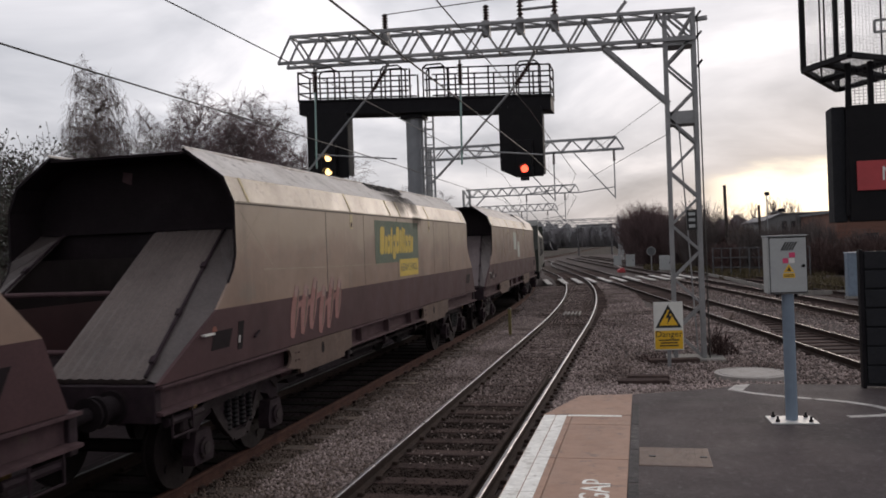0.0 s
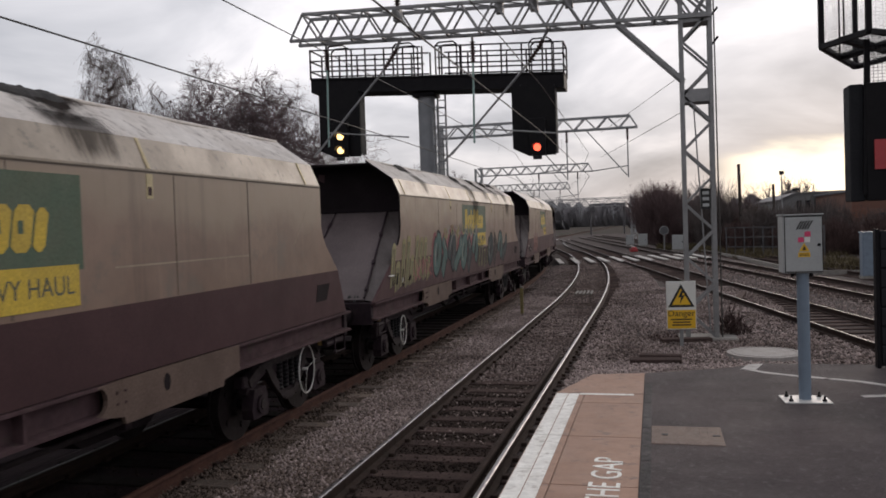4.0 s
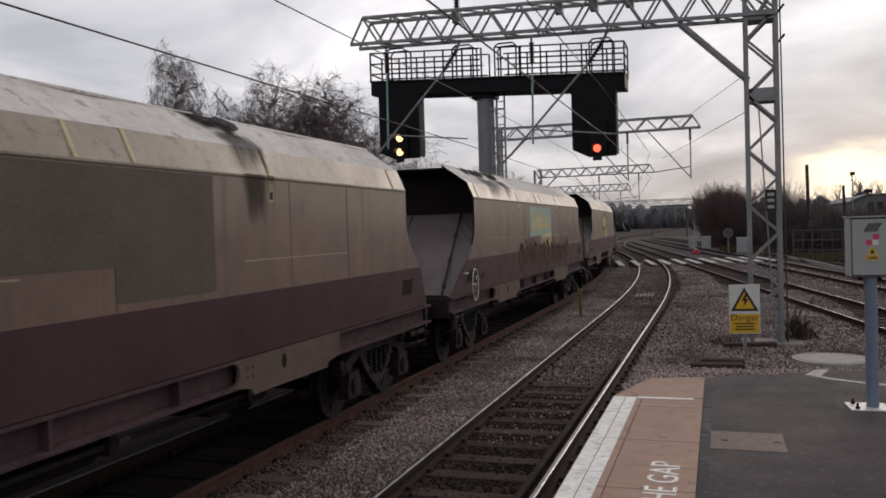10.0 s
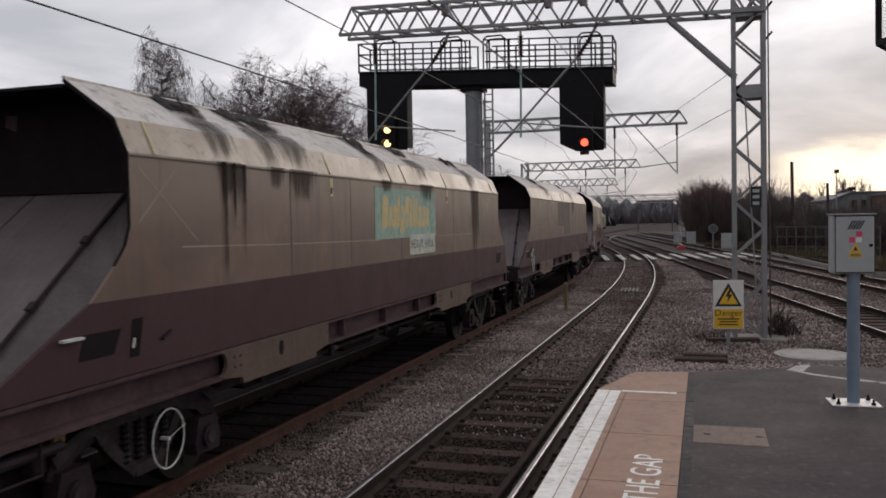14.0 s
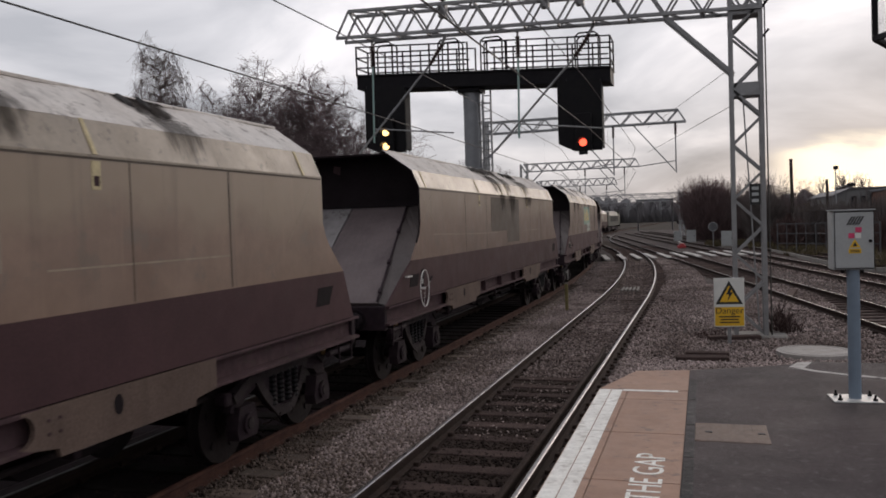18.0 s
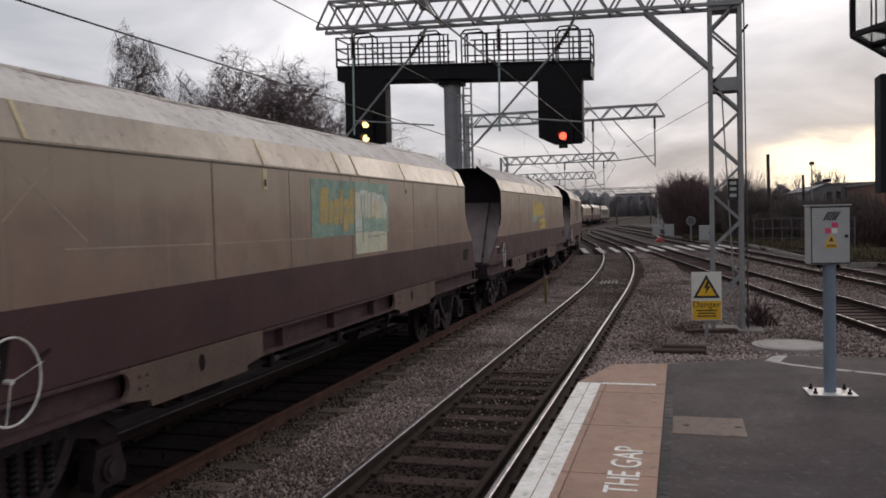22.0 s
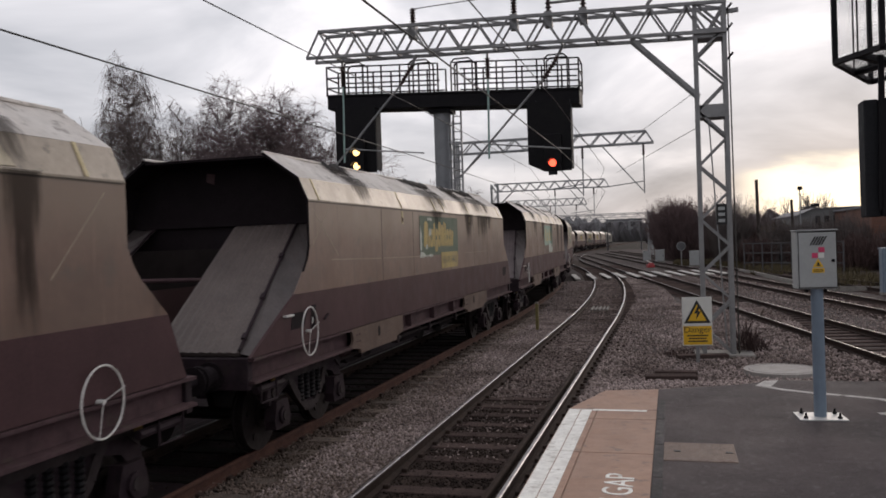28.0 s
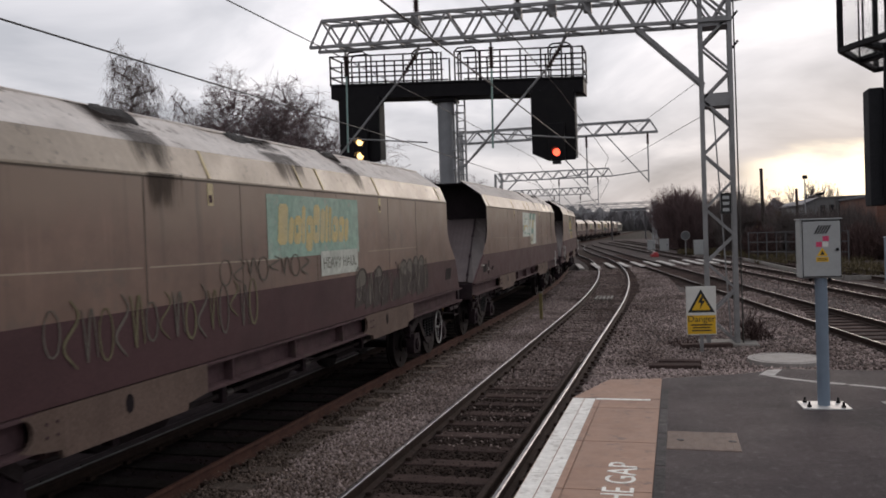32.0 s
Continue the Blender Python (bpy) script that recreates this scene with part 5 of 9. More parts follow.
# outline of the two ends of a side, from the shoulder down
REAR = [(-6.40, SHOULDER), (-6.40, 2.60), (-6.46, 2.44), (-6.60, 2.27), (-6.89, WAIST)]
FRONT = [(6.53, SHOULDER), (6.53, 2.64), (6.60, 2.48), (6.70, 2.35), (7.09, WAIST)]


def blacken_inside(ob, sx):
    """The faces of a shell plate that look into the wagon, and its end edges, take the near-black that paints their
    shade.
    """
    ob.data.materials.append(M["hopper_in"])
    for p in ob.data.polygons:
        if p.normal.x * sx < -0.2 or p.normal.z < -0.6 or abs(p.normal.y) > 0.7:
            p.material_index = 1


def slope_panels(root, sy, x0, x1, name="slope_panel", sheet="slope_sheet", rib=0.006, y_out=7.98, z_out=1.40, y_in=5.85, z_in=2.93):
    """A ribbed chute sheet that falls towards the wagon's end and widens a little on its way."""
    bm = bmesh.new()
    n = max(6, int((x1 - x0) / 0.055))
    nrm = Vector((0, sy * (z_in - z_out), (y_out - y_in))).normalized()
    rows_ = []
    for i in range(n + 1):
        x = x0 + (x1 - x0) * i / n
        lift = nrm * (rib if i % 2 else 0.0)
        rows_.append((bm.verts.new(Vector((x * 0.91, sy * y_in, z_in)) + lift), bm.verts.new(Vector((x * 1.09, sy * y_out, z_out)) + lift)))
    back = [(bm.verts.new(Vector((x * 0.91, sy * y_in, z_in)) - nrm * 0.05), bm.verts.new(Vector((x * 1.09, sy * y_out, z_out)) - nrm * 0.05)) for x in (x0, x1)]
    fs = []
    for i in range(n):
        fs.append(bm.faces.new((rows_[i][0], rows_[i][1], rows_[i + 1][1], rows_[i + 1][0])))
    fs.append(bm.faces.new((back[0][0], back[1][0], back[1][1], back[0][1])))
    fs.append(bm.faces.new((rows_[0][0], back[0][0], back[0][1], rows_[0][1])))
    fs.append(bm.faces.new((rows_[-1][0], rows_[-1][1], back[1][1], back[1][0])))
    fs.append(bm.faces.new([r[1] for r in rows_] + [back[1][1], back[0][1]]))
    bmesh.ops.recalc_face_normals(bm, faces=fs)
    return part(name, bm, sheet, root)


def wing_plate(root, sx, sy, y_out):
    """The plate that closes the gap between a chute's edge and the swept end of the side."""
    edge = REAR if sy < 0 else FRONT
    t, b = Vector((sx * 1.135, sy * 5.86, 2.92)), Vector((sx * 1.362, sy * y_out, 1.40))
    inner = [t, t.lerp(b, 0.10), t.lerp(b, 0.26), t.lerp(b, 0.46), b]
    xs = sx * (HW - 0.03)
    outer = [Vector((xs, y, z)) for y, z in edge[1:]] + [Vector((xs, sy * (8.0 if sy < 0 else 7.33), SILL + 0.01))]
    bm = bmesh.new()
    vi, vo = [bm.verts.new(v) for v in inner], [bm.verts.new(v) for v in outer]
    for k in range(4):
        bm.faces.new((vi[k], vi[k + 1], vo[k + 1], vo[k]))
    bm.faces.new((vi[0], vo[0], bm.verts.new((xs, sy * 5.86, 2.92))))
    r = bmesh.ops.extrude_face_region(bm, geom=bm.faces[:])
    bmesh.ops.translate(bm, vec=(0, -sy * 0.008, -0.008), verts=[v for v in r["geom"] if isinstance(v, bmesh.types.BMVert)])
    bmesh.ops.recalc_face_normals(bm, faces=bm.faces[:])
    part("wing_plate", bm, "wing", root)
    bm = bmesh.new()
    tube(bm, t + Vector((0, 0, 0.03)), b + Vector((0, 0, 0.03)), 0.019, 6)
    for k in (0.30, 0.62, 0.90):
        c = t.lerp(b, k) + Vector((0, 0, 0.045))
        bar(bm, c, c + (b - t).normalized() * 0.09, 0.055, 0.045)
    part("chute_edge", bm, "bogie", root)


def make_bogie(root, y):
    b = part("bogie", box(bmesh.new(), -0.9, y - 0.28, 0.62, 0.9, y + 0.28, 0.92, 0.03), "bogie", root)
    for sx in (-1, 1):
        # cast side frame: arched over two pedestals, with a deep spring nest in the middle
        bm = bmesh.new()
        prof = [(-1.16, 0.62), (-1.06, 0.82), (-0.62, 0.92), (0.50, 0.92), (0.62, 0.985), (0.92, 0.97), (1.10, 0.84), (1.16, 0.60), (1.02, 0.56), (0.84, 0.74), (0.60, 0.80), (0.42, 0.62),
                (0.16, 0.40), (-0.14, 0.40), (-0.42, 0.62), (-0.60, 0.80), (-0.84, 0.72), (-1.02, 0.56)]
        slab(bm, [(y + a, z) for a, z in prof], sx * 0.98, sx * 1.08, "yz")
        fr = part("side_frame", bm, "bogie", b)
        bm = bmesh.new()
        for line in ([(-1.10, 0.74), (-0.86, 0.86), (-0.63, 0.915), (-0.52, 0.76), (-0.40, 0.63), (-0.14, 0.405), (0.16, 0.405), (0.40, 0.64), (0.50, 0.82), (0.62, 0.97), (0.90, 0.965), (1.08, 0.83)], [(-0.63, 0.92), (0.52, 0.915)]):
            for p, q in zip(line, line[1:]):
                bar(bm, (sx * 1.10, y + p[0], p[1]), (sx * 1.10, y + q[0], q[1]), 0.026, 0.11)
        part("frame_flange", bm, "bogie_dust", fr)
        for dy in (-0.26, -0.08, 0.1, 0.28):
            bm = bmesh.new()
            coils = [[bm.verts.new((sx * 1.08 + q * math.cos(a_), y + dy + q * math.sin(a_), z_)) for a_ in (2 * math.pi * k / 8 for k in range(8))] for q, z_ in ((0.040 + 0.020 * (j % 2), 0.50 + 0.38 * j / 14) for j in range(15))]
            for lo_, hi_ in zip(coils, coils[1:]):
                for k in range(8):
                    bm.faces.new((lo_[k], lo_[(k + 1) % 8], hi_[(k + 1) % 8], hi_[k]))
            part("spring", bm, "black", b)
        for dy in (-0.92, 0.92):
            bm = bmesh.new()
            slab(bm, [(y + dy - 0.19, 0.30), (y + dy + 0.19, 0.30), (y + dy + 0.22, 0.42), (y + dy + 0.15, 0.66), (y + dy - 0.15, 0.66), (y + dy - 0.22, 0.42)], sx * 1.00, sx * 1.15, "yz")
            tube(bm, (sx * 1.14, y + dy, 0.46), (sx * 1.185, y + dy, 0.46), 0.115, 14)
            ax = part("axle_box", bm, "bogie", b)
            bm = bmesh.new()
            tube(bm, (sx * 1.18, y + dy, 0.46), (sx * 1.20, y + dy, 0.46), 0.07, 10)
            part("axle_cap", bm, "bogie_dust", ax)
        bm = bmesh.new()
        box(bm, sx * 1.02, y - 1.36, 0.72, sx * 1.16, y - 1.22, 0.86, 0.02)
        part("brake_bracket", bm, "bogie", b)
        out = math.copysign(1.0, y)
        bm = bmesh.new()
        slab(bm, [(y + out * 1.00, 0.90), (y + out * 1.12, 0.88), (y + out * 1.10, 0.97), (y + out * 0.98, 0.985)], sx * 1.09, sx * 1.125, "yz")
        part("yellow_mark", bm, "mark_amber", b)
    for dy in (-0.92, 0.92):
        bm = bmesh.new()
        tube(bm, (-1.05, 0, 0), (1.05, 0, 0), 0.08, 10)
        for sx in (-1, 1):
            tube(bm, (sx * 0.685, 0, 0), (sx * 0.715, 0, 0), 0.485, 30)
            tube(bm, (sx * 0.71, 0, 0), (sx * 0.82, 0, 0), 0.455, 30)
            tube(bm, (sx * 0.80, 0, 0), (sx * 0.86, 0, 0), 0.15, 12)
            for k in range(5):
                a = 2 * math.pi * k / 5
                tube(bm, (sx * 0.815, 0.30 * math.cos(a), 0.30 * math.sin(a)), (sx * 0.835, 0.30 * math.cos(a), 0.30 * math.sin(a)), 0.05, 8)
        w = part("wheelset", bm, "wheel", b)
        w.matrix_basis = pose(0, y + dy, 0.46)
    return b


def make_wagon(open_end):
    root = thing("hopper_wagon", "weathered beige and brown bogie hopper wagon", "railway wagon", "hopper wagons")
    for sx in (1, -1):
        bm = bmesh.new()
        slab(bm, REAR + FRONT[::-1], sx * (HW - 0.035), sx * HW, "yz")
        blacken_inside(part("upper_side", bm, "hopper", root), sx)
        bm = bmesh.new()
        slab(bm, [(-6.89, WAIST), (-8.06, SILL), (7.36, SILL), (7.09, WAIST)], sx * (HW - 0.04), sx * (HW + 0.001), "yz")
        part("lower_side", bm, "hopper_low", root)
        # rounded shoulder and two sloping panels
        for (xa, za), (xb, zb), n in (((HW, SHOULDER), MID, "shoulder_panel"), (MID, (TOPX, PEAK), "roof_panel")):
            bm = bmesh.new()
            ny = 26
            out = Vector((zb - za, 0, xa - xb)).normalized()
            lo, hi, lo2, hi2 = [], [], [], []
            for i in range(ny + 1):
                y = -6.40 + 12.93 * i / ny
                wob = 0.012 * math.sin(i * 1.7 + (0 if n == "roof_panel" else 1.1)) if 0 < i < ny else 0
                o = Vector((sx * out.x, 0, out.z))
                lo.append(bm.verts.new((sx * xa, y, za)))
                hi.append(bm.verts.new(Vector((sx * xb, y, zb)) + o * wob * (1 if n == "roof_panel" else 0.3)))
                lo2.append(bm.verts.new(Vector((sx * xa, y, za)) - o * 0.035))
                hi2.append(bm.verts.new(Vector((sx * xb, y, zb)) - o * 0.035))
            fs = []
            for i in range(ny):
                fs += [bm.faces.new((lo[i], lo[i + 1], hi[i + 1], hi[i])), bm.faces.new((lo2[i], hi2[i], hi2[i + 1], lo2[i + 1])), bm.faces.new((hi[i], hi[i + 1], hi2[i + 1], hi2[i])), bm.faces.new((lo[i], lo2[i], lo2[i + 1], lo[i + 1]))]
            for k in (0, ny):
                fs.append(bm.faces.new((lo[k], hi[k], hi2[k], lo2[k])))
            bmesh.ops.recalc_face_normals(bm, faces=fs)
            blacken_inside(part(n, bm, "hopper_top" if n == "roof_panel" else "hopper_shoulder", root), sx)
        bm = bmesh.new()
        tube(bm, (sx * TOPX, -6.40, PEAK), (sx * TOPX, 6.53, PEAK), 0.022, 6)
        part("top_rim", bm, "hopper_top", root)
        # faint weld seams and yellow lifting marks
        for y, w_ in ((-3.6, 0.010), (-1.9, 0.006), (0.05, 0.009), (0.75, 0.006), (2.9, 0.007), (4.4, 0.012)):
            bm = bmesh.new()
            box(bm, sx * (HW - 0.002), y - w_, WAIST + 0.01, sx * (HW + 0.0018), y + w_, SHOULDER - 0.015)
            part("seam", bm, "patch_brown", root)
        # pale ground-down weld lines: a low strip along the side and a cross by each end
        for (ya, za), (yb, zb) in (((-5.7, 2.40), (-3.65, 2.36)), ((-3.55, 2.36), (-0.9, 2.33)), ((1.95, 2.33), (4.4, 2.33)), ((-6.28, 3.10), (-5.45, 2.45)), ((-6.30, 2.62), (-5.75, 3.12)), ((6.25, 3.10), (5.6, 2.4))):
            bm = bmesh.new()
            k = 0.0075
            slab(bm, [(ya, za - k), (yb, zb - k), (yb, zb + k), (ya, za + k)], sx * (HW - 0.002), sx * (HW + 0.0016), "yz")
            part("weld_line", bm, "weld_pale", root)
        bm = bmesh.new()
        box(bm, sx * (HW - 0.002), -6.4, SHOULDER - 0.012, sx * (HW + 0.007), 6.52, SHOULDER + 0.008)
        part("shoulder_weld", bm, "hopper_shoulder", root)
        bm = bmesh.new()
        box(bm, sx * (HW - 0.002), -6.38, SHOULDER - 0.030, sx * (HW + 0.004), 6.50, SHOULDER - 0.013)
        part("shoulder_lap", bm, "patch_brown", root)
        for y in (-6.05, -2.5, -0.33, 0.33, 2.5, 6.05):
            bm = bmesh.new()
            out = Vector((MID[1] - SHOULDER, 0, HW - MID[0])).normalized() * 0.004
            a = Vector((sx * HW, y, SHOULDER + 0.01))
            b = Vector((sx * MID[0], y, MID[1]))
            o = Vector((sx * out.x, 0, out.z))
            low_, top_ = [[bm.verts.new(p + o * k + Vector((0, d, 0))) for p, d in ((a, -0.022), (a, 0.022), (b, 0.022), (b, -0.022))] for k in (-0.5, 1.6)]
            fs = [bm.faces.new(top_)] + [bm.faces.new((low_[k], low_[(k + 1) % 4], top_[(k + 1) % 4], top_[k])) for k in range(4)]
            bmesh.ops.recalc_face_normals(bm, faces=fs)
            part("lifting_stripe", bm, "mark_yellow", root)
        for y in (-2.5, 2.5):
            bm = bmesh.new()
            box(bm, sx * HW, y - 0.05, SHOULDER - 0.27, sx * (HW + 0.004), y + 0.05, SHOULDER - 0.04)
            lab = part("small_label", bm, "mark_yellow", root)
            bm = bmesh.new()
            box(bm, sx * (HW + 0.003), y - 0.03, SHOULDER - 0.24, sx * (HW + 0.006), y + 0.03, SHOULDER - 0.16)
            part("label_print", bm, "frame", lab)
        # step irons and small plate by the near end
        bm = bmesh.new()
        box(bm, sx * HW, -7.24, 1.735, sx * (HW + 0.05), -7.03, 1.755)
        part("step", bm, "white_wheel", root)
        # black plates paint the shade of the recesses
        bm = bmesh.new()
        slab(bm, [(-7.05, 1.56), (-6.66, 1.56), (-6.56, 1.76), (-6.98, 1.76)], sx * (HW - 0.01), sx * (HW + 0.006), "yz")
        part("recess", bm, "hopper_in", root)
        bm = bmesh.new()
        slab(bm, [(6.25, 1.60), (6.62, 1.60), (6.75, 1.83), (6.32, 1.83)], sx * (HW - 0.01), sx * (HW + 0.006), "yz")
        part("recess", bm, "hopper_in", root)
        bm = bmesh.new()
        slab(bm, [(-6.46, 1.50), (-6.35, 1.50), (-6.28, 1.82), (-6.42, 1.82)], sx * (HW - 0.01), sx * (HW + 0.006), "yz")
        slot = part("recess", bm, "hopper_in", root)
        bm = bmesh.new()
        bar(bm, (sx * (HW + 0.008), -6.43, 1.58), (sx * (HW + 0.008), -6.41, 1.66), 0.02)
        part("latch", bm, "white_wheel", slot)
        bm = bmesh.new()
        bar(bm, (sx * (HW + 0.02), -6.05, 1.60), (sx * (HW + 0.02), -5.93, 1.66), 0.025)
        part("lever", bm, "bogie", root)
        # sole bar: recessed channels, with deep plates between
        f = HW + 0.02
        for ya, yb in ((-8.02, -5.0), (-2.85, 1.80), (3.80, 7.50)):
            bm = bmesh.new()
            slab(bm, [(sx * (f - 0.22), 1.35), (sx * f, 1.35), (sx * f, 1.318), (sx * (f - 0.12), 1.30), (sx * (f - 0.12), 1.10), (sx * f, 1.085), (sx * f, 1.055), (sx * (f - 0.22), 1.055)], ya, yb, "xz")
            part("sole_bar", bm, "frame", root)
        for ya, yb, da in ((-5.16, -2.72, 0.40), (1.62, 4.02, 0.34)):
            bm = bmesh.new()
            notch = [(ya + 0.12 * math.sin(math.pi * k / 8), 1.21 - 0.12 * math.cos(math.pi * k / 8)) for k in range(9)]
            slab(bm, notch + [(ya, 1.347), (yb, 1.347), (yb, 1.06), (yb - 0.34, 1.02), (yb - 0.36, 0.955), (ya + da + 0.02, 0.955), (ya + da, 1.02), (ya + 0.1, 1.06)], sx * (f - 0.04), sx * (f + 0.003), "yz")
            pl = part("sole_plate", bm, "sole_paint", root)
            # black disc paints the dark of the hole
            hole = -3.94 if ya < 0 else 2.615
            bm = bmesh.new()
            slab(bm, [(hole + 0.055 * math.cos(a), 1.205 + 0.085 * math.sin(a)) for a in (2 * math.pi * k / 12 for k in range(12))], sx * (f - 0.01), sx * (f + 0.0055), "yz")
            part("drain_hole", bm, "hopper_in", pl)
            bm = bmesh.new()
            for k in range(4):
                tube(bm, (sx * f, ya + 0.25 + 0.11 * (k % 2), 1.15 + 0.1 * (k // 2)), (sx * (f + 0.012), ya + 0.25 + 0.11 * (k % 2), 1.15 + 0.1 * (k // 2)), 0.014, 6)
            part("rivet", bm, "frame", pl)
        for y in (-2.2, -0.7, 0.8):
            bm = bmesh.new()
            box(bm, sx * (HW - 0.11), y, 1.09, sx * (HW + 0.005), y + 0.03, 1.315)
            part("web_stiffener", bm, "frame", root)
        bm = bmesh.new()
        tube(bm, (sx * 1.05, -4.6, 0.80), (sx * 1.05, 4.6, 0.80), 0.03, 8)
        part("brake_pipe", bm, "bogie_dust", root)
        for y in (-3.6, -1.7, 0.4, 2.6):
            bm = bmesh.new()
            box(bm, sx * 0.98, y, 0.72, sx * 1.12, y + 0.10, 1.06, 0.01)
            part("pipe_bracket", bm, "bogie", root)
            bm = bmesh.new()
            tube(bm, (sx * 1.05, y + 0.16, 0.80), (sx * 1.05, y + 0.30, 0.80), 0.042, 8)
            part("pipe_union", bm, "wing", root)
        bm = bmesh.new()
        box(bm, sx * 0.85, -4.55, 0.86, sx * 1.2, -4.2, 1.02, 0.02)
        part("valve_box", bm, "white_wheel" if sx < 0 else "frame", root)
    # ends: hopper end wall under a hood, chute sheets, wing plates, headstock, buffers
    for sy in (-1, 1):
        bm = bmesh.new()
        wl = HW - 0.04
        slab(bm, [(-wl, 2.60), (-wl, SHOULDER), (0.03 - MID[0], MID[1] - 0.03), (0.02 - TOPX, PEAK - 0.04), (TOPX - 0.02, PEAK - 0.04), (MID[0] - 0.03, MID[1] - 0.03), (wl, SHOULDER), (wl, 2.60)], sy * 5.85, sy * 5.78, "xz")
        part("hopper_end_wall", bm, "hopper_in", root)
        bm = bmesh.new()
        box(bm, 0.005 - TOPX, sy * 5.79, PEAK - 0.075, TOPX - 0.005, 6.525 if sy > 0 else -6.395, PEAK - 0.045)
        part("hood", bm, "hopper_in", root)
        bm = bmesh.new()
        bar(bm, (-1.44, sy * 5.88, 2.95), (1.44, sy * 5.88, 2.95), 0.07)
        part("end_beam", bm, "hopper_in", root)
        bm = bmesh.new()
        slab(bm, [(-0.29, 3.57), (-0.16, 3.52), (-0.14, 3.67), (-0.27, 3.69)], sy * 5.853 - 0.002, sy * 5.853 + 0.002, "xz")
        part("end_label", bm, "frame", root)
        y_out = 7.98 if sy < 0 else 7.30
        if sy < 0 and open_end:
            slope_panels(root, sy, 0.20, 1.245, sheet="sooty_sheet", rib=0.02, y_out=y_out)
            for z, y in ((1.62, 7.6), (2.2, 6.85)):
                bm = bmesh.new()
                tube(bm, (-1.44, sy * y, z), (0.2, sy * y, z), 0.03, 8)
                part("cross_rail", bm, "frame", root)
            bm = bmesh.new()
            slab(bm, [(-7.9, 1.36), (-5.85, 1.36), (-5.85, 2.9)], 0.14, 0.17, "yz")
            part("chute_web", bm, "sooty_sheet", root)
        else:
            slope_panels(root, sy, 0.10, 1.245, y_out=y_out)
            slope_panels(root, sy, -1.245, 0.07, y_out=y_out - 0.14, z_out=1.47, rib=0.004)
            up = Vector((0, sy * (2.92 - 1.36), y_out - 5.85)).normalized() * 0.012
            lo_, hi_ = Vector((0.085, sy * y_out, 1.40)) + up, Vector((0.075, sy * 5.85, 2.93)) + up
            bm = bmesh.new()
            bar(bm, lo_, hi_, 0.022, 0.012)
            part("seam_strip", bm, "bogie", root)
            for k in (0.14, 0.47, 0.80):
                bm = bmesh.new()
                bar(bm, lo_.lerp(hi_, k), lo_.lerp(hi_, k + 0.06), 0.065, 0.02)
                part("hinge", bm, "bogie", root)
        for sx in (-1, 1):
            wing_plate(root, sx, sy, y_out)
        back = -7.93 if sy < 0 else 7.42
        bm = bmesh.new()
        box(bm, -1.50, back, 0.98, 1.50, back + sy * 0.11, 1.352, 0.01)
        part("headstock", bm, "bogie", root)
        bm = bmesh.new()
        box(bm, -1.50, back, 1.335, 1.50, sy * 5.8, 1.358)
        part("end_deck", bm, "bogie", root)
        bm = bmesh.new()
        bar(bm, (0.155, back, 1.0), (0.155, sy * 8.34, 1.0), 0.20)
        part("coupler", bm, "bogie", root)
        for sx in (-1, 1):
            bm = bmesh.new()
            xb, ya = 0.155 + sx * 0.87, back + sy * 0.10
            tube(bm, (xb, ya, 1.14), (xb, ya + sy * 0.04, 1.14), 0.17, 16)
            tube(bm, (xb, ya + sy * 0.03, 1.14), (xb, ya + sy * 0.24, 1.14), 0.125, 18, 0.11)
            tube(bm, (xb, ya + sy * 0.23, 1.14), (xb, sy * 8.28, 1.14), 0.07, 16)
            tube(bm, (xb, sy * 8.27, 1.14), (xb, sy * 8.31, 1.14), 0.16, 20, 0.15)
            # buffers near-black for the shade between the wagons
            part("buffer", bm, "hopper_in", root)
            bm = bmesh.new()
            xs = sx * (HW - 0.02)
            for yy in (back + sy * -0.12, back + sy * -0.50):
                tube(bm, (xs, yy, 1.08), (xs, yy, 0.80), 0.012, 6)
            tube(bm, (xs, back - sy * 0.11, 0.80), (xs, back - sy * 0.51, 0.80), 0.012, 6)
            part("foot_step", bm, "bogie", root)
            bm = bmesh.new()
            tube(bm, (xs - sx * 0.05, back - sy * 0.08, 0.95), (xs - sx * 0.05, back - sy * 0.75, 0.95), 0.045, 8)
            part("side_bar", bm, "bogie", root)
        bm = bmesh.new()
        tube(bm, (-0.25, back, 0.80), (-0.15, back + sy * 0.4, 0.52), 0.025, 6)
        part("brake_hose", bm, "black", root)
        make_bogie(root, sy * 5.92).location.x = -SIDEWAYS
    # discharge chutes and centre sill under the body
    bm = bmesh.new()
    box(bm, -0.10, -7.95, 0.95, 0.40, 7.45, 1.30)
    part("centre_sill", bm, "bogie", root)
    bm = bmesh.new()
    box(bm, -1.42, -4.9, 1.10, 1.42, 4.9, 1.36)
    part("hopper_floor", bm, "hopper_in", root)
    for y in (-2.9, 0.0, 2.9):
        bm = bmesh.new()
        slab(bm, [(y - 1.2, 1.12), (y + 1.2, 1.12), (y + 0.55, 0.60), (y - 0.55, 0.60)], -0.80, 0.80, "yz")
        part("discharge_chute", bm, "hopper_in", root)
    return root


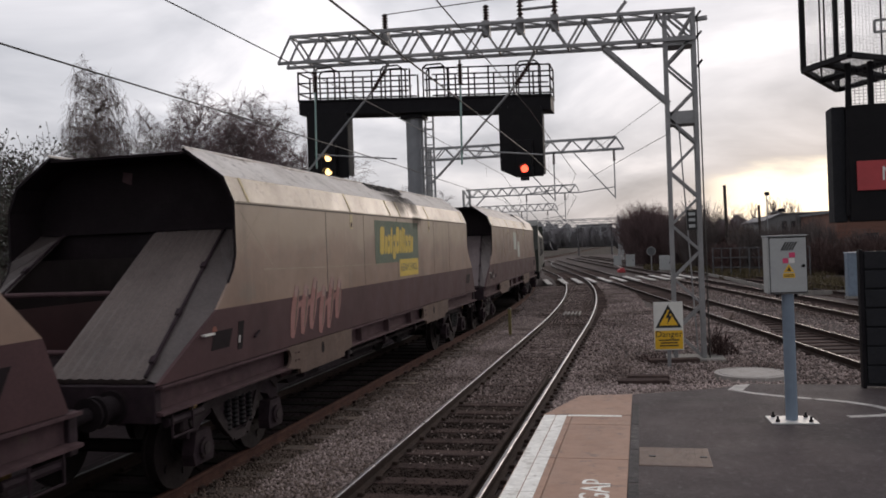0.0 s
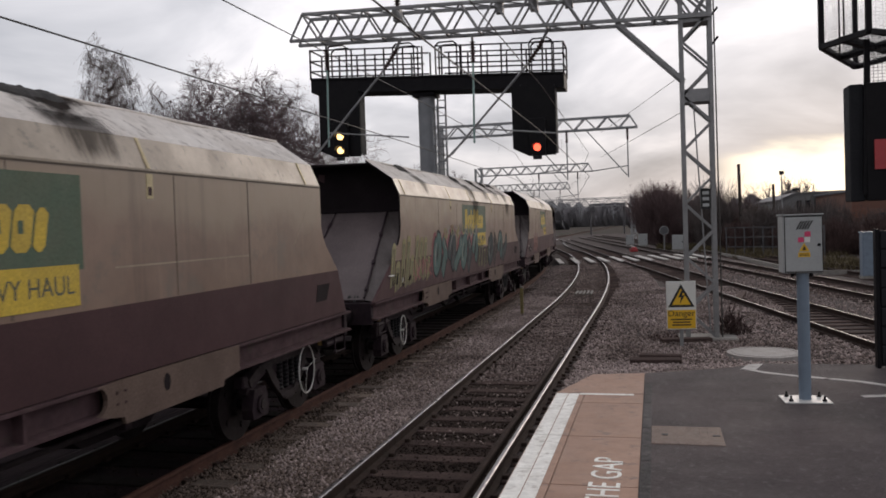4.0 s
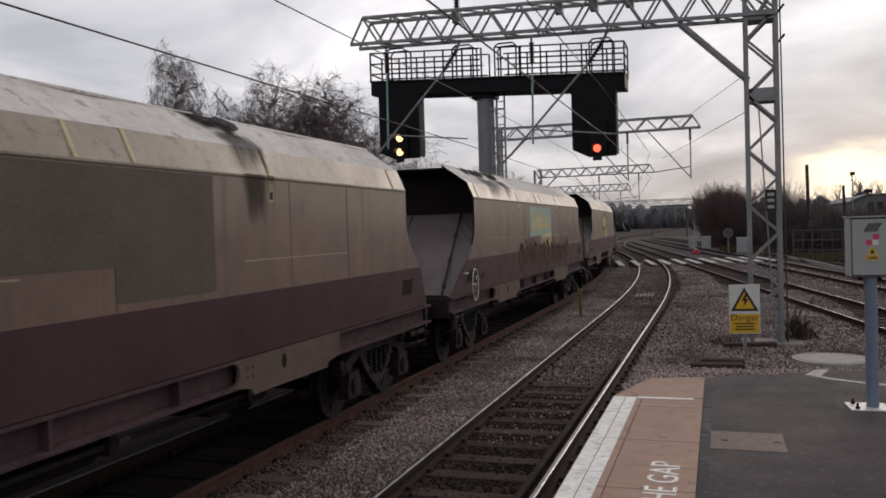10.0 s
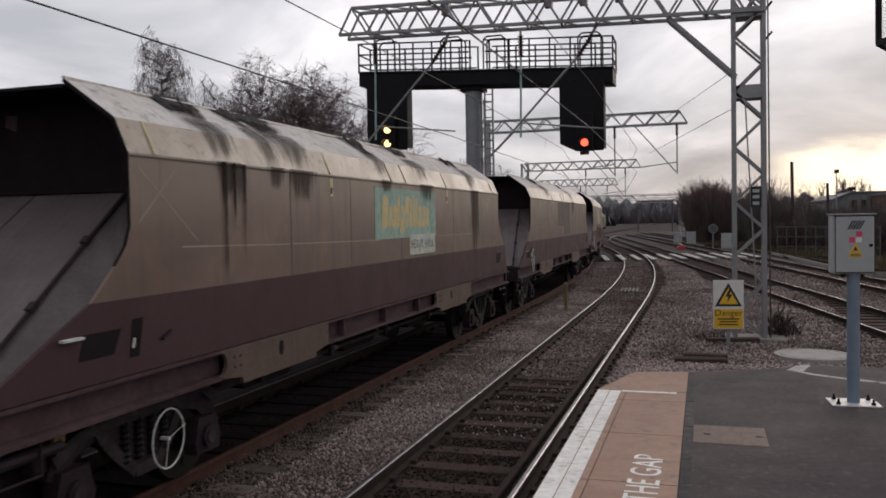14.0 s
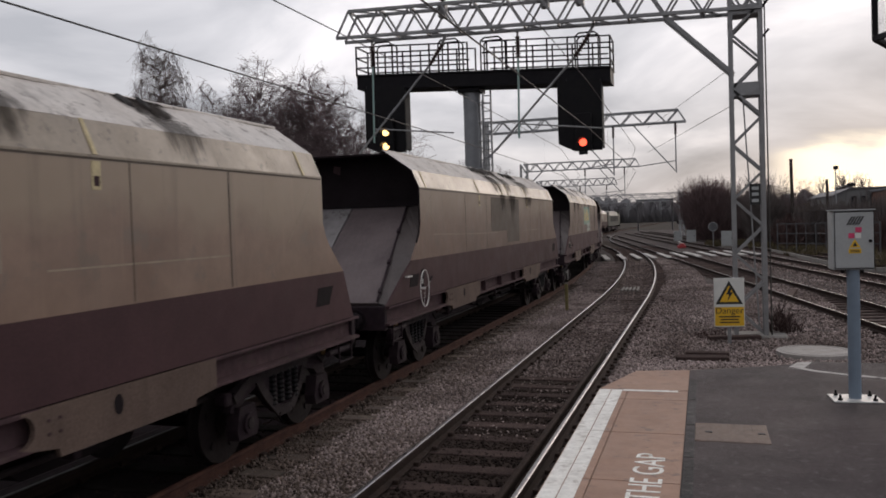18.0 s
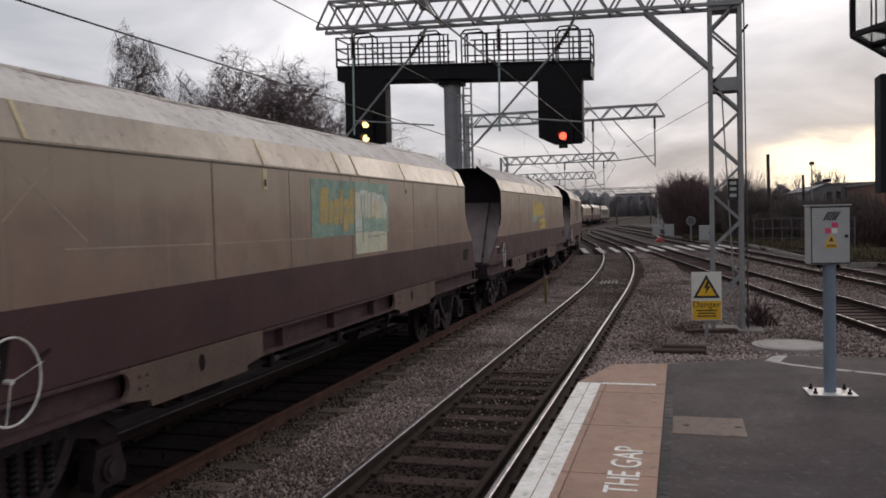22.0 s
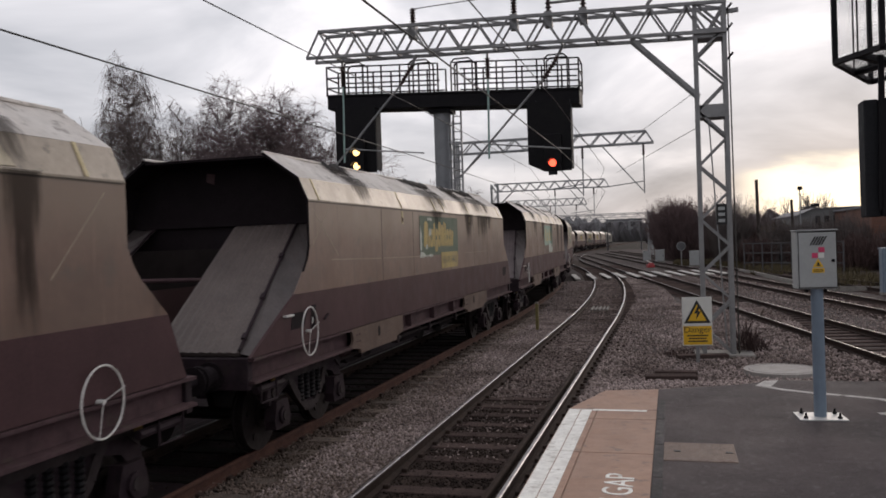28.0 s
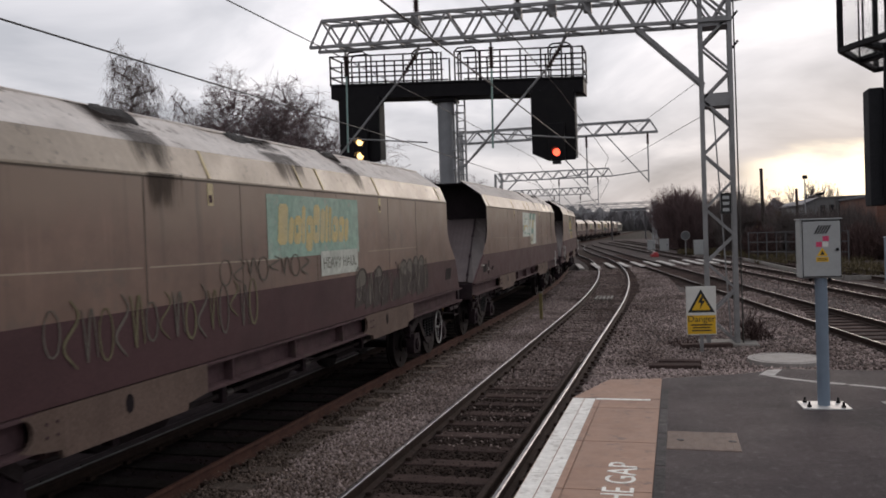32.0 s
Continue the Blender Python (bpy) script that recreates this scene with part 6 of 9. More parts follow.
def handwheel(root, y, z, r=0.31):
    x = HW + 0.06 if z > 1 else 1.335
    bm = bmesh.new()
    ring(bm, (x, y, z), (1, 0.1, 0), r, 0.009, 40, 6)
    for a in (0.3, 4.5):
        bar(bm, (x, y, z), (x, y + r * math.cos(a), z + r * math.sin(a)), 0.0055)
    tube(bm, (x - 0.08, y, z), (x + 0.01, y, z), 0.02, 8)
    return part("handwheel", bm, "white_wheel", root, "white painted brake handwheel")


def panel(bm, y0, z0, y1, z1, x):
    slab(bm, [(y0, z0), (y1, z0), (y1, z1), (y0, z1)], x, x + 0.002, "yz")


def logo(root, back, front, second, flake=0, dy=0.14, words=True):
    """A coloured panel with plain blocks for the lettering, and the small box below it."""
    p = part("logo_panel", bmesh_panel(-1.45 + dy, 2.34, 1.40 + dy, 3.11, HW + 0.002), back, root)
    y = -1.20 + dy
    # width, foot, head of plain rounded blocks standing for the bold print
    blocks = [(0.25, 2.50, 3.00), (0.13, 2.50, 2.84), (0.20, 2.50, 2.86), (0.10, 2.50, 2.99), (0.20, 2.40, 2.86), (0.20, 2.50, 3.01), (0.14, 2.50, 2.96), (0.09, 2.50, 3.01),
              (0.09, 2.50, 2.99), (0.20, 2.50, 2.86), (0.20, 2.50, 2.86), (0.13, 2.50, 2.84)]
    for i, (w_, z0, z1) in enumerate(blocks):
        if not (flake and (i * 7 + flake) % 4 == 0):
            bm = bmesh.new()
            c, k = min(0.05, w_ * 0.35), 0.05
            slab(bm, [(y, z0 + c), (y + c, z0), (y + w_ - c, z0), (y + w_, z0 + c), (y + w_ + k, z1 - c), (y + w_ + k - c, z1), (y + k + c, z1), (y + k, z1 - c)], HW + 0.0045, HW + 0.0065, "yz")
            blk = part("logo_block", bm, front, p)
            if i in (2, 4, 5, 9, 10):
                zm = 2.64
                part("block_gap", bmesh_panel(y + w_ * 0.38, zm, y + w_ * 0.66, zm + 0.10, HW + 0.0070), back, blk)
        y += w_ + 0.022
    q = part("logo_box", bmesh_panel(0.02 + dy, 2.05, 1.34 + dy, 2.385, HW + 0.004), second, root)
    if words:
        text_mesh("lettering", "HEAVY HAUL", 0.215, "logo_ink", q, Matrix.Translation((HW + 0.0062, 0.68 + dy, 2.215)) @ Matrix.Rotation(radians(90), 4, "Z") @ Matrix.Rotation(radians(90), 4, "X"), 0.93, 0.001)


def bmesh_panel(y0, z0, y1, z1, x):
    bm = bmesh.new()
    panel(bm, y0, z0, y1, z1, x)
    return bm


def torn(root, name, pts, lift, mat, seed=1, amp=0.012, label=""):
    """A thin sheet or paint layer on the wagon's side with a ragged edge through points (y, z)."""
    rnd = random.Random(seed)
    poly = []
    for (ya, za), (yb, zb) in zip(pts, pts[1:] + pts[:1]):
        n = max(1, int(math.hypot(yb - ya, zb - za) / 0.07))
        for k in range(n):
            u = k / n
            j = amp if k else amp * 0.3
            poly.append((ya + (yb - ya) * u + rnd.uniform(-j, j), za + (zb - za) * u + rnd.uniform(-j, j)))
    bm = bmesh.new()
    slab(bm, poly, HW + lift, HW + lift + 0.0018, "yz")
    return part(name, bm, mat, root, label)


def side_runs(root, runs):
    """Narrow black runs down the side: place, half width, upper and lower end."""
    for y, w_, z1, z0 in runs:
        bm = bmesh.new()
        vs = [bm.verts.new((HW + 0.0128, y + d, z)) for d, z in ((-w_, z1), (-w_, z0), (w_, z0), (w_, z1))]
        bm.faces.new(vs)
        part("run_stain", bm, "streak_stain", root, "dark stain run down from the top")


def shoulder_plate(root, y0, y1, mat, label):
    """A newer plate let into the sloping shoulder."""
    nrm = Vector((MID[1] - SHOULDER, 0, HW - MID[0])).normalized()
    a, b = Vector((HW, 0, SHOULDER)), Vector((MID[0], 0, MID[1]))
    bm = bmesh.new()
    quad = [(a.lerp(b, u), y) for u, y in ((0.10, y0 + 0.16), (0.12, y1), (0.93, y1 - 0.12), (0.93, y0))]
    low_, top_ = [[bm.verts.new(p + nrm * k + Vector((0, y, 0))) for p, y in quad] for k in (-0.002, 0.007)]
    fs = [bm.faces.new(top_)] + [bm.faces.new((low_[k], low_[(k + 1) % 4], top_[(k + 1) % 4], top_[k])) for k in range(4)]
    bmesh.ops.recalc_face_normals(bm, faces=fs)
    part("repair_plate", bm, mat, root, label)


def chute_clots(root, line, seed, spread=0.05, size=(0.02, 0.07), count=24):
    """Black clots of wet coal stuck to the chute along a line of (x, u), u from foot to head."""
    rnd = random.Random(seed)
    nrm = Vector((0, -1.53, 2.13)).normalized()
    for _ in range(count):
        k = rnd.random() * (len(line) - 1)
        i = int(k)
        (xa, ua), (xb, ub) = line[i], line[i + 1]
        x, u = xa + (xb - xa) * (k - i) + rnd.gauss(0, spread), ua + (ub - ua) * (k - i)
        c = Vector((x, -(7.98 - 2.13 * u), 1.40 + 1.53 * u))
        r, long = rnd.uniform(*size), rnd.uniform(1.0, 2.8)
        ex, es = Vector((1, 0, 0)), Vector((0, 2.13, 1.53)).normalized()
        bm = bmesh.new()
        rim = []
        for a in range(9):
            q = r * rnd.uniform(0.55, 1.2)
            rim.append(bm.verts.new(c + ex * q * math.cos(a * 0.698) + es * q * long * math.sin(a * 0.698) - nrm * 0.01))
        tip = bm.verts.new(c + nrm * rnd.uniform(0.012, 0.03))
        for a in range(9):
            bm.faces.new((rim[a], rim[(a + 1) % 9], tip))
        part("coal_clot", bm, "coal", root)


def ribbon(points, width, x, even=False):
    """A flat brush stroke on the wagon's side through points (y, z)."""
    bm = bmesh.new()
    vs = []
    for i, p in enumerate(points):
        a, b = Vector(points[max(0, i - 1)]), Vector(points[min(len(points) - 1, i + 1)])
        d = (b - a).normalized() if (b - a).length else Vector((1, 0))
        n = Vector((-d.y, d.x)) * width * (min(1.0, 0.62 + 0.5 * min(i, len(points) - 1 - i)) if even else 0.35 + 0.65 * math.sin(math.pi * (i + 0.5) / len(points)))
        vs.append((bm.verts.new((x, p[0] + n.x, p[1] + n.y)), bm.verts.new((x, p[0] - n.x, p[1] - n.y))))
    for a, b in zip(vs, vs[1:]):
        bm.faces.new((a[0], a[1], b[1], b[0]))
    r = bmesh.ops.extrude_face_region(bm, geom=bm.faces[:])
    bmesh.ops.translate(bm, vec=(-0.003, 0, 0), verts=[v for v in r["geom"] if isinstance(v, bmesh.types.BMVert)])
    bmesh.ops.recalc_face_normals(bm, faces=bm.faces[:])
    return bm


def graffiti(root, y0, y1, z0, z1, colours, seed, width=0.05, count=8, label="loose sprayed scrawl"):
    """Unreadable sprayed strokes: loops and slashes within a strip of the side."""
    rnd = random.Random(seed)
    step = (y1 - y0) / count
    for i in range(count):
        cy = y0 + (i + 0.5) * step
        h = (z1 - z0) * rnd.uniform(0.6, 1.0)
        base = z0 + (z1 - z0 - h) * rnd.random()
        kind = i % 3
        pts = []
        for k in range(15):
            u = k / 14
            if kind == 0:
                a = u * 2 * math.pi * 1.2 + rnd.random() * 0.1 + 1
                pts.append((cy + 0.42 * step * math.cos(a), base + h * (0.5 + 0.5 * math.sin(a))))
            elif kind == 1:
                pts.append((cy + step * 0.42 * math.sin(u * 7), base + h * (1 - u)))
            else:
                pts.append((cy + step * (u - 0.5) * 0.9, base + h * abs(math.cos(u * 4.6))))
        part("spray_stroke", ribbon(pts, width * rnd.uniform(0.7, 1.4), HW + 0.0075 + 0.0008 * (i % 3)), colours[i % len(colours)], root, label if i == 0 else "")


def spills(root, spots, seed):
    """Dark spilled load that has run down from the top over the sloping panels."""
    rnd = random.Random(seed)
    for y, w_, low in spots:
        w_ *= 0.80
        rim, bend = Vector((TOPX + 0.010, 0, PEAK + 0.012)), Vector((MID[0] + 0.012, 0, MID[1] + 0.009))
        top = [rim, rim.lerp(bend, rnd.uniform(0.55, 0.97))]
        shoulder = [rim.lerp(bend, 0.6) + Vector((0.001, 0, 0.002)), bend + Vector((0.001, 0, 0.002)), Vector((HW + 0.0125, 0, SHOULDER + 0.004))]
        side = [Vector((HW + 0.0118, 0, SHOULDER + 0.02)), Vector((HW + 0.0112, 0, SHOULDER - low * 1.25))]
        drift = rnd.uniform(0.05, 0.30)
        for _ in range(3):
            c, l_, h_ = y + rnd.uniform(-0.8, 0.8) * w_, rnd.uniform(0.10, 0.42) * (0.5 + w_), rnd.uniform(0.015, 0.045)
            n_ = 9
            bm = bmesh.new()
            rings = []
            for k in range(n_):
                u = k / (n_ - 1)
                q = h_ * (math.sin(math.pi * u) ** 0.6 + 0.05) * rnd.uniform(0.65, 1.1)
                yy = c + (u - 0.5) * l_
                rings.append([bm.verts.new((TOPX + dx, yy, PEAK + dz)) for dx, dz in ((-0.10, -0.03), (-0.05, q * 0.8), (0.01, q), (0.06 + q * 0.5, q * 0.25 - 0.02), (0.16 + q * 1.5, -0.13 - q * 0.9))])
            for p, q_ in zip(rings, rings[1:]):
                for k in range(4):
                    bm.faces.new((p[k], p[k + 1], q_[k + 1], q_[k]))
            bmesh.ops.recalc_face_normals(bm, faces=bm.faces[:])
            part("spilled_lump", bm, "coal", root)
        for chain, mat, wide in ((top, "run_stain", 1.0), (shoulder, "faint_stain", 0.9), (side, "faint_stain", 0.75)):
            if chain is side and not low:
                continue
            bm = bmesh.new()
            rows_ = [[bm.verts.new(c + Vector((0, y + s_ * w_ * wide + drift * (PEAK - c.z) * 0.5, 0))) for s_ in (-1, 1)] for c in chain]
            for p, q in zip(rows_, rows_[1:]):
                bm.faces.new((p[0], q[0], q[1], p[1]))
            part("run_stain", bm, mat, root, "dark stain run down from the top")


def bubble_tag(root, y0, y1, z0, z1, fill, seed, halo="tag_rose", step_wide=0.58, stroke=0.122):
    """Fat leaning sprayed loops and slashes, filled, with black outlines, pale highlights and a coloured glow behind; not letters."""
    rnd = random.Random(seed)
    n = max(3, int((y1 - y0) / step_wide))
    step = (y1 - y0) / n
    for i in range(n):
        cy = y0 + (i + 0.5) * step
        h = (z1 - z0) * rnd.uniform(0.84, 1.0)
        cz = z0 + h / 2 + (z1 - z0 - h) * rnd.random()
        lean, kind = rnd.uniform(0.34, 0.46), (0, 2, 1, 3)[i % 4]
        pts = []
        for k in range(25):
            u = k / 24
            if kind == 0:
                a = 2 * math.pi * u + 1.9
                yy, zz = 0.30 * step * math.cos(a), 0.36 * h * math.sin(a) * (1 + 0.12 * math.sin(2 * a))
            elif kind == 1:
                a = math.pi * 1.45 * u - 0.3
                yy, zz = -0.34 * step * math.cos(a), 0.38 * h * math.sin(a) * (1 if a < math.pi else 0.9)
            elif kind == 2:
                yy, zz = 0.34 * step * (1 - 2 * abs(2 * u - 1)) * (1 if u < 0.5 else 0.4) - 0.1 * step, 0.40 * h * (1 - 2 * u)
            else:
                yy, zz = 0.36 * step * math.sin(u * 4.4 + 0.4), 0.40 * h * (1 - 2 * u)
            pts.append((cy + yy + lean * zz, min(z1 - stroke, max(z0 + stroke, cz + zz))))
        lift = 0.0004 * (i % 2)
        if halo:
            part("spray_stroke", ribbon([(p[0] - 0.02, p[1] + 0.05) for p in pts[:16]], stroke * 1.95, HW + 0.0046 + lift, True), halo, root)
        part("spray_stroke", ribbon(pts, stroke * 1.52, HW + 0.0060 + lift, True), "tag_black", root)
        part("spray_stroke", ribbon(pts, stroke, HW + 0.0074 + lift, True), fill[i % len(fill)], root)
        part("spray_stroke", ribbon([(p[0] + 0.035, p[1] + 0.045) for p in pts[2:10]], 0.020, HW + 0.0088 + lift), "tag_white", root)
        part("spray_stroke", ribbon([(p[0] - 0.03, p[1] - 0.03) for p in pts[12:22]], 0.012, HW + 0.0088 + lift), "tag_dim", root)


def column_tag(root, y0, y1, z0, z1, n, fill, line, top, seed, lean=0.30, fat=0.30):
    """A row of leaning round-topped sprayed columns, outlined, with paler tops; not letters."""
    rnd = random.Random(seed)
    step = (y1 - y0) / n
    for i in range(n):
        c, w_ = y0 + (i + 0.5) * step, step * fat * rnd.uniform(0.8, 1.2)
        hi = z1 - (z1 - z0) * rnd.choice((0.0, 0.05, 0.12, 0.38, 0.45))
        lo = z0 + (z1 - z0) * rnd.uniform(0.0, 0.12)
        outline = [(-w_, lo), (-w_ * 0.9, (lo + hi) / 2)] + [(-w_ * math.cos(math.pi * k / 8), hi - w_ + w_ * math.sin(math.pi * k / 8)) for k in range(9)] + [(w_ * 0.9, (lo + hi) / 2 + 0.05), (w_, lo + 0.05)]
        loop = [(c + dy_ + lean * (z - z0), z) for dy_, z in outline]
        lift = 0.0004 * (i % 2)
        bm = bmesh.new()
        slab(bm, loop, HW + 0.003, HW + 0.0050 + lift, "yz")
        part("spray_stroke", bm, fill, root)
        if hi - lo > 0.5:
            bm = bmesh.new()
            slab(bm, [p for p in loop if p[1] > hi - w_ * 1.6], HW + 0.003, HW + 0.0062 + lift, "yz")
            part("spray_stroke", bm, top, root)
        fine = [loop[0]]
        for p, q in zip(loop, loop[1:]):
            fine += [(p[0] + (q[0] - p[0]) * k / 3, p[1] + (q[1] - p[1]) * k / 3) for k in (1, 2, 3)]
        part("spray_stroke", ribbon(fine, 0.017, HW + 0.0076 + lift, True), line, root)
        part("spray_stroke", ribbon([(c + lean * (z - z0) + w_ * 0.5 * math.sin(9 * z), z) for z in (lo + 0.1 + (hi - lo - 0.25) * k / 9 for k in range(10))], 0.012, HW + 0.0084), line, root)


def drip_tag(root, y0, y1, z0, z1, seed):
    """Broad leaning sprayed bars with pale tops and thin runs below."""
    rnd = random.Random(seed)
    n = 6
    for i in range(n):
        y = y0 + (i + 0.5) * (y1 - y0) / n
        lo, hi = z0 + rnd.uniform(0, 0.15), z1 - rnd.uniform(0, 0.18)
        lean = 0.32 * (hi - lo)
        pts = [(y - lean * (0.5 - k / 9), lo + (hi - lo) * k / 9) for k in range(10)]
        part("spray_stroke", ribbon(pts, 0.115, HW + 0.0060 + 0.0006 * (i % 2)), "tag_pink", root, "pink sprayed bar with a pale top" if i == 0 else "")
        part("spray_stroke", ribbon(pts[7:], 0.085, HW + 0.0075 + 0.0006 * (i % 2)), "tag_pale_pink", root)
        part("spray_stroke", ribbon([(p[0] + 0.06, p[1] + 0.02) for p in pts[1:9]], 0.018, HW + 0.0088), "tag_dim" if i % 2 else "patch_brown", root)
        if i < n - 1:
            part("spray_stroke", ribbon([(pts[5 + k][0] + k * 0.08, pts[5][1] + 0.03 * k) for k in range(4)], 0.04, HW + 0.0068), "tag_pink", root)


WAGONS = []
proto_shut, proto_open = make_wagon(False), make_wagon(True)


def wagon(kind):
    if kind == "open":
        w = proto_open if not any(x is proto_open for x in WAGONS) else copy_thing(proto_open, Matrix())
    else:
        w = proto_shut if not any(x is proto_shut for x in WAGONS) else copy_thing(proto_shut, Matrix())
    WAGONS.append(w)
    return w


def make_train():
    # number, chute, label, dress
    kinds = ["shut", "open", "shut", "shut", "shut", "shut", "shut", "shut", "shut", "shut", "shut", "open", "shut", "shut", "shut"]
    # plain copies first, then what sets each one apart
    for k in kinds:
        wagon(k)
    W = WAGONS
    # only two wagons keep the hinged strip down the middle of their chutes
    for i, w_ in enumerate(W):
        if i not in (0, 2, 3):
            for o in list(w_.children):
                if o.name.startswith(("seam_strip", "hinge")):
                    bpy.data.objects.remove(o)
    labels = ["weathered beige hopper wagon with a pale logo patch", "beige and brown hopper wagon with pink spray on its side", "hopper wagon with large teal graffiti along its side",
              "beige hopper wagon with a green and yellow logo", "brown-stained hopper wagon with a bleached green logo", "hopper wagon with brown overpainted patches",
              "hopper wagon with a bleached logo and black runs", "hopper wagon with a brown overpainted logo", "clean beige hopper wagon with a bright green logo",
              "hopper wagon with a half-bleached logo panel", "black-streaked hopper wagon with a pale green logo", "hopper wagon with a torn pale logo panel",
              "hopper wagon with flaking white patches", "hopper wagon with mint logo and pale scrawls", "weathered beige and brown hopper wagon"]
    for w_, l_ in zip(W, labels):
        w_["label"] = l_
    part("logo_panel", bmesh_panel(-1.0, 2.4, -0.2, 3.05, HW + 0.003), "logo_pale", W[0])
    part("logo_box", bmesh_panel(0.2, 2.1, 0.8, 2.7, HW + 0.003), "logo_pale", W[0])
    logo(W[1], "logo_green", "logo_yellow", "logo_yellow")
    drip_tag(W[1], -5.0, -3.05, 1.42, 2.24, 3)
    logo(W[2], "logo_green", "logo_yellow", "logo_yellow")
    column_tag(W[2], -7.25, -4.55, 1.42, 2.42, 9, "tag_olive_dim", "tag_lemon", "tag_lemon", 5)
    graffiti(W[2], -5.7, -4.3, 1.55, 1.95, ["tag_rose"], 6, 0.030, 5)
    bubble_tag(W[2], -4.15, 0.35, 1.42, 2.46, ["tag_teal", "tag_teal", "tag_slate"], 8)
    graffiti(W[2], -3.2, 0.4, 2.32, 2.62, ["tag_lemon", "tag_white"], 28, 0.030, 12)
    column_tag(W[2], 0.25, 1.70, 1.42, 2.30, 4, "tag_olive_dim", "tag_black", "tag_lemon", 29)
    bubble_tag(W[2], 1.75, 4.75, 1.45, 2.36, ["tag_slate", "tag_ash", "tag_teal"], 9, None, 0.72, 0.12)
    spills(W[2], [(-4.4, 0.5, 0), (0.1, 0.7, 0.6), (2.0, 0.6, 0)], 4)
    chute_clots(W[2], [(0.09, 0.05), (0.08, 0.40), (0.08, 0.62)], 41, 0.045, (0.018, 0.06), 30)
    chute_clots(W[2], [(-1.1, 0.02), (-0.4, 0.05), (0.6, 0.02), (1.2, 0.03)], 42, 0.05, (0.02, 0.06), 26)
    chute_clots(W[2], [(-0.9, 0.5), (-0.6, 0.2), (-0.35, 0.05)], 43, 0.12, (0.012, 0.04), 20)
    handwheel(W[2], -5.75, 0.605, 0.28)
    logo(W[3], "logo_green", "logo_yellow", "logo_yellow")
    spills(W[3], [(-4.6, 0.35, 0), (1.8, 0.7, 0)], 6)
    handwheel(W[3], 6.35, 0.66, 0.33)
    logo(W[4], "logo_mint", "logo_faded", "logo_faded")
    graffiti(W[4], -2.6, 4.3, 1.50, 2.15, ["tag_rust"], 12, 0.10, 13)
    graffiti(W[4], -2.6, 4.3, 1.55, 2.28, ["tag_gold", "tag_rust"], 13, 0.022, 15)
    handwheel(W[4], -6.65, 1.50)
    for (a, b, c, d) in ((-1.45, 2.37, 0.05, 3.17), (0.05, 2.07, 1.42, 3.17)):
        part("overpaint_patch", bmesh_panel(a, b, c, d, HW + 0.003), "patch_brown", W[5])
    handwheel(W[5], -6.42, 1.47)
    logo(W[6], "logo_mint", "logo_faded", "logo_pale", 0, 0.40)
    spills(W[6], [(-4.9, 0.55, 0.3), (-4.0, 0.4, 0.2), (-3.4, 0.7, 0.3), (-0.6, 0.5, 0.15), (1.2, 0.7, 0.25), (4.4, 0.6, 1.2)], 7)
    side_runs(W[6], [(-4.98, 0.075, 3.22, 1.95), (-4.62, 0.06, 3.22, 2.2), (-4.80, 0.035, 3.22, 2.5)])
    handwheel(W[6], -5.68, 0.605, 0.275)
    for (a, b, c, d) in ((-1.5, 2.37, 0.1, 3.15), (0.1, 2.07, 1.42, 3.15)):
        part("overpaint_patch", bmesh_panel(a, b, c, d, HW + 0.003), "patch_brown", W[7])
    spills(W[7], [(-0.8, 0.6, 0), (0.6, 0.7, 0.4)], 9)
    handwheel(W[7], -6.45, 1.50)
    logo(W[8], "hopper_shoulder", "logo_yellow", "logo_yellow")
    part("logo_panel", bmesh_panel(-1.30, 2.30, -0.55, 2.62, HW + 0.0042), "logo_mint", W[8], "bleached rest of the logo panel")
    handwheel(W[8], -6.4, 1.50)
    spills(W[8], [(1.6, 0.5, 0), (3.8, 0.5, 0)], 10)
    logo(W[9], "logo_teal", "logo_amber", "logo_cream", 0, words=False)
    torn(W[9], "logo_panel", [(0.15, 2.37), (1.56, 2.36), (1.58, 3.10), (0.15, 3.11)], 0.0075, "logo_mint", 91, 0.010, "bleached half of the logo panel")
    torn(W[9], "flaked_patch", [(0.15, 2.38), (0.40, 2.37), (0.42, 2.60), (1.45, 2.56), (1.50, 2.70), (1.34, 2.93), (0.92, 2.96), (0.45, 2.99), (0.15, 2.95)], 0.0100, "logo_sheet", 92, 0.022)
    for i, (ya, yb, z0, z1) in enumerate(((0.20, 0.30, 2.56, 2.96), (0.34, 0.42, 2.56, 2.82), (0.48, 0.56, 2.57, 2.93), (0.62, 0.69, 2.57, 2.96), (0.76, 0.82, 2.57, 2.93), (0.90, 0.98, 2.57, 2.84), (1.02, 1.12, 2.57, 2.84), (1.17, 1.29, 2.57, 2.84), (1.33, 1.42, 2.57, 2.82))):
        torn(W[9], "logo_block", [(ya, z0), (yb, z0), (yb + 0.02, z1), (ya + 0.02, z1)], 0.0125, "logo_faded" if i in (4, 5) else "logo_cream", 100 + i, 0.008)
    for i, (ya, yb, z) in enumerate(((0.75, 1.0, 2.44), (1.05, 1.28, 2.45), (0.62, 0.78, 2.28), (0.86, 1.10, 2.29), (1.14, 1.38, 2.30), (1.2, 1.38, 2.96), (0.83, 0.88, 2.93))):
        torn(W[9], "scratch", [(ya, z), (yb, z + 0.005), (yb, z + 0.022), (ya, z + 0.018)], 0.0150, "logo_teal", 120 + i, 0.008)
    torn(W[9], "scratch", [(0.435, 2.22), (0.455, 2.22), (0.41, 2.92), (0.395, 2.92)], 0.0150, "logo_teal", 130, 0.006)
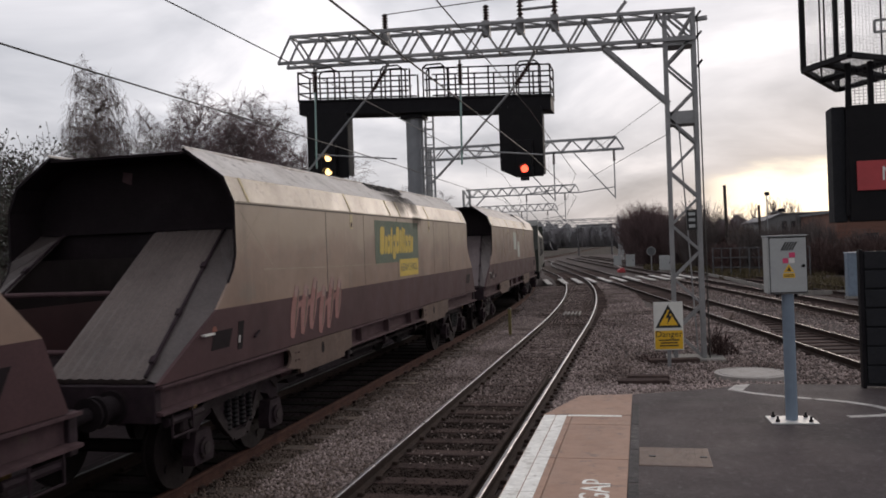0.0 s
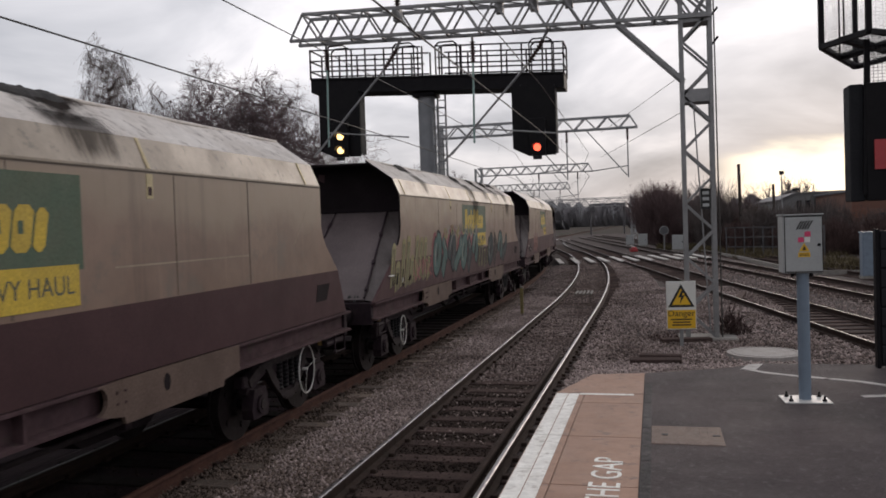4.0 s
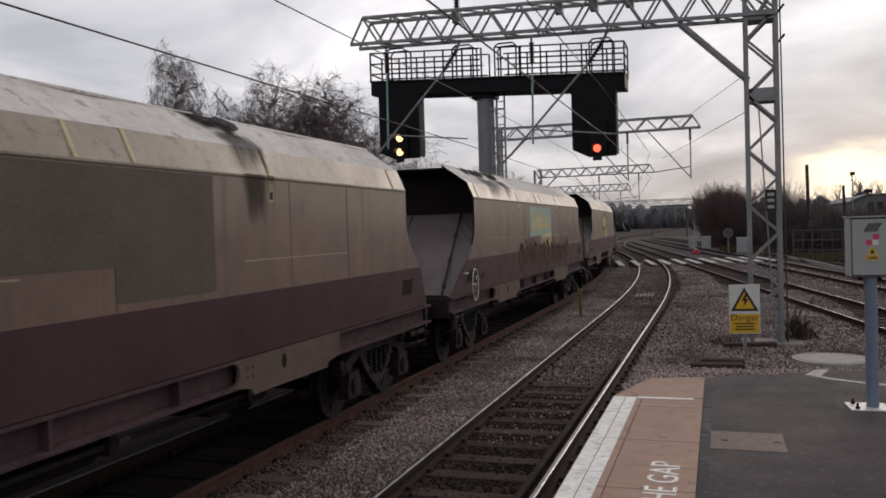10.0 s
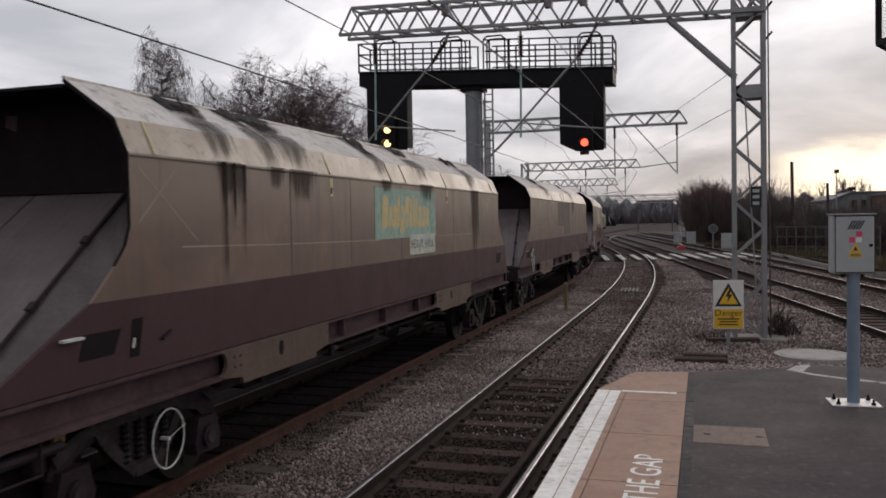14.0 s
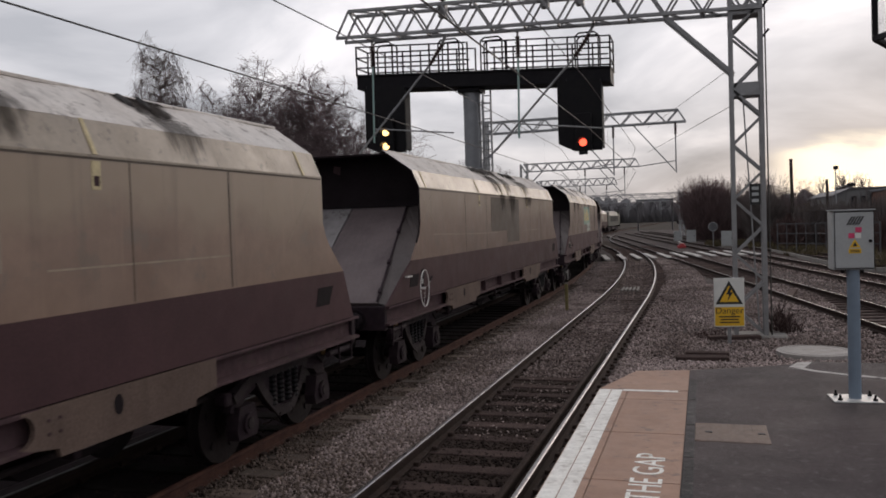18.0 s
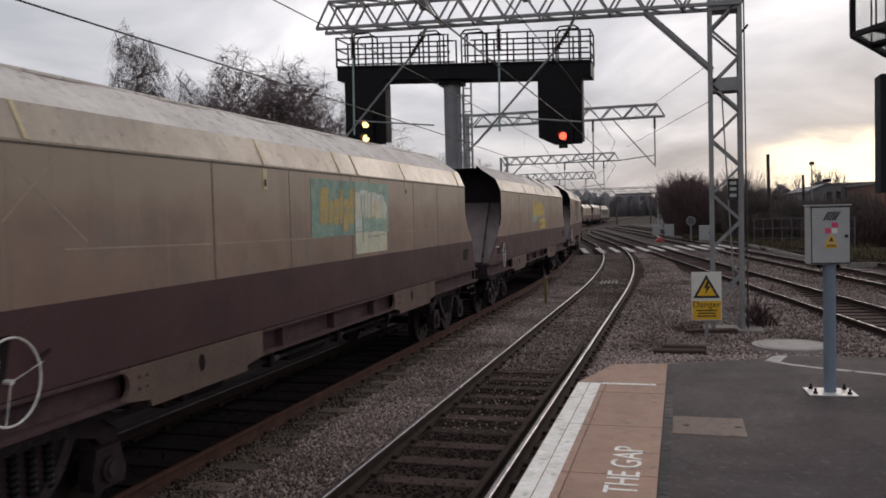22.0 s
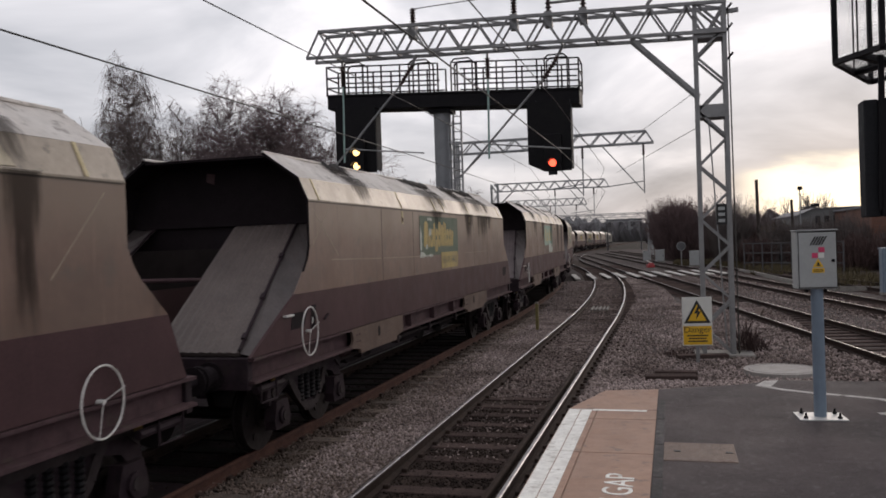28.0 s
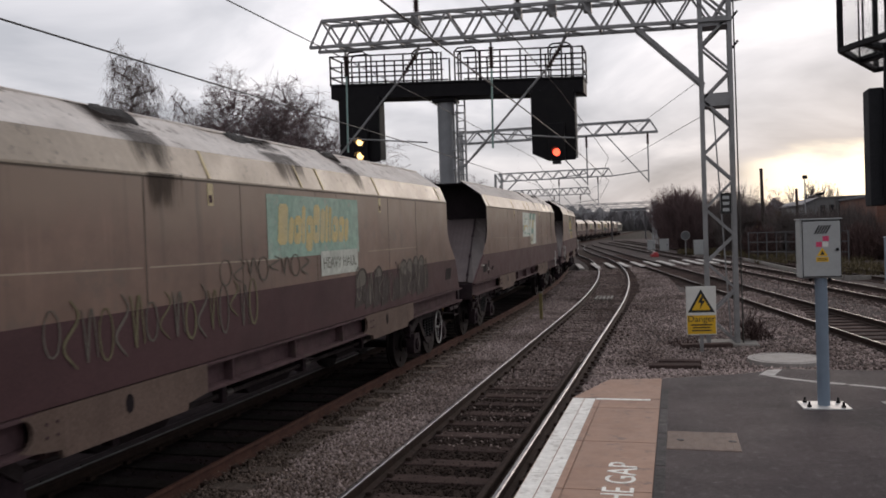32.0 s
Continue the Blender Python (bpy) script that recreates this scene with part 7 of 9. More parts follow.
    handwheel(W[9], -6.35, 1.50)
    logo(W[10], "logo_mint", "logo_faded", "logo_pale", 1, words=False)
    spills(W[10], [(-1.8, 0.8, 0.7), (1.0, 0.8, 0.9), (3.6, 0.9, 1.2), (5.2, 0.6, 1.3)], 13)
    handwheel(W[10], -6.45, 1.50)
    logo(W[11], "logo_green", "logo_amber", "logo_amber", 0, -0.05)
    for i, pts in enumerate(([(-1.52, 2.31), (-0.62, 2.31), (-0.70, 2.36), (-1.20, 2.37), (-1.50, 2.42)], [(-1.50, 2.44), (-1.40, 2.46), (-1.41, 2.80), (-1.49, 2.92)], [(-1.0, 3.02), (-0.66, 3.03), (-0.72, 3.08), (-0.96, 3.08)],
                             [(-0.92, 2.72), (-0.74, 2.74), (-0.72, 2.84), (-0.86, 2.88)], [(-1.15, 2.46), (-0.98, 2.47), (-1.02, 2.56), (-1.12, 2.54)])):
        torn(W[11], "flaked_patch", pts, 0.0082, "logo_pale", 140 + i, 0.020, "torn pale rest of a covering panel")
    spills(W[11], [(-4.2, 0.8, 0), (-0.4, 0.9, 0.3), (2.4, 0.8, 0.5), (4.6, 0.5, 0.3)], 15)
    handwheel(W[11], -6.6, 1.50)
    torn(W[12], "logo_panel", [(-1.10, 2.35), (0.26, 2.36), (0.26, 3.12), (-1.04, 3.13)], 0.002, "logo_sheet", 150, 0.004, "pale covering sheet with torn streaks")
    base = torn(W[12], "logo_panel", [(0.27, 2.36), (1.56, 2.36), (1.58, 3.11), (0.27, 3.12)], 0.002, "logo_teal", 151, 0.004, "old green logo half covered by torn white sheet")
    box_ = torn(W[12], "logo_box", [(0.36, 2.08), (1.50, 2.09), (1.50, 2.42), (0.38, 2.42)], 0.0045, "logo_cream", 152, 0.005)
    text_mesh("lettering", "HEA", 0.215, "logo_ink", box_, Matrix.Translation((HW + 0.0070, 0.60, 2.22)) @ Matrix.Rotation(radians(90), 4, "Z") @ Matrix.Rotation(radians(90), 4, "X"), 0.93, 0.001)
    for i, (ya, yb) in enumerate(((0.29, 0.42), (0.48, 0.60), (0.66, 0.80), (0.86, 0.98), (1.03, 1.14))):
        torn(W[12], "logo_block", [(ya, 2.60), (yb, 2.60), (yb + 0.03, 2.90), (ya + 0.03, 2.90)], 0.0045, "logo_faded", 153 + i, 0.006)
    for i, pts in enumerate(([(0.28, 2.37), (0.46, 2.37), (0.64, 2.70), (0.90, 3.10), (0.70, 3.10), (0.50, 2.86), (0.29, 2.62)], [(0.86, 2.09), (1.51, 2.09), (1.50, 2.38), (1.57, 2.40), (1.58, 3.10), (1.40, 3.02), (1.30, 2.80), (1.20, 2.92), (1.10, 2.86), (1.00, 2.45)],
                             [(1.36, 3.06), (1.50, 3.10), (1.45, 2.98)])):
        torn(W[12], "covering_sheet", pts, 0.0072, "logo_sheet", 160 + i, 0.014)
    for i, (ya, za, yb, zb, m_) in enumerate(((-0.92, 2.90, -0.62, 2.945, "logo_cream"), (-0.62, 2.90, -0.10, 2.93, "logo_mint"), (-0.10, 2.895, 0.20, 2.925, "logo_cream"), (-0.88, 2.55, -0.70, 2.71, "logo_faded"), (-0.70, 2.67, -0.30, 2.71, "logo_faded"),
                                              (-0.34, 2.58, -0.20, 2.70, "logo_faded"), (-0.2, 2.655, 0.24, 2.70, "logo_cream"), (-1.02, 2.48, -0.88, 2.72, "logo_teal"), (-0.90, 2.44, -0.45, 2.49, "logo_mint"), (-0.30, 2.42, 0.05, 2.46, "logo_mint"), (0.06, 2.38, 0.25, 2.47, "logo_teal"),
                                              (-0.64, 3.02, -0.60, 3.06, "frame"), (-0.62, 2.80, -0.57, 2.85, "frame"), (0.02, 2.76, 0.16, 3.06, "logo_pale"))):
        torn(W[12], "flaked_patch", [(ya, za), (yb, za), (yb, zb), (ya, zb)], 0.0046, m_, 170 + i, 0.016)
    shoulder_plate(W[12], 3.40, 5.30, "fresh_plate", "newer beige plate let into the shoulder")
    spills(W[12], [(1.75, 0.40, 0), (4.4, 0.40, 0), (5.3, 0.35, 1.0)], 19)
    for o in list(W[12].children):
        if o.name.startswith("recess") and min(v.co.y for v in o.data.vertices) > 6.0 and o.data.vertices[0].co.x > 0:
            bpy.data.objects.remove(o)
    handwheel(W[12], 6.07, 1.37, 0.30)
    logo(W[13], "logo_mint", "logo_faded", "logo_pale")
    for i, ya, za in ((0, 6.83, 1.76), (1, -6.96, 1.77), (6, 6.87, 1.72)):
        bm = bmesh.new()
        slab(bm, [(ya + 0.05 * math.cos(a), za + 0.05 * math.sin(a)) for a in (2 * math.pi * k / 10 for k in range(10))], HW, HW + 0.004, "yz")
        part("red_mark", bm, "tag_mark", W[i], "faded red painted spot")
    graffiti(W[13], -4.9, -1.6, 1.60, 2.15, ["tag_dim", "tag_olive_dim"], 21, 0.011, 16)
    graffiti(W[13], -2.4, -0.2, 2.10, 2.38, ["tag_dim"], 22, 0.011, 8)
    column_tag(W[13], 1.30, 2.75, 1.42, 2.16, 4, "tag_ash", "tag_ash", "tag_dim", 23, 0.22, 0.46)
    column_tag(W[13], 2.95, 5.0, 1.44, 2.16, 6, "tag_ash", "tag_ash", "tag_dim", 24, 0.22, 0.46)
    graffiti(W[13], 1.35, 5.0, 1.46, 2.12, ["tag_dim", "tag_ash"], 25, 0.014, 15)
    handwheel(W[13], 6.40, 0.62, 0.33)
    spills(W[13], [(-3.4, 0.6, 0.3), (-0.5, 0.8, 0), (1.8, 0.4, 0)], 17)


make_train()
# some wagons are browner with coal dust than the rest
for _i in (0, 4, 5, 6, 7, 10, 11, 12, 13):
    for _o in WAGONS[_i].children:
        if _o.name.startswith("upper_side"):
            _o.material_slots[0].link = "OBJECT"
            _o.material_slots[0].material = M["hopper_brown"]
# the scoured sheets of these have whitened
for _i in (7, 8):
    for _o in WAGONS[_i].children:
        if _o.name.startswith("slope_panel") and _o.bound_box[0][0] < -0.5 and _o.bound_box[0][1] < 0:
            _o.material_slots[0].link = "OBJECT"
            _o.material_slots[0].material = M["pale_sheet"]
_r = random.Random(77)
for _w in WAGONS[:3] + WAGONS[4:6] + WAGONS[7:8] + WAGONS[10:12] + WAGONS[14:]:
    spills(_w, [(_r.uniform(-5.4, 5.4), _r.uniform(0.5, 1.3), 0.0 if _r.random() < 0.7 else _r.uniform(0.2, 0.5)) for _ in range(2)], 1)


def make_locomotive():
    root = thing("locomotive", "dark green diesel locomotive with yellow cab ends", "locomotive")
    bm = bmesh.new()
    slab(bm, [(-1.35, 1.15), (1.35, 1.15), (1.35, 3.0), (1.0, 3.65), (0.5, 3.85), (-0.5, 3.85), (-1.0, 3.65), (-1.35, 3.0)], -8.6, 8.6, "xz")
    part("body", bm, "loco_green", root)
    for sy in (-1, 1):
        bm = bmesh.new()
        slab(bm, [(sy * 8.6, 1.15), (sy * 10.5, 1.15), (sy * 10.5, 2.3), (sy * 10.0, 3.5), (sy * 8.6, 3.82)], -1.35, 1.35, "yz")
        cab = part("cab", bm, "loco_green", root)
        bm = bmesh.new()
        box(bm, -1.1, sy * 10.49, 1.35, 1.1, sy * 10.52, 2.25)
        part("warning_panel", bm, "loco_yellow", cab)
        for x in (-0.62, 0.62):
            bm = bmesh.new()
            slab(bm, [(x - 0.5, 2.45), (x + 0.5, 2.45), (x + 0.45, 3.2), (x - 0.45, 3.2)], sy * 10.2, sy * 10.46, "xz")
            part("windscreen", bm, "glass_dark", cab)
        for x in (-0.9, 0.9):
            bm = bmesh.new()
            tube(bm, (x, sy * 10.5, 1.6), (x, sy * 10.54, 1.6), 0.12, 12)
            part("headlight", bm, "sign_white", cab)
        bm = bmesh.new()
        box(bm, -1.38, sy * 10.3, 0.85, 1.38, sy * 10.6, 1.2)
        part("buffer_beam", bm, "black", root)
        for x in (-0.87, 0.87):
            bm = bmesh.new()
            tube(bm, (x, sy * 10.55, 1.05), (x, sy * 10.66, 1.05), 0.22, 14)
            part("buffer", bm, "black", root)
        b = part("bogie", box(bmesh.new(), -1.15, sy * 6.6 - 2.2, 0.35, 1.15, sy * 6.6 + 2.2, 0.95, 0.05), "bogie", root)
        for k in (-1.8, 0, 1.8):
            bm = bmesh.new()
            tube(bm, (-0.85, sy * 6.6 + k, 0.52), (0.85, sy * 6.6 + k, 0.52), 0.52, 24)
            part("wheelset", bm, "wheel", b)
    bm = bmesh.new()
    box(bm, -1.2, -3.4, 0.45, 1.2, 3.4, 1.1, 0.1)
    part("fuel_tank", bm, "bogie", root)
    for sx in (-1, 1):
        for k in range(5):
            bm = bmesh.new()
            box(bm, sx * 1.35, -6.2 + k * 2.6, 1.9, sx * 1.37, -4.6 + k * 2.6, 2.9)
            part("grille", bm, "panel_dark", root)
    return root


LOCO = make_locomotive()

# way along the freight line, from its arc length
LINE_S = [-60.0]
for _a, _b in zip(FAR_LINE, FAR_LINE[1:]):
    LINE_S.append(LINE_S[-1] + math.hypot(_b[0] - _a[0], _b[1] - _a[1]))


def on_line(s):
    if s <= -60:
        return Vector((FAR_LINE[0][0], s, 0))
    i = min(int(np.searchsorted(LINE_S, s)), len(LINE_S) - 1)
    k = (s - LINE_S[i - 1]) / (LINE_S[i] - LINE_S[i - 1])
    a, b = FAR_LINE[i - 1], FAR_LINE[i]
    return Vector((a[0] + (b[0] - a[0]) * k, a[1] + (b[1] - a[1]) * k, 0))


def run(t):
    """Metres that the second wagon's rear corner has gone along the line; the train gathers speed."""
    return 8.643 + 5.6079 * t + 0.00591 * t * t + 0.00029157 * t ** 3


def ride(s, half, sideways=0.0):
    a, b = on_line(s - half), on_line(s + half)
    c, d = (a + b) / 2, b - a
    return Matrix.Translation((c.x, c.y, RT)) @ Matrix.Rotation(math.atan2(-d.x, d.y), 4, "Z") @ Matrix.Translation((sideways, 0, 0))

# ---- vegetation ----
def bare_tree(name, x, y, height, spread, seed, mat="twig", droop=0.0, label="bare winter tree beyond the tracks", stems=1, levels=5, fine=0.011, lean=0.0, density=1.0):
    rnd = random.Random(seed)
    verts, faces = [], []

    def limb(a, b, ra, rb):
        d = (b - a)
        if d.length < 1e-4:
            return
        d.normalize()
        u = d.orthogonal().normalized()
        v = d.cross(u)
        i = len(verts)
        for p, r in ((a, ra), (b, rb)):
            for k in range(3):
                t = 2.0944 * k
                verts.append(tuple(p + (u * math.cos(t) + v * math.sin(t)) * r))
        for k in range(3):
            faces.append((i + k, i + (k + 1) % 3, i + 3 + (k + 1) % 3, i + 3 + k))

    def grow(p, d, length, r, level):
        n = 4 if level < 2 else (3 if level < 5 else 2)
        for i in range(n):
            bend = Vector((rnd.gauss(0, 1), rnd.gauss(0, 1), rnd.gauss(0, 0.7))) * (0.09 + 0.022 * min(level, 3))
            pull = Vector((0, 0, 0.10 if level < 3 else -droop * (0.4 if level == 3 else 1.0)))
            d = (d + bend + pull).normalized()
            q = p + d * length / n
            r2 = max(fine, r * (0.86 if level == 0 else 0.78))
            limb(p, q, r, r2)
            p, r = q, r2
            if level < levels and (level > 0 or i > 0):
                for _ in range(rnd.choice((1, 2, 2, 3)) if rnd.random() < density else 1):
                    side = d.orthogonal().normalized()
                    side.rotate(Matrix.Rotation(rnd.random() * 6.283, 3, d))
                    nd = (d * rnd.uniform(0.55, 0.95) + side * rnd.uniform(0.5, 0.9) * spread + Vector((0, 0, 0.18))).normalized()
                    grow(p.copy(), nd, length * rnd.uniform(0.48, 0.70), max(fine, r * rnd.uniform(0.40, 0.6)), level + 1)

    for s_ in range(stems):
        base = Vector((rnd.uniform(-0.5, 0.5) * (stems - 1), rnd.uniform(-0.5, 0.5) * (stems - 1), 0))
        d0 = Vector((rnd.uniform(-0.12, 0.12) * stems + lean, rnd.uniform(-0.1, 0.1), 1)).normalized()
        grow(base, d0, height * 0.52, 0.010 * height + 0.03, 0)
    top = max(v[2] for v in verts)
    k = height / top
    verts = [(a * k, b * k, c * k) for a, b, c in verts]
    root = thing(name, label, "tree")
    root.matrix_basis = pose(x, y, BED - 0.05)
    me = bpy.data.meshes.new("crown")
    me.from_pydata(verts, [], faces)
    me.materials.append(M[mat])
    ob = new("crown", me)
    ob["kind"] = "stuff"
    ob.parent = root
    bm = bmesh.new()
    tube(bm, (0, 0, -0.1), (0.0, 0, height * 0.10), 0.016 * height, 8, 0.012 * height)
    part("trunk", bm, "bark", root)
    return root


def crown_tree(name, x, y, height, rx, z_low, seed, mat, droop, label, counts=(11, 80, 620, 3600), fine=0.0095, reach=0.5):
    """A tree grown into an uneven oval crown: each twig springs from the nearest branch below it."""
    rnd = random.Random(seed)
    verts, faces = [], []

    def limb(path, ra, rb):
        n = len(path) - 1
        for j in range(n):
            a, b = path[j], path[j + 1]
            d = (b - a)
            if d.length < 1e-4:
                continue
            d.normalize()
            u = d.orthogonal().normalized()
            v = d.cross(u)
            i = len(verts)
            for p, r in ((a, ra + (rb - ra) * j / n), (b, ra + (rb - ra) * (j + 1) / n)):
                for k in range(3):
                    t = 2.0944 * k
                    verts.append(tuple(p + (u * math.cos(t) + v * math.sin(t)) * r))
            for k in range(3):
                faces.append((i + k, i + (k + 1) % 3, i + 3 + (k + 1) % 3, i + 3 + k))

    lean = rnd.uniform(-0.05, 0.05)
    stem, p = [], Vector((0, 0, 0))
    while p.z < height * 0.88:
        stem.append(p.copy())
        p = p + Vector((lean * 0.5 + rnd.gauss(0, 0.05), rnd.gauss(0, 0.05), 0.55))
    limb(stem, 0.013 * height, fine * 1.5)
    nodes = stem[4:]
    mid_z, rz = (height + z_low) / 2, (height - z_low) / 2
    for level, count in enumerate(counts):
        arr = np.array([tuple(q) for q in nodes])
        if level == 3 and len(nodes) > 2600:
            nodes = rnd.sample(nodes, 2600)
            arr = np.array([tuple(q) for q in nodes])
        made, tries = 0, 0
        while made < count and tries < count * 6:
            tries += 1
            d = Vector((rnd.gauss(0, 1), rnd.gauss(0, 1), rnd.gauss(0, 1))).normalized() * rnd.random() ** 0.42
            if d.length > 1e-6:
                e = d.normalized()
                d *= 0.92 + 0.45 * noise.noise((e.x * 1.7 + seed, e.y * 1.7, e.z * 1.7)) + (0.10 * rnd.random() if e.z > 0.5 else 0.0)
            wide = rx * (1.0 - 0.28 * d.z)
            q = Vector((d.x * wide + lean * height * 0.6, d.y * wide, mid_z + d.z * rz))
            if noise.noise((q.x * 0.55 + seed, q.y * 0.55, q.z * 0.5)) < -0.36 + 0.25 * (d.length - 0.8):
                continue
            diff = arr - np.array(tuple(q))
            rise = diff[:, 2] + 0.55 * np.hypot(diff[:, 0], diff[:, 1])
            cost = (diff ** 2).sum(1) + (np.maximum(rise, 0) ** 2 * 3.0 if level < 3 else 0)
            a = nodes[int(cost.argmin())].copy()
            out = (q - a)
            if level == 3:
                side = Vector((rnd.gauss(0, 1), rnd.gauss(0, 1), rnd.gauss(0, 0.6) + (0.5 if droop < 0.4 else -0.4))).normalized()
                q = q + side * reach * rnd.uniform(0.5, 1.2) - Vector((0, 0, droop * rnd.uniform(0.4, 1.5)))
                out = q - a
            m1 = a + out * 0.35 + Vector((rnd.gauss(0, 0.035), rnd.gauss(0, 0.035), 0.04 if level < 3 else 0.05 + droop * 0.22)) * out.length
            m2 = a + out * 0.70 + Vector((rnd.gauss(0, 0.035), rnd.gauss(0, 0.035), 0.04 if level < 3 else 0.04 + droop * 0.18)) * out.length
            base = (0.0052 * height, 0.0026 * height, fine * 1.35, fine)[level]
            limb([a, m1, m2, q] if level < 3 else [a, (m1 + m2) / 2, q], base, max(fine * 0.7, base * 0.45))
            if level < 3:
                nodes += [m1, m2, q, m2.lerp(q, 0.5), m1.lerp(m2, 0.5)]
            made += 1
    root = thing(name, label, "tree")
    root.matrix_basis = pose(x, y, BED - 0.05)
    tagged(mesh_object("crown", verts, faces, mat, root), kind="stuff")
    bm = bmesh.new()
    tube(bm, (0, 0, -0.1), (0.0, 0, height * 0.10), 0.016 * height, 8, 0.012 * height)
    part("trunk", bm, "bark", root)
    return root


crown_tree("birch_tree", -32.8, 45.0, 15.7, 2.7, 3.5, 14, "birch", 0.75, "tall bare birch with drooping twigs", (15, 100, 760, 7600), 0.0068)
crown_tree("birch_tree", -30.2, 46.5, 12.6, 2.6, 3.0, 12, "birch", 0.6, "slender bare birch with drooping twigs", (10, 70, 480, 5200), 0.0066)
crown_tree("bare_tree", -26.5, 45.5, 12.7, 3.3, 2.0, 23, "twig", 0.25, "bushy bare winter tree with dark twigs", (14, 130, 1250, 14500), 0.0078)
crown_tree("bare_tree", -22.2, 45.5, 12.7, 3.3, 2.0, 28, "twig", 0.25, "dense bare winter tree with reddish twigs", (14, 140, 1300, 16000), 0.0078)
crown_tree("bare_tree", -19.6, 46.5, 10.0, 2.4, 2.0, 31, "twig", 0.20, "dense bare winter tree with reddish twigs", (10, 75, 640, 6200), 0.0066)
crown_tree("bare_tree", -24.4, 47.0, 12.2, 3.5, 2.0, 35, "twig", 0.25, "low bare tree with fine reddish twigs", (12, 110, 1100, 14500), 0.0078)
crown_tree("bare_tree", -28.7, 47.5, 12.9, 2.9, 2.0, 52, "twig", 0.25, "low bare tree with fine reddish twigs", (12, 100, 850, 9500), 0.0070)
bare_tree("bare_tree", -20.9, 60.0, 10.6, 0.9, 41, "twig", 0.15, "thin bare tree behind the signal gantry", 2, 4)
bare_tree("bare_tree", -18.6, 66.0, 8.0, 1.0, 43, "twig", 0.1, "low bare tree behind the signal gantry", 2, 4)
bare_tree("bare_tree", -22.5, 84.0, 9.0, 1.0, 44, "twig", 0.1, "low bare tree far beyond the train", 3, 4)
bare_tree("bare_tree", -27.5, 88.0, 9.5, 1.0, 45, "twig", 0.1, "low bare tree far beyond the train", 3, 4)


def scrub(name, spots, mat, label, seed, fine=0.016, per=420):
    """Dense brushwood: many thin upright stems in loose clumps; one object."""
    rnd = random.Random(seed)
    verts, faces = [], []
    for (x, y, rx, ry, h) in spots:
        for _ in range(per):
            a, r = rnd.random() * 6.283, math.sqrt(rnd.random())
            px, py = x + math.cos(a) * rx * r, y + math.sin(a) * ry * r
            hh = h * (1 - 0.45 * r * r) * rnd.uniform(0.55, 1.08)
            p = Vector((px, py, BED - 0.05))
            d = Vector((rnd.gauss(0, 0.16), rnd.gauss(0, 0.16), 1)).normalized()
            w = fine * rnd.uniform(0.8, 1.8)
            for s_ in range(3):
                d = (d + Vector((rnd.gauss(0, 0.16), rnd.gauss(0, 0.16), 0.02))).normalized()
                q = p + d * hh / 3
                for _b in range(2 if s_ else 1):
                    e = q if _b == 0 else p + (d + Vector((rnd.gauss(0, 0.5), rnd.gauss(0, 0.5), 0.1))).normalized() * hh * 0.3
                    i = len(verts)
                    u = (e - p).orthogonal().normalized() * w
                    v = (e - p).normalized().cross(u)
                    for c, f_ in ((p, 1.0), (e, 0.6)):
                        verts.extend((tuple(c + u * f_), tuple(c - u * 0.5 * f_ + v * 0.86 * f_), tuple(c - u * 0.5 * f_ - v * 0.86 * f_)))
                    for k in range(3):
                        faces.append((i + k, i + (k + 1) % 3, i + 3 + (k + 1) % 3, i + 3 + k))
                p = q
    ob = mesh_object(name, verts, faces, mat)
    return tagged(ob, label, "scrub", kind="stuff")


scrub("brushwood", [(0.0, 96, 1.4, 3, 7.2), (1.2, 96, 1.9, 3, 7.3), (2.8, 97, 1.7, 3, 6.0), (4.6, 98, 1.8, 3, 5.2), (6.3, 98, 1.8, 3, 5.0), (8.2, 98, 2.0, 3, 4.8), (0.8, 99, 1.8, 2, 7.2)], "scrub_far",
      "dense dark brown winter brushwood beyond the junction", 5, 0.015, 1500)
scrub("hedge", [(5.2, 80, 1.3, 2, 4.2), (7.0, 80, 1.5, 2, 3.9), (9.0, 80, 1.6, 2, 3.5), (11.0, 76, 1.6, 2, 3.2), (13.0, 74, 1.6, 2, 3.3), (6.4, 68, 1.0, 1.5, 2.6), (10.0, 66, 1.4, 1.5, 2.6), (12.0, 60, 1.4, 1.5, 2.8), (14.4, 58, 1.6, 1.5, 3.0)], "scrub",
      "brown bramble hedge behind the fence", 6, 0.014, 800)
# mostly hidden hedge, also placed to block light under the train
scrub("trackside_hedge", [(-11.8 - 0.15 * (i % 3), 2 + i * 3.1, 0.9, 2.0, 2.6 + 0.4 * (i % 2)) for i in range(17)] + [(-13.5, -10 + i * 4, 1.0, 2.4, 2.4) for i in range(4)], "scrub",
      "bramble hedge along the far side of the train", 7, 0.022, 330)
scrub("grey_brush", [(11.6, 69, 1.0, 1.5, 3.7), (12.8, 68, 1.1, 1.5, 4.2), (14.0, 67, 1.1, 1.5, 4.0), (15.4, 64, 1.2, 1.5, 3.4), (17.0, 63, 1.2, 1.5, 3.1), (8.4, 72, 1.2, 1.5, 4.4), (10.2, 72, 1.0, 1.5, 4.2), (12.2, 72, 1.4, 1.5, 4.6), (13.8, 72, 1.4, 1.5, 4.5), (4.6, 76, 0.9, 1.5, 6.4), (5.4, 78, 0.8, 1.5, 6.8)], "scrub_grey",
      "thin grey winter brush in front of the shed", 16, 0.010, 420)
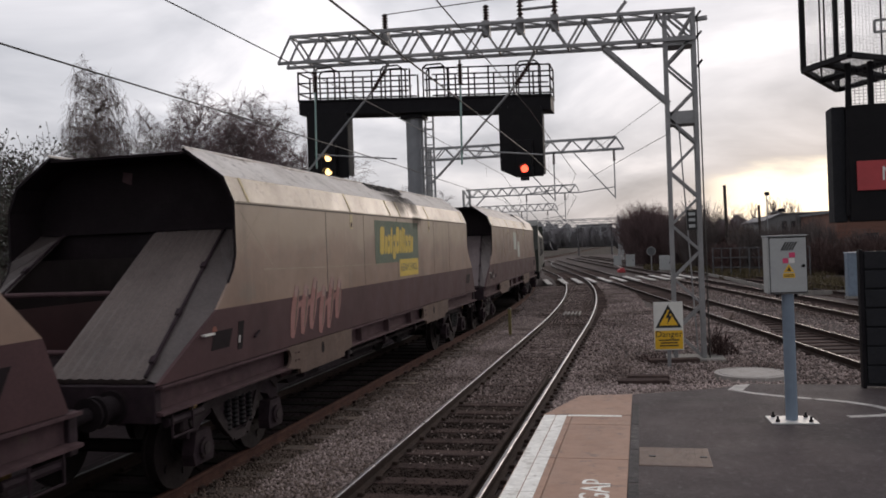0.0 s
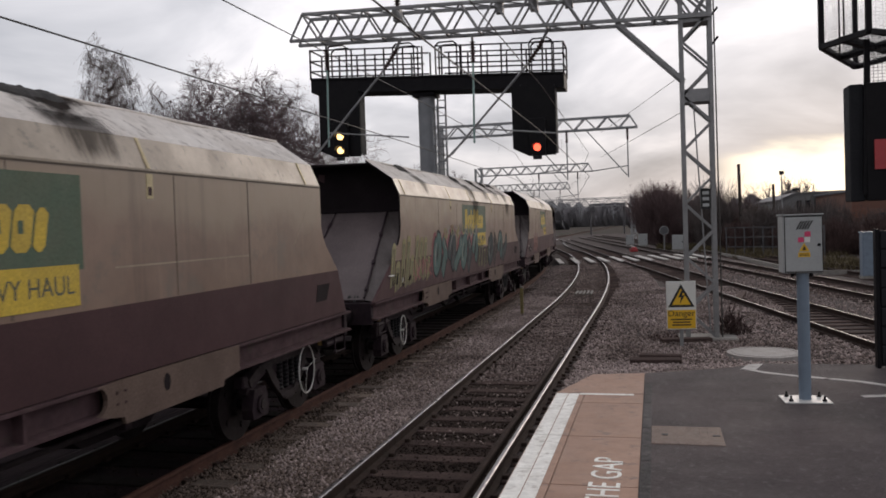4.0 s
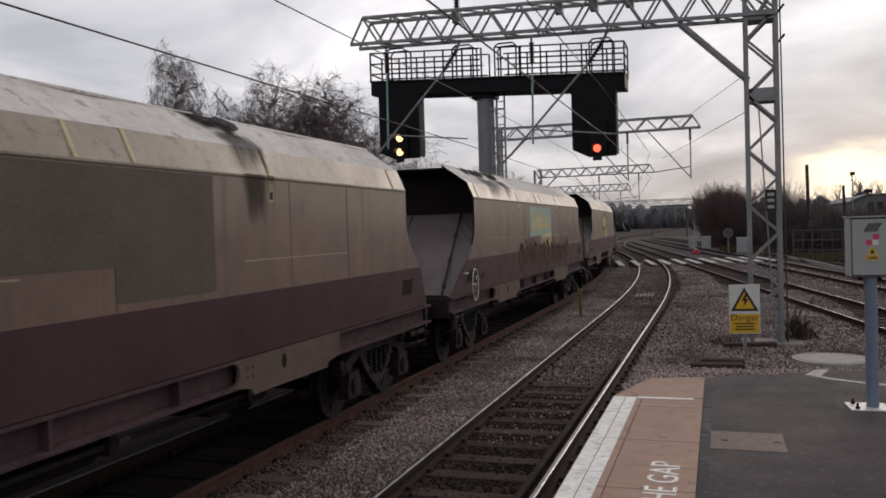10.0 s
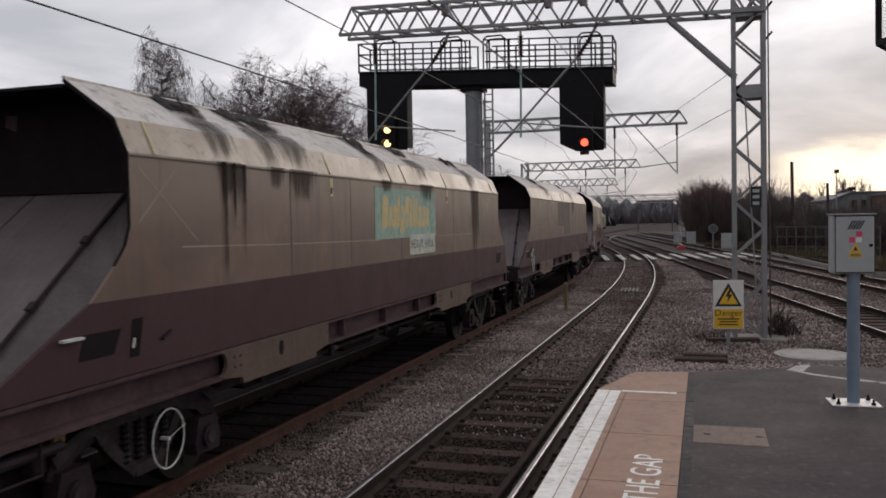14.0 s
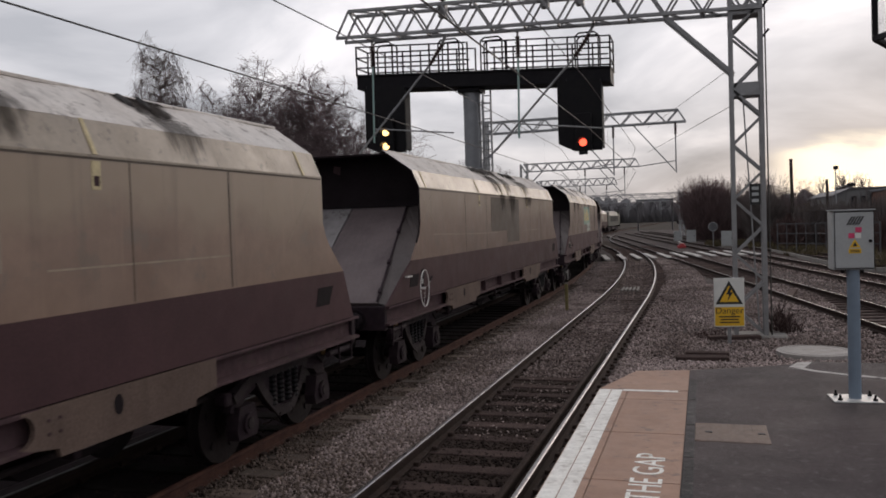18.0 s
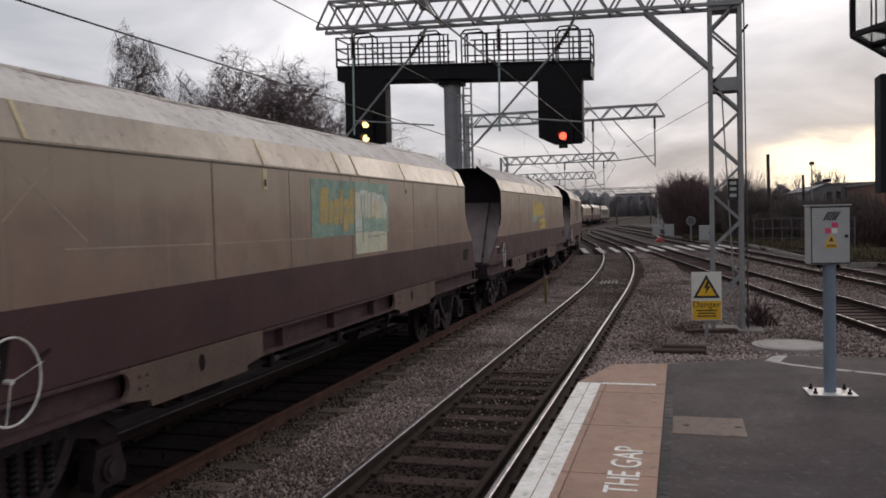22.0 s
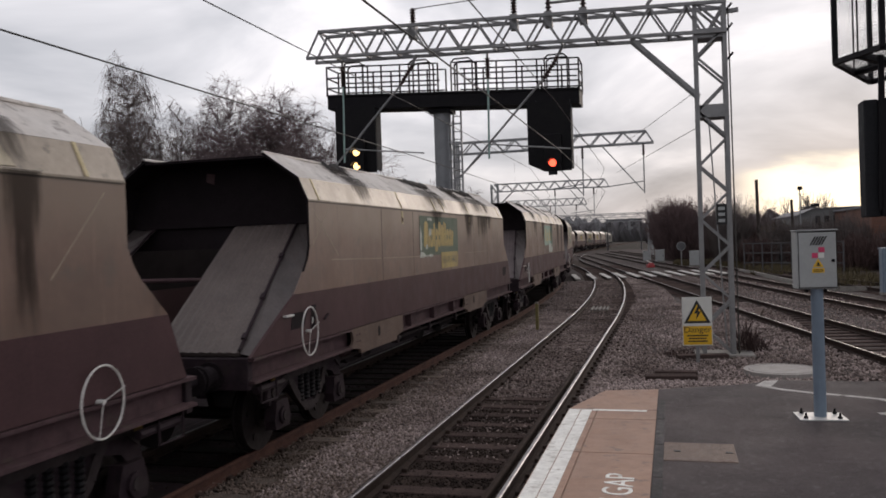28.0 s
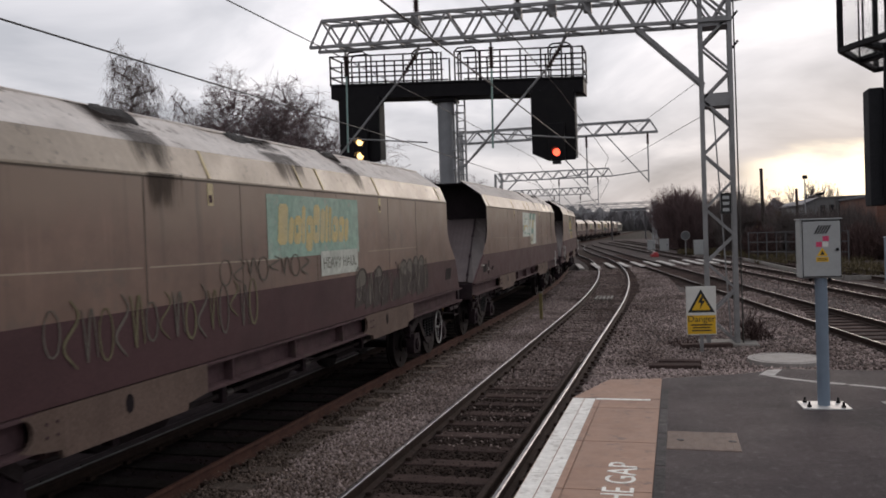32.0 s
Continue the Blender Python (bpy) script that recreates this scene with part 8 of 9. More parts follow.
scrub("mast_weeds", [(1.62, 19.8, 0.22, 0.25, 0.95), (1.85, 20.3, 0.3, 0.3, 0.6), (0.2, 19.3, 0.4, 0.3, 0.25)], "scrub", "dry weeds growing at the mast footing", 8, 0.006, 60)
bare_tree("bare_tree", 6.6, 84, 6.9, 0.8, 51, "twig", 0.0, "thin leafless poplar beyond the fence", 2, 4, 0.008)
bare_tree("bare_tree", 8.4, 86, 6.3, 0.8, 52, "twig", 0.0, "thin leafless tree beyond the fence", 2, 4, 0.008)


def leafy(name, x, y, height, width, seed, mat, label, n=1600, leaf=0.10, base=0.2):
    """A loose shrub: branches with many small separate leaves."""
    root = bare_tree(name, x, y, height, 1.1, seed, "bark", 0.05, label, 3, 3, 0.012)
    rnd = random.Random(seed)
    verts, faces = [], []
    src = root.children[0].data.vertices
    for _ in range(n):
        c = Vector(src[rnd.randrange(len(src))].co) + Vector((rnd.gauss(0, 0.3), rnd.gauss(0, 0.3), rnd.gauss(0, 0.25)))
        if c.z < base * height:
            continue
        u = Vector((rnd.gauss(0, 1), rnd.gauss(0, 1), rnd.gauss(0, 1))).normalized()
        v = u.orthogonal().normalized()
        s_ = leaf * rnd.uniform(0.6, 1.5)
        i = len(verts)
        verts.extend((tuple(c - u * s_), tuple(c + v * s_ * 0.5), tuple(c + u * s_), tuple(c - v * s_ * 0.5)))
        faces.append((i, i + 1, i + 2, i + 3))
    tagged(mesh_object("foliage", verts, faces, mat, root), kind="stuff")
    return root


M["leaf_dark"] = material("dark_evergreen_leaves", (0.052, 0.055, 0.040), (0.035, 0.04, 0.03), 1.5, 0.7, vary=0.4, island=True)
M["leaf_gold"] = material("thin_autumn_leaves", (0.16, 0.10, 0.035), (0.11, 0.075, 0.03), 1.5, 0.8, vary=0.4, island=True)
# slim trees take the pale brush grey to paint their haze
for _x, _h, _s in ((15.2, 7.4, 71), (16.3, 7.8, 72), (17.2, 7.2, 73), (18.6, 7.0, 74), (13.6, 6.9, 75)):
    bare_tree("slim_tree", _x, 104, _h, 0.16, _s, "scrub_grey", 0.0, "slim upright tree behind the shed", 1, 3, 0.012)
leafy("ivy_tree", -25.6, 30.0, 7.0, 3, 61, "leaf_dark", "ragged ivy-clad tree beyond the train", 3600, 0.075, 0.1)
leafy("ivy_tree", -29.0, 31.0, 9.0, 3, 62, "leaf_dark", "ragged ivy-clad tree beyond the train", 4200, 0.075, 0.1)
leafy("ivy_tree", -22.4, 31.5, 5.6, 3, 64, "leaf_dark", "ragged ivy-clad bush beyond the train", 2600, 0.075, 0.1)
leafy("small_tree", 9.0, 78.0, 4.4, 3, 63, "leaf_gold", "small tree with thin yellow leaves", 420, 0.07, 0.45)


def tufts(name, spots, seed, n, h, mat, label):
    rnd = random.Random(seed)
    verts, faces = [], []
    for (x0, y0, x1, y1) in spots:
        for _ in range(n):
            x, y = rnd.uniform(x0, x1), rnd.uniform(y0, y1)
            for _b in range(4):
                a = rnd.random() * 6.283
                hh = h * rnd.uniform(0.4, 1.2)
                i = len(verts)
                w = 0.02
                verts.extend(((x - w * math.sin(a), y + w * math.cos(a), BED), (x + w * math.sin(a), y - w * math.cos(a), BED), (x + math.cos(a) * hh * 0.5, y + math.sin(a) * hh * 0.5, BED + hh)))
                faces.append((i, i + 1, i + 2))
    return tagged(mesh_object(name, verts, faces, mat), label, "grass", kind="stuff")


tufts("rough_grass", [(5.0, 55, 12, 66), (3.4, 66, 8, 76), (7.5, 42, 14, 52), (0.2, 74, 4.0, 84)], 3, 900, 0.42, "grass", "rough yellowed grass along the lineside")

M["fence_grey"] = material("dull_grey_railing", (0.085, 0.088, 0.094), (0.06, 0.06, 0.065), 3.0, 0.7)

# ---- lineside buildings and furniture ----
def make_shed():
    r = thing("industrial_shed", "pale clad industrial shed with a flat roof", "shed")
    bm = bmesh.new()
    slab(bm, [(11.2, BED), (16.6, BED), (16.6, 3.55), (12.5, 3.55), (11.2, 3.0)], 80, 100, "xz")
    part("wall", bm, "render_wall", r)
    for (xa, za), (xb, zb) in (((11.05, 2.94), (12.5, 3.55)), ((12.5, 3.55), (16.75, 3.58))):
        bm = bmesh.new()
        slab(bm, [(xa, za), (xb, zb), (xb, zb + 0.10), (xa, za + 0.10)], 79.8, 100.2, "xz")
        part("roof", bm, "roof", r)
    for i in range(3):
        bm = bmesh.new()
        box(bm, 12.6 + i * 0.75, 79.9, 1.2, 13.0 + i * 0.75, 79.98, 2.9)
        part("window", bm, "glass_dark", r)
    for i in range(9):
        bm = bmesh.new()
        bar(bm, (11.4 + i * 0.62, 79.98, BED), (11.4 + i * 0.62, 79.98, 2.6), 0.05)
        part("cladding_rib", bm, "render_wall", r)


def make_brick_building():
    r = thing("brick_building", "low red brick building with a flat coping", "building")
    bm = bmesh.new()
    box(bm, 14.2, 66, BED, 34, 80, 3.20)
    part("wall", bm, "brick", r)
    bm = bmesh.new()
    box(bm, 14.05, 65.85, 3.20, 34.1, 80.1, 3.36)
    part("coping", bm, "roof", r)
    for i in range(6):
        for z in (0.4,):
            bm = bmesh.new()
            box(bm, 16 + i * 2.6, 65.93, z, 17.0 + i * 2.6, 65.99, z + 1.2)
            w_ = part("window", bm, "glass_dark", r)
            bm = bmesh.new()
            box(bm, 15.9 + i * 2.6, 65.86, z - 0.12, 17.1 + i * 2.6, 65.99, z)
            part("sill", bm, "concrete", w_)
    # courses of brick as shallow bands that catch the light
    for i in range(14):
        bm = bmesh.new()
        box(bm, 14.2, 65.985, -0.9 + i * 0.3, 34, 65.998, -0.9 + i * 0.3 + 0.14)
        part("brick_course", bm, "brick", r)


def make_fence():
    f = thing("railing_fence", "grey tubular railing beside the sidings", "fence")
    pts = [(4.9, 60.5), (6.0, 59.6), (7.1, 58.7), (8.2, 57.8), (9.3, 56.9), (10.4, 56.0)]
    for x, y in pts:
        bm = bmesh.new()
        bar(bm, (x, y, BED), (x, y, 0.92), 0.07)
        part("post", bm, "fence_grey", f)
    for (a, b) in zip(pts, pts[1:]):
        for z in (-0.45, 0.22, 0.88):
            bm = bmesh.new()
            bar(bm, (*a, z), (*b, z), 0.06)
            part("rail", bm, "fence_grey", f)
        bm = bmesh.new()
        x, y = (a[0] + b[0]) / 2, (a[1] + b[1]) / 2
        bar(bm, (x, y, BED), (x, y, 0.9), 0.05)
        part("post", bm, "fence_grey", f)


def make_poles():
    for x, y, top, r, lb in ((7.35, 75, 6.1, 0.13, "tall dark timber pole"), (10.1, 75, 4.25, 0.11, "short dark timber pole")):
        p = thing("timber_pole", lb, "pole", "timber poles")
        p.matrix_basis = pose(x, y, BED)
        bm = bmesh.new()
        tube(bm, (0, 0, 0), (-0.12, 0, top - BED), r * 1.15, 10, r)
        part("shaft", bm, "timber_post", p)
        bm = bmesh.new()
        tube(bm, (-0.12, 0, top - BED), (-0.12, 0, top - BED + 0.06), r * 1.1, 10)
        part("cap", bm, "timber_post", p)
    l = thing("floodlight_column", "slender column with a floodlight and camera", "lamp post")
    l.matrix_basis = pose(10.65, 75, BED)
    bm = bmesh.new()
    tube(bm, (0, 0, 0), (0, 0, 6.3), 0.07, 8, 0.045)
    part("column", bm, "galv_far", l)
    bm = bmesh.new()
    bar(bm, (0, 0, 4.7), (1.0, 0, 4.85), 0.05)
    part("arm", bm, "galv_far", l)
    bm = bmesh.new()
    box(bm, 0.85, -0.2, 4.75, 1.45, 0.2, 5.0)
    part("floodlight", bm, "panel_dark", l)
    bm = bmesh.new()
    box(bm, -0.15, -0.15, 6.2, 0.2, 0.15, 6.5)
    part("camera_housing", bm, "panel_dark", l)


def cabinet_box(x, y, w, d, h, mat, label):
    c = thing("equipment_cabinet", label, "cabinet", "lineside cabinets")
    c.matrix_basis = pose(x, y, BED)
    bm = bmesh.new()
    box(bm, -w / 2, -d / 2, 0.12, w / 2, d / 2, h, 0.02)
    part("body", bm, mat, c)
    bm = bmesh.new()
    box(bm, -w / 2 - 0.03, -d / 2 - 0.03, 0, w / 2 + 0.03, d / 2 + 0.03, 0.12)
    part("plinth", bm, "concrete", c)
    bm = bmesh.new()
    box(bm, -w / 2 - 0.03, -d / 2 - 0.04, h, w / 2 + 0.03, d / 2 + 0.04, h + 0.05, 0.01)
    part("lid", bm, mat, c)
    bm = bmesh.new()
    box(bm, -w * 0.42, -d / 2 - 0.012, 0.2, w * 0.42, -d / 2 - 0.002, h - 0.06)
    dr = part("door", bm, mat, c)
    bm = bmesh.new()
    box(bm, w * 0.30, -d / 2 - 0.03, h * 0.5, w * 0.36, -d / 2 - 0.012, h * 0.62)
    part("handle", bm, "black", dr)


make_shed()
make_brick_building()
make_fence()
make_poles()
cabinet_box(8.75, 37.2, 0.9, 0.55, 1.90, "cabinet_post", "grey-blue equipment cabinet beside the siding")
cabinet_box(2.0, 73.0, 1.0, 0.6, 1.30, "cabinet", "pale equipment cabinet at the junction")
cabinet_box(-1.1, 86.0, 0.9, 0.6, 1.25, "cabinet", "pale equipment cabinet far down the line")
cabinet_box(-2.5, 90.0, 0.8, 0.6, 1.1, "cabinet", "small pale cabinet far down the line")


def make_junction_things():
    d = thing("round_sign", "round grey disc sign on a post", "sign")
    d.matrix_basis = pose(0.85, 73.5, BED)
    bm = bmesh.new()
    tube(bm, (0, 0, 0), (0, 0, 1.6), 0.05, 8)
    part("post", bm, "galv", d)
    bm = bmesh.new()
    tube(bm, (0, -0.08, 1.75), (0, -0.05, 1.75), 0.38, 28)
    part("disc", bm, "fence_grey", d)
    bm = bmesh.new()
    ring(bm, (0, -0.07, 1.75), (0, 1, 0), 0.37, 0.025, 28, 5)
    part("rim", bm, "galv", d)
    p = thing("point_machine", "red-lidded point machine beside the rails", "point machine")
    p.matrix_basis = pose(-1.75, 73.0, BED, 0, 0, 10)
    bm = bmesh.new()
    box(bm, -0.30, -0.45, 0, 0.30, 0.45, 0.26, 0.03)
    part("case", bm, "sign_red", p)
    bm = bmesh.new()
    box(bm, -0.15, -0.42, 0.26, 0.2, 0.15, 0.40, 0.03)
    part("lid", bm, "sign_red", p)
    bm = bmesh.new()
    tube(bm, (0.1, -0.2, 0.38), (-0.35, -0.2, 0.62), 0.04, 8)
    part("lever", bm, "sign_white", p)
    # concrete trough route along the far siding
    tr = thing("cable_trough", "pale concrete cable trough lids along the siding", "cable trough")
    line = [(9.6, 39.5), (7.2, 40.2), (6.2, 45.0), (5.7, 51.0), (5.2, 57.0), (4.3, 64.0), (3.2, 71.0)]
    for (ax, ay), (bx, by) in zip(line, line[1:]):
        n = max(2, int(math.hypot(bx - ax, by - ay) / 1.0))
        for i in range(n):
            k0, k1 = i / n, (i + 0.94) / n
            bm = bmesh.new()
            a, b = Vector((ax + (bx - ax) * k0, ay + (by - ay) * k0, BED + 0.05)), Vector((ax + (bx - ax) * k1, ay + (by - ay) * k1, BED + 0.05))
            bar(bm, a, b, 0.09, 0.30)
            part("trough_lid", bm, "concrete", tr)
    s = thing("marker_post", "short pale post beside the branch line", "marker post")
    s.matrix_basis = pose(1.2, 33.0, BED)
    bm = bmesh.new()
    box(bm, -0.05, -0.04, 0, 0.05, 0.04, 1.0, 0.01)
    part("post", bm, "concrete", s)
    # far signal gantry across the lines
    br = thing("far_gantry", "small dark signal gantry far down the line", "signal gantry")
    bm = bmesh.new()
    box(bm, -12.6, 168, 4.6, -5.4, 168.5, 5.2)
    part("beam", bm, "far_steel", br)
    for x in (-12.3, -5.7):
        bm = bmesh.new()
        bar(bm, (x, 168.2, BED), (x, 168.2, 4.7), 0.3)
        part("leg", bm, "far_steel", br)
    for x in (-11.9, -7.2):
        bm = bmesh.new()
        box(bm, x - 0.5, 167.7, 3.6, x + 0.5, 168.0, 5.1, 0.05)
        part("signal_head", bm, "far_steel", br)

make_junction_things()


def far_woods():
    """Low far tree line in many small uneven clumps; one object."""
    rnd = random.Random(9)
    verts, faces = [], []
    for row, (y, h, n) in enumerate(((300, 6.5, 300), (420, 10, 300), (620, 16, 300), (900, 26, 260))):
        for i in range(n):
            x = -y * 1.1 + i * (y * 2.2 / n) + rnd.gauss(0, y * 0.01)
            if row == 0 and -34 < x < -12:
                continue
            hh = h * rnd.uniform(0.55, 1.1)
            w = y * 0.012 * rnd.uniform(0.6, 1.4)
            base = len(verts)
            m = 7
            for k in range(m):
                a = math.pi * k / (m - 1)
                verts.append((x - math.cos(a) * w * rnd.uniform(0.8, 1.15), y + rnd.uniform(-4, 4), BED + hh * (0.25 + 0.75 * math.sin(a)) * rnd.uniform(0.85, 1.1)))
                verts.append((x - math.cos(a) * w, y + 5, BED - 1))
            for k in range(m - 1):
                faces.append((base + 2 * k, base + 2 * k + 1, base + 2 * k + 3, base + 2 * k + 2))
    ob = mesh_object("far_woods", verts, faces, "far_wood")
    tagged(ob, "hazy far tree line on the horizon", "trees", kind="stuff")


far_woods()


# ---- the caged signal at the platform end ----
def make_platform_signal():
    s = thing("platform_signal", "black colour-light signal seen from behind with a mesh cage above", "railway signal")
    y = 9.60
    bm = bmesh.new()
    box(bm, 2.19, y - 0.05, 1.79, 3.35, y + 0.05, 3.04, 0.01)
    part("backboard", bm, "black", s)
    bm = bmesh.new()
    box(bm, 2.045, y + 0.02, 1.79, 2.188, y + 0.30, 3.04, 0.01)
    part("side_plate", bm, "panel_dark", s)
    bm = bmesh.new()
    bar(bm, (2.17, y - 0.03, 1.86), (2.20, y - 0.03, 3.30), 0.03)
    part("cable", bm, "black", s)
    bm = bmesh.new()
    box(bm, 2.75, y + 0.02, 0.0, 2.95, y + 0.22, 5.6, 0.01)
    part("post", bm, "gantry", s)
    for x in (2.62, 3.08):
        bm = bmesh.new()
        bar(bm, (x, y + 0.1, 0.0), (x, y + 0.1, 1.9), 0.06)
        part("leg", bm, "gantry", s)
    bm = bmesh.new()
    box(bm, 2.262, y - 0.075, 2.12, 3.20, y - 0.053, 2.435, 0.004)
    board = part("name_board", bm, "sign_red", s, "red enamel sign board")
    text_mesh("lettering", "N", 0.21, "sign_white", board, Matrix.Translation((2.575, y - 0.078, 2.285)) @ Matrix.Rotation(radians(90), 4, "X"), 1.0, 0.002)
    # cage platform
    zf = 3.5
    quad = [Vector((1.82, 9.82, zf)), Vector((2.14, 9.16, zf)), Vector((3.20, 10.0, zf)), Vector((2.50, 11.35, zf))]
    ztop = 4.75
    for a, b in zip(quad, quad[1:] + quad[:1]):
        bm = bmesh.new()
        bar(bm, a, b, 0.055)
        part("floor_frame", bm, "gantry", s)
        bm = bmesh.new()
        bar(bm, a + Vector((0, 0, ztop - zf)), b + Vector((0, 0, ztop - zf)), 0.05)
        part("top_frame", bm, "gantry", s)
        mid = (a + b) / 2
        for p, w_ in ((a, 0.055), (mid, 0.016)):
            bm = bmesh.new()
            bar(bm, p, p + Vector((0, 0, ztop - zf)), w_)
            part("upright", bm, "gantry", s)
        # wire mesh infill
        bm = bmesh.new()
        n = 26
        for i in range(1, n):
            p = a.lerp(b, i / n)
            bar(bm, p, p + Vector((0, 0, ztop - zf)), 0.0012)
        for i in range(1, 36):
            dz = Vector((0, 0, (ztop - zf) * i / 36))
            bar(bm, a + dz, b + dz, 0.0016)
        tagged(part("mesh_infill", bm, "mesh_wire", s), kind="stuff")
    bm = bmesh.new()
    for i in range(1, 30):
        k = i / 30
        bar(bm, quad[0].lerp(quad[3], k), quad[1].lerp(quad[2], k), 0.003)
        bar(bm, quad[0].lerp(quad[1], k), quad[3].lerp(quad[2], k), 0.003)
    tagged(part("floor_mesh", bm, "mesh_wire", s), kind="stuff")
    for a, b in ((quad[0].lerp(quad[1], 0.5), quad[3].lerp(quad[2], 0.5)), (quad[0].lerp(quad[3], 0.5), quad[1].lerp(quad[2], 0.5))):
        bm = bmesh.new()
        bar(bm, a, b, 0.07)
        part("floor_joist", bm, "gantry", s)
    # small lower basket between head and platform
    for x in (2.22, 2.44, 2.72):
        bm = bmesh.new()
        bar(bm, (x, y, 3.04), (x, y, 3.50), 0.05)
        part("bracket_post", bm, "gantry", s)
    bm = bmesh.new()
    for i in range(12):
        bar(bm, (2.22, y, 3.06 + i * 0.035), (2.75, y, 3.06 + i * 0.035), 0.004)
        bar(bm, (2.24 + i * 0.042, y, 3.04), (2.24 + i * 0.042, y, 3.48), 0.004)
    tagged(part("basket_mesh", bm, "mesh_wire", s), kind="stuff")
    bm = bmesh.new()
    for a, b in (((2.42, 3.74), (3.1, 3.74)), ((2.42, 3.86), (3.1, 3.86)), ((2.42, 3.74), (2.42, 3.86))):
        bar(bm, (a[0], y - 0.3, a[1]), (b[0], y - 0.3, b[1]), 0.025)
    part("hand_loop", bm, "galv", s)
    # slatted panel standing at the platform end
    p = thing("slatted_screen", "dark slatted screen panel at the platform end", "screen")
    bm = bmesh.new()
    box(bm, 2.275, 9.60, 0.02, 3.6, 9.66, 1.47)
    part("frame", bm, "panel_dark", p)
    for i in range(7):
        bm = bmesh.new()
        box(bm, 2.31, 9.575, 0.05 + i * 0.205, 3.58, 9.60, 0.235 + i * 0.205, 0.006)
        part("slat", bm, "panel_dark", p)
    bm = bmesh.new()
    box(bm, 2.262, 9.57, 0.0, 2.30, 9.68, 1.49, 0.004)
    part("post", bm, "gantry", p)


make_platform_signal()


# ---- pieces of the track bed: sleepers and ballast stones ----
def lay_sleepers():
    meshes = {}
    for kind, w, l, h in (("sleeper", 0.25, 2.6, 0.13), ("sleeper_concrete", 0.28, 2.5, 0.15)):
        bm = bmesh.new()
        box(bm, -l / 2, -w / 2, -h, l / 2, w / 2, 0, 0.012)
        me = bpy.data.meshes.new("sleeper")
        bm.to_mesh(me)
        bm.free()
        me.materials.append(M[kind])
        meshes[kind] = me
    bm = bmesh.new()
    box(bm, -0.16, -0.10, 0, 0.16, 0.10, 0.028, 0.006)
    box(bm, -0.13, -0.05, 0.02, -0.065, 0.05, 0.075, 0.008)
    box(bm, 0.065, -0.05, 0.02, 0.13, 0.05, 0.075, 0.008)
    chair = bpy.data.meshes.new("rail_chair")
    bm.to_mesh(chair)
    bm.free()
    chair.materials.append(M["rail_side"])
    bm = bmesh.new()
    box(bm, -0.24, -0.125, -0.10, 0.24, 0.125, 0.0, 0.010)
    end = bpy.data.meshes.new("sleeper_end")
    bm.to_mesh(end)
    bm.free()
    end.materials.append(M["sleeper_end"])
    rnd = random.Random(2)
    for name, (root, pts, y0, y1, kind) in TRACKS.items():
        for (x, y, a) in along(pts, 0.66, y0, y1):
            s = new("sleeper", meshes[kind])
            s.parent = root
            s.matrix_basis = Matrix.Translation((x + rnd.uniform(-0.04, 0.04), y, RT - 0.157 + rnd.uniform(-0.010, 0.0))) @ Matrix.Rotation(a + rnd.uniform(-0.012, 0.012), 4, "Z")
            if 2 < y < 30 and name == "track_freight":
                e = new("sleeper_end", end)
                e.parent = root
                e.matrix_basis = Matrix.Translation((x + 1.20 + rnd.uniform(-0.05, 0.12), y, RT - 0.136 + rnd.uniform(-0.012, 0.006))) @ Matrix.Rotation(a + rnd.uniform(-0.03, 0.03), 4, "Z")
            if y < 26 and name in ("track_platform", "track_freight"):
                for off in (-0.7525, 0.7525):
                    c = new("rail_chair", chair)
                    c.parent = root
                    c.matrix_basis = Matrix.Translation((x + off * math.cos(a), y + off * math.sin(a), RT - 0.186)) @ Matrix.Rotation(a, 4, "Z")


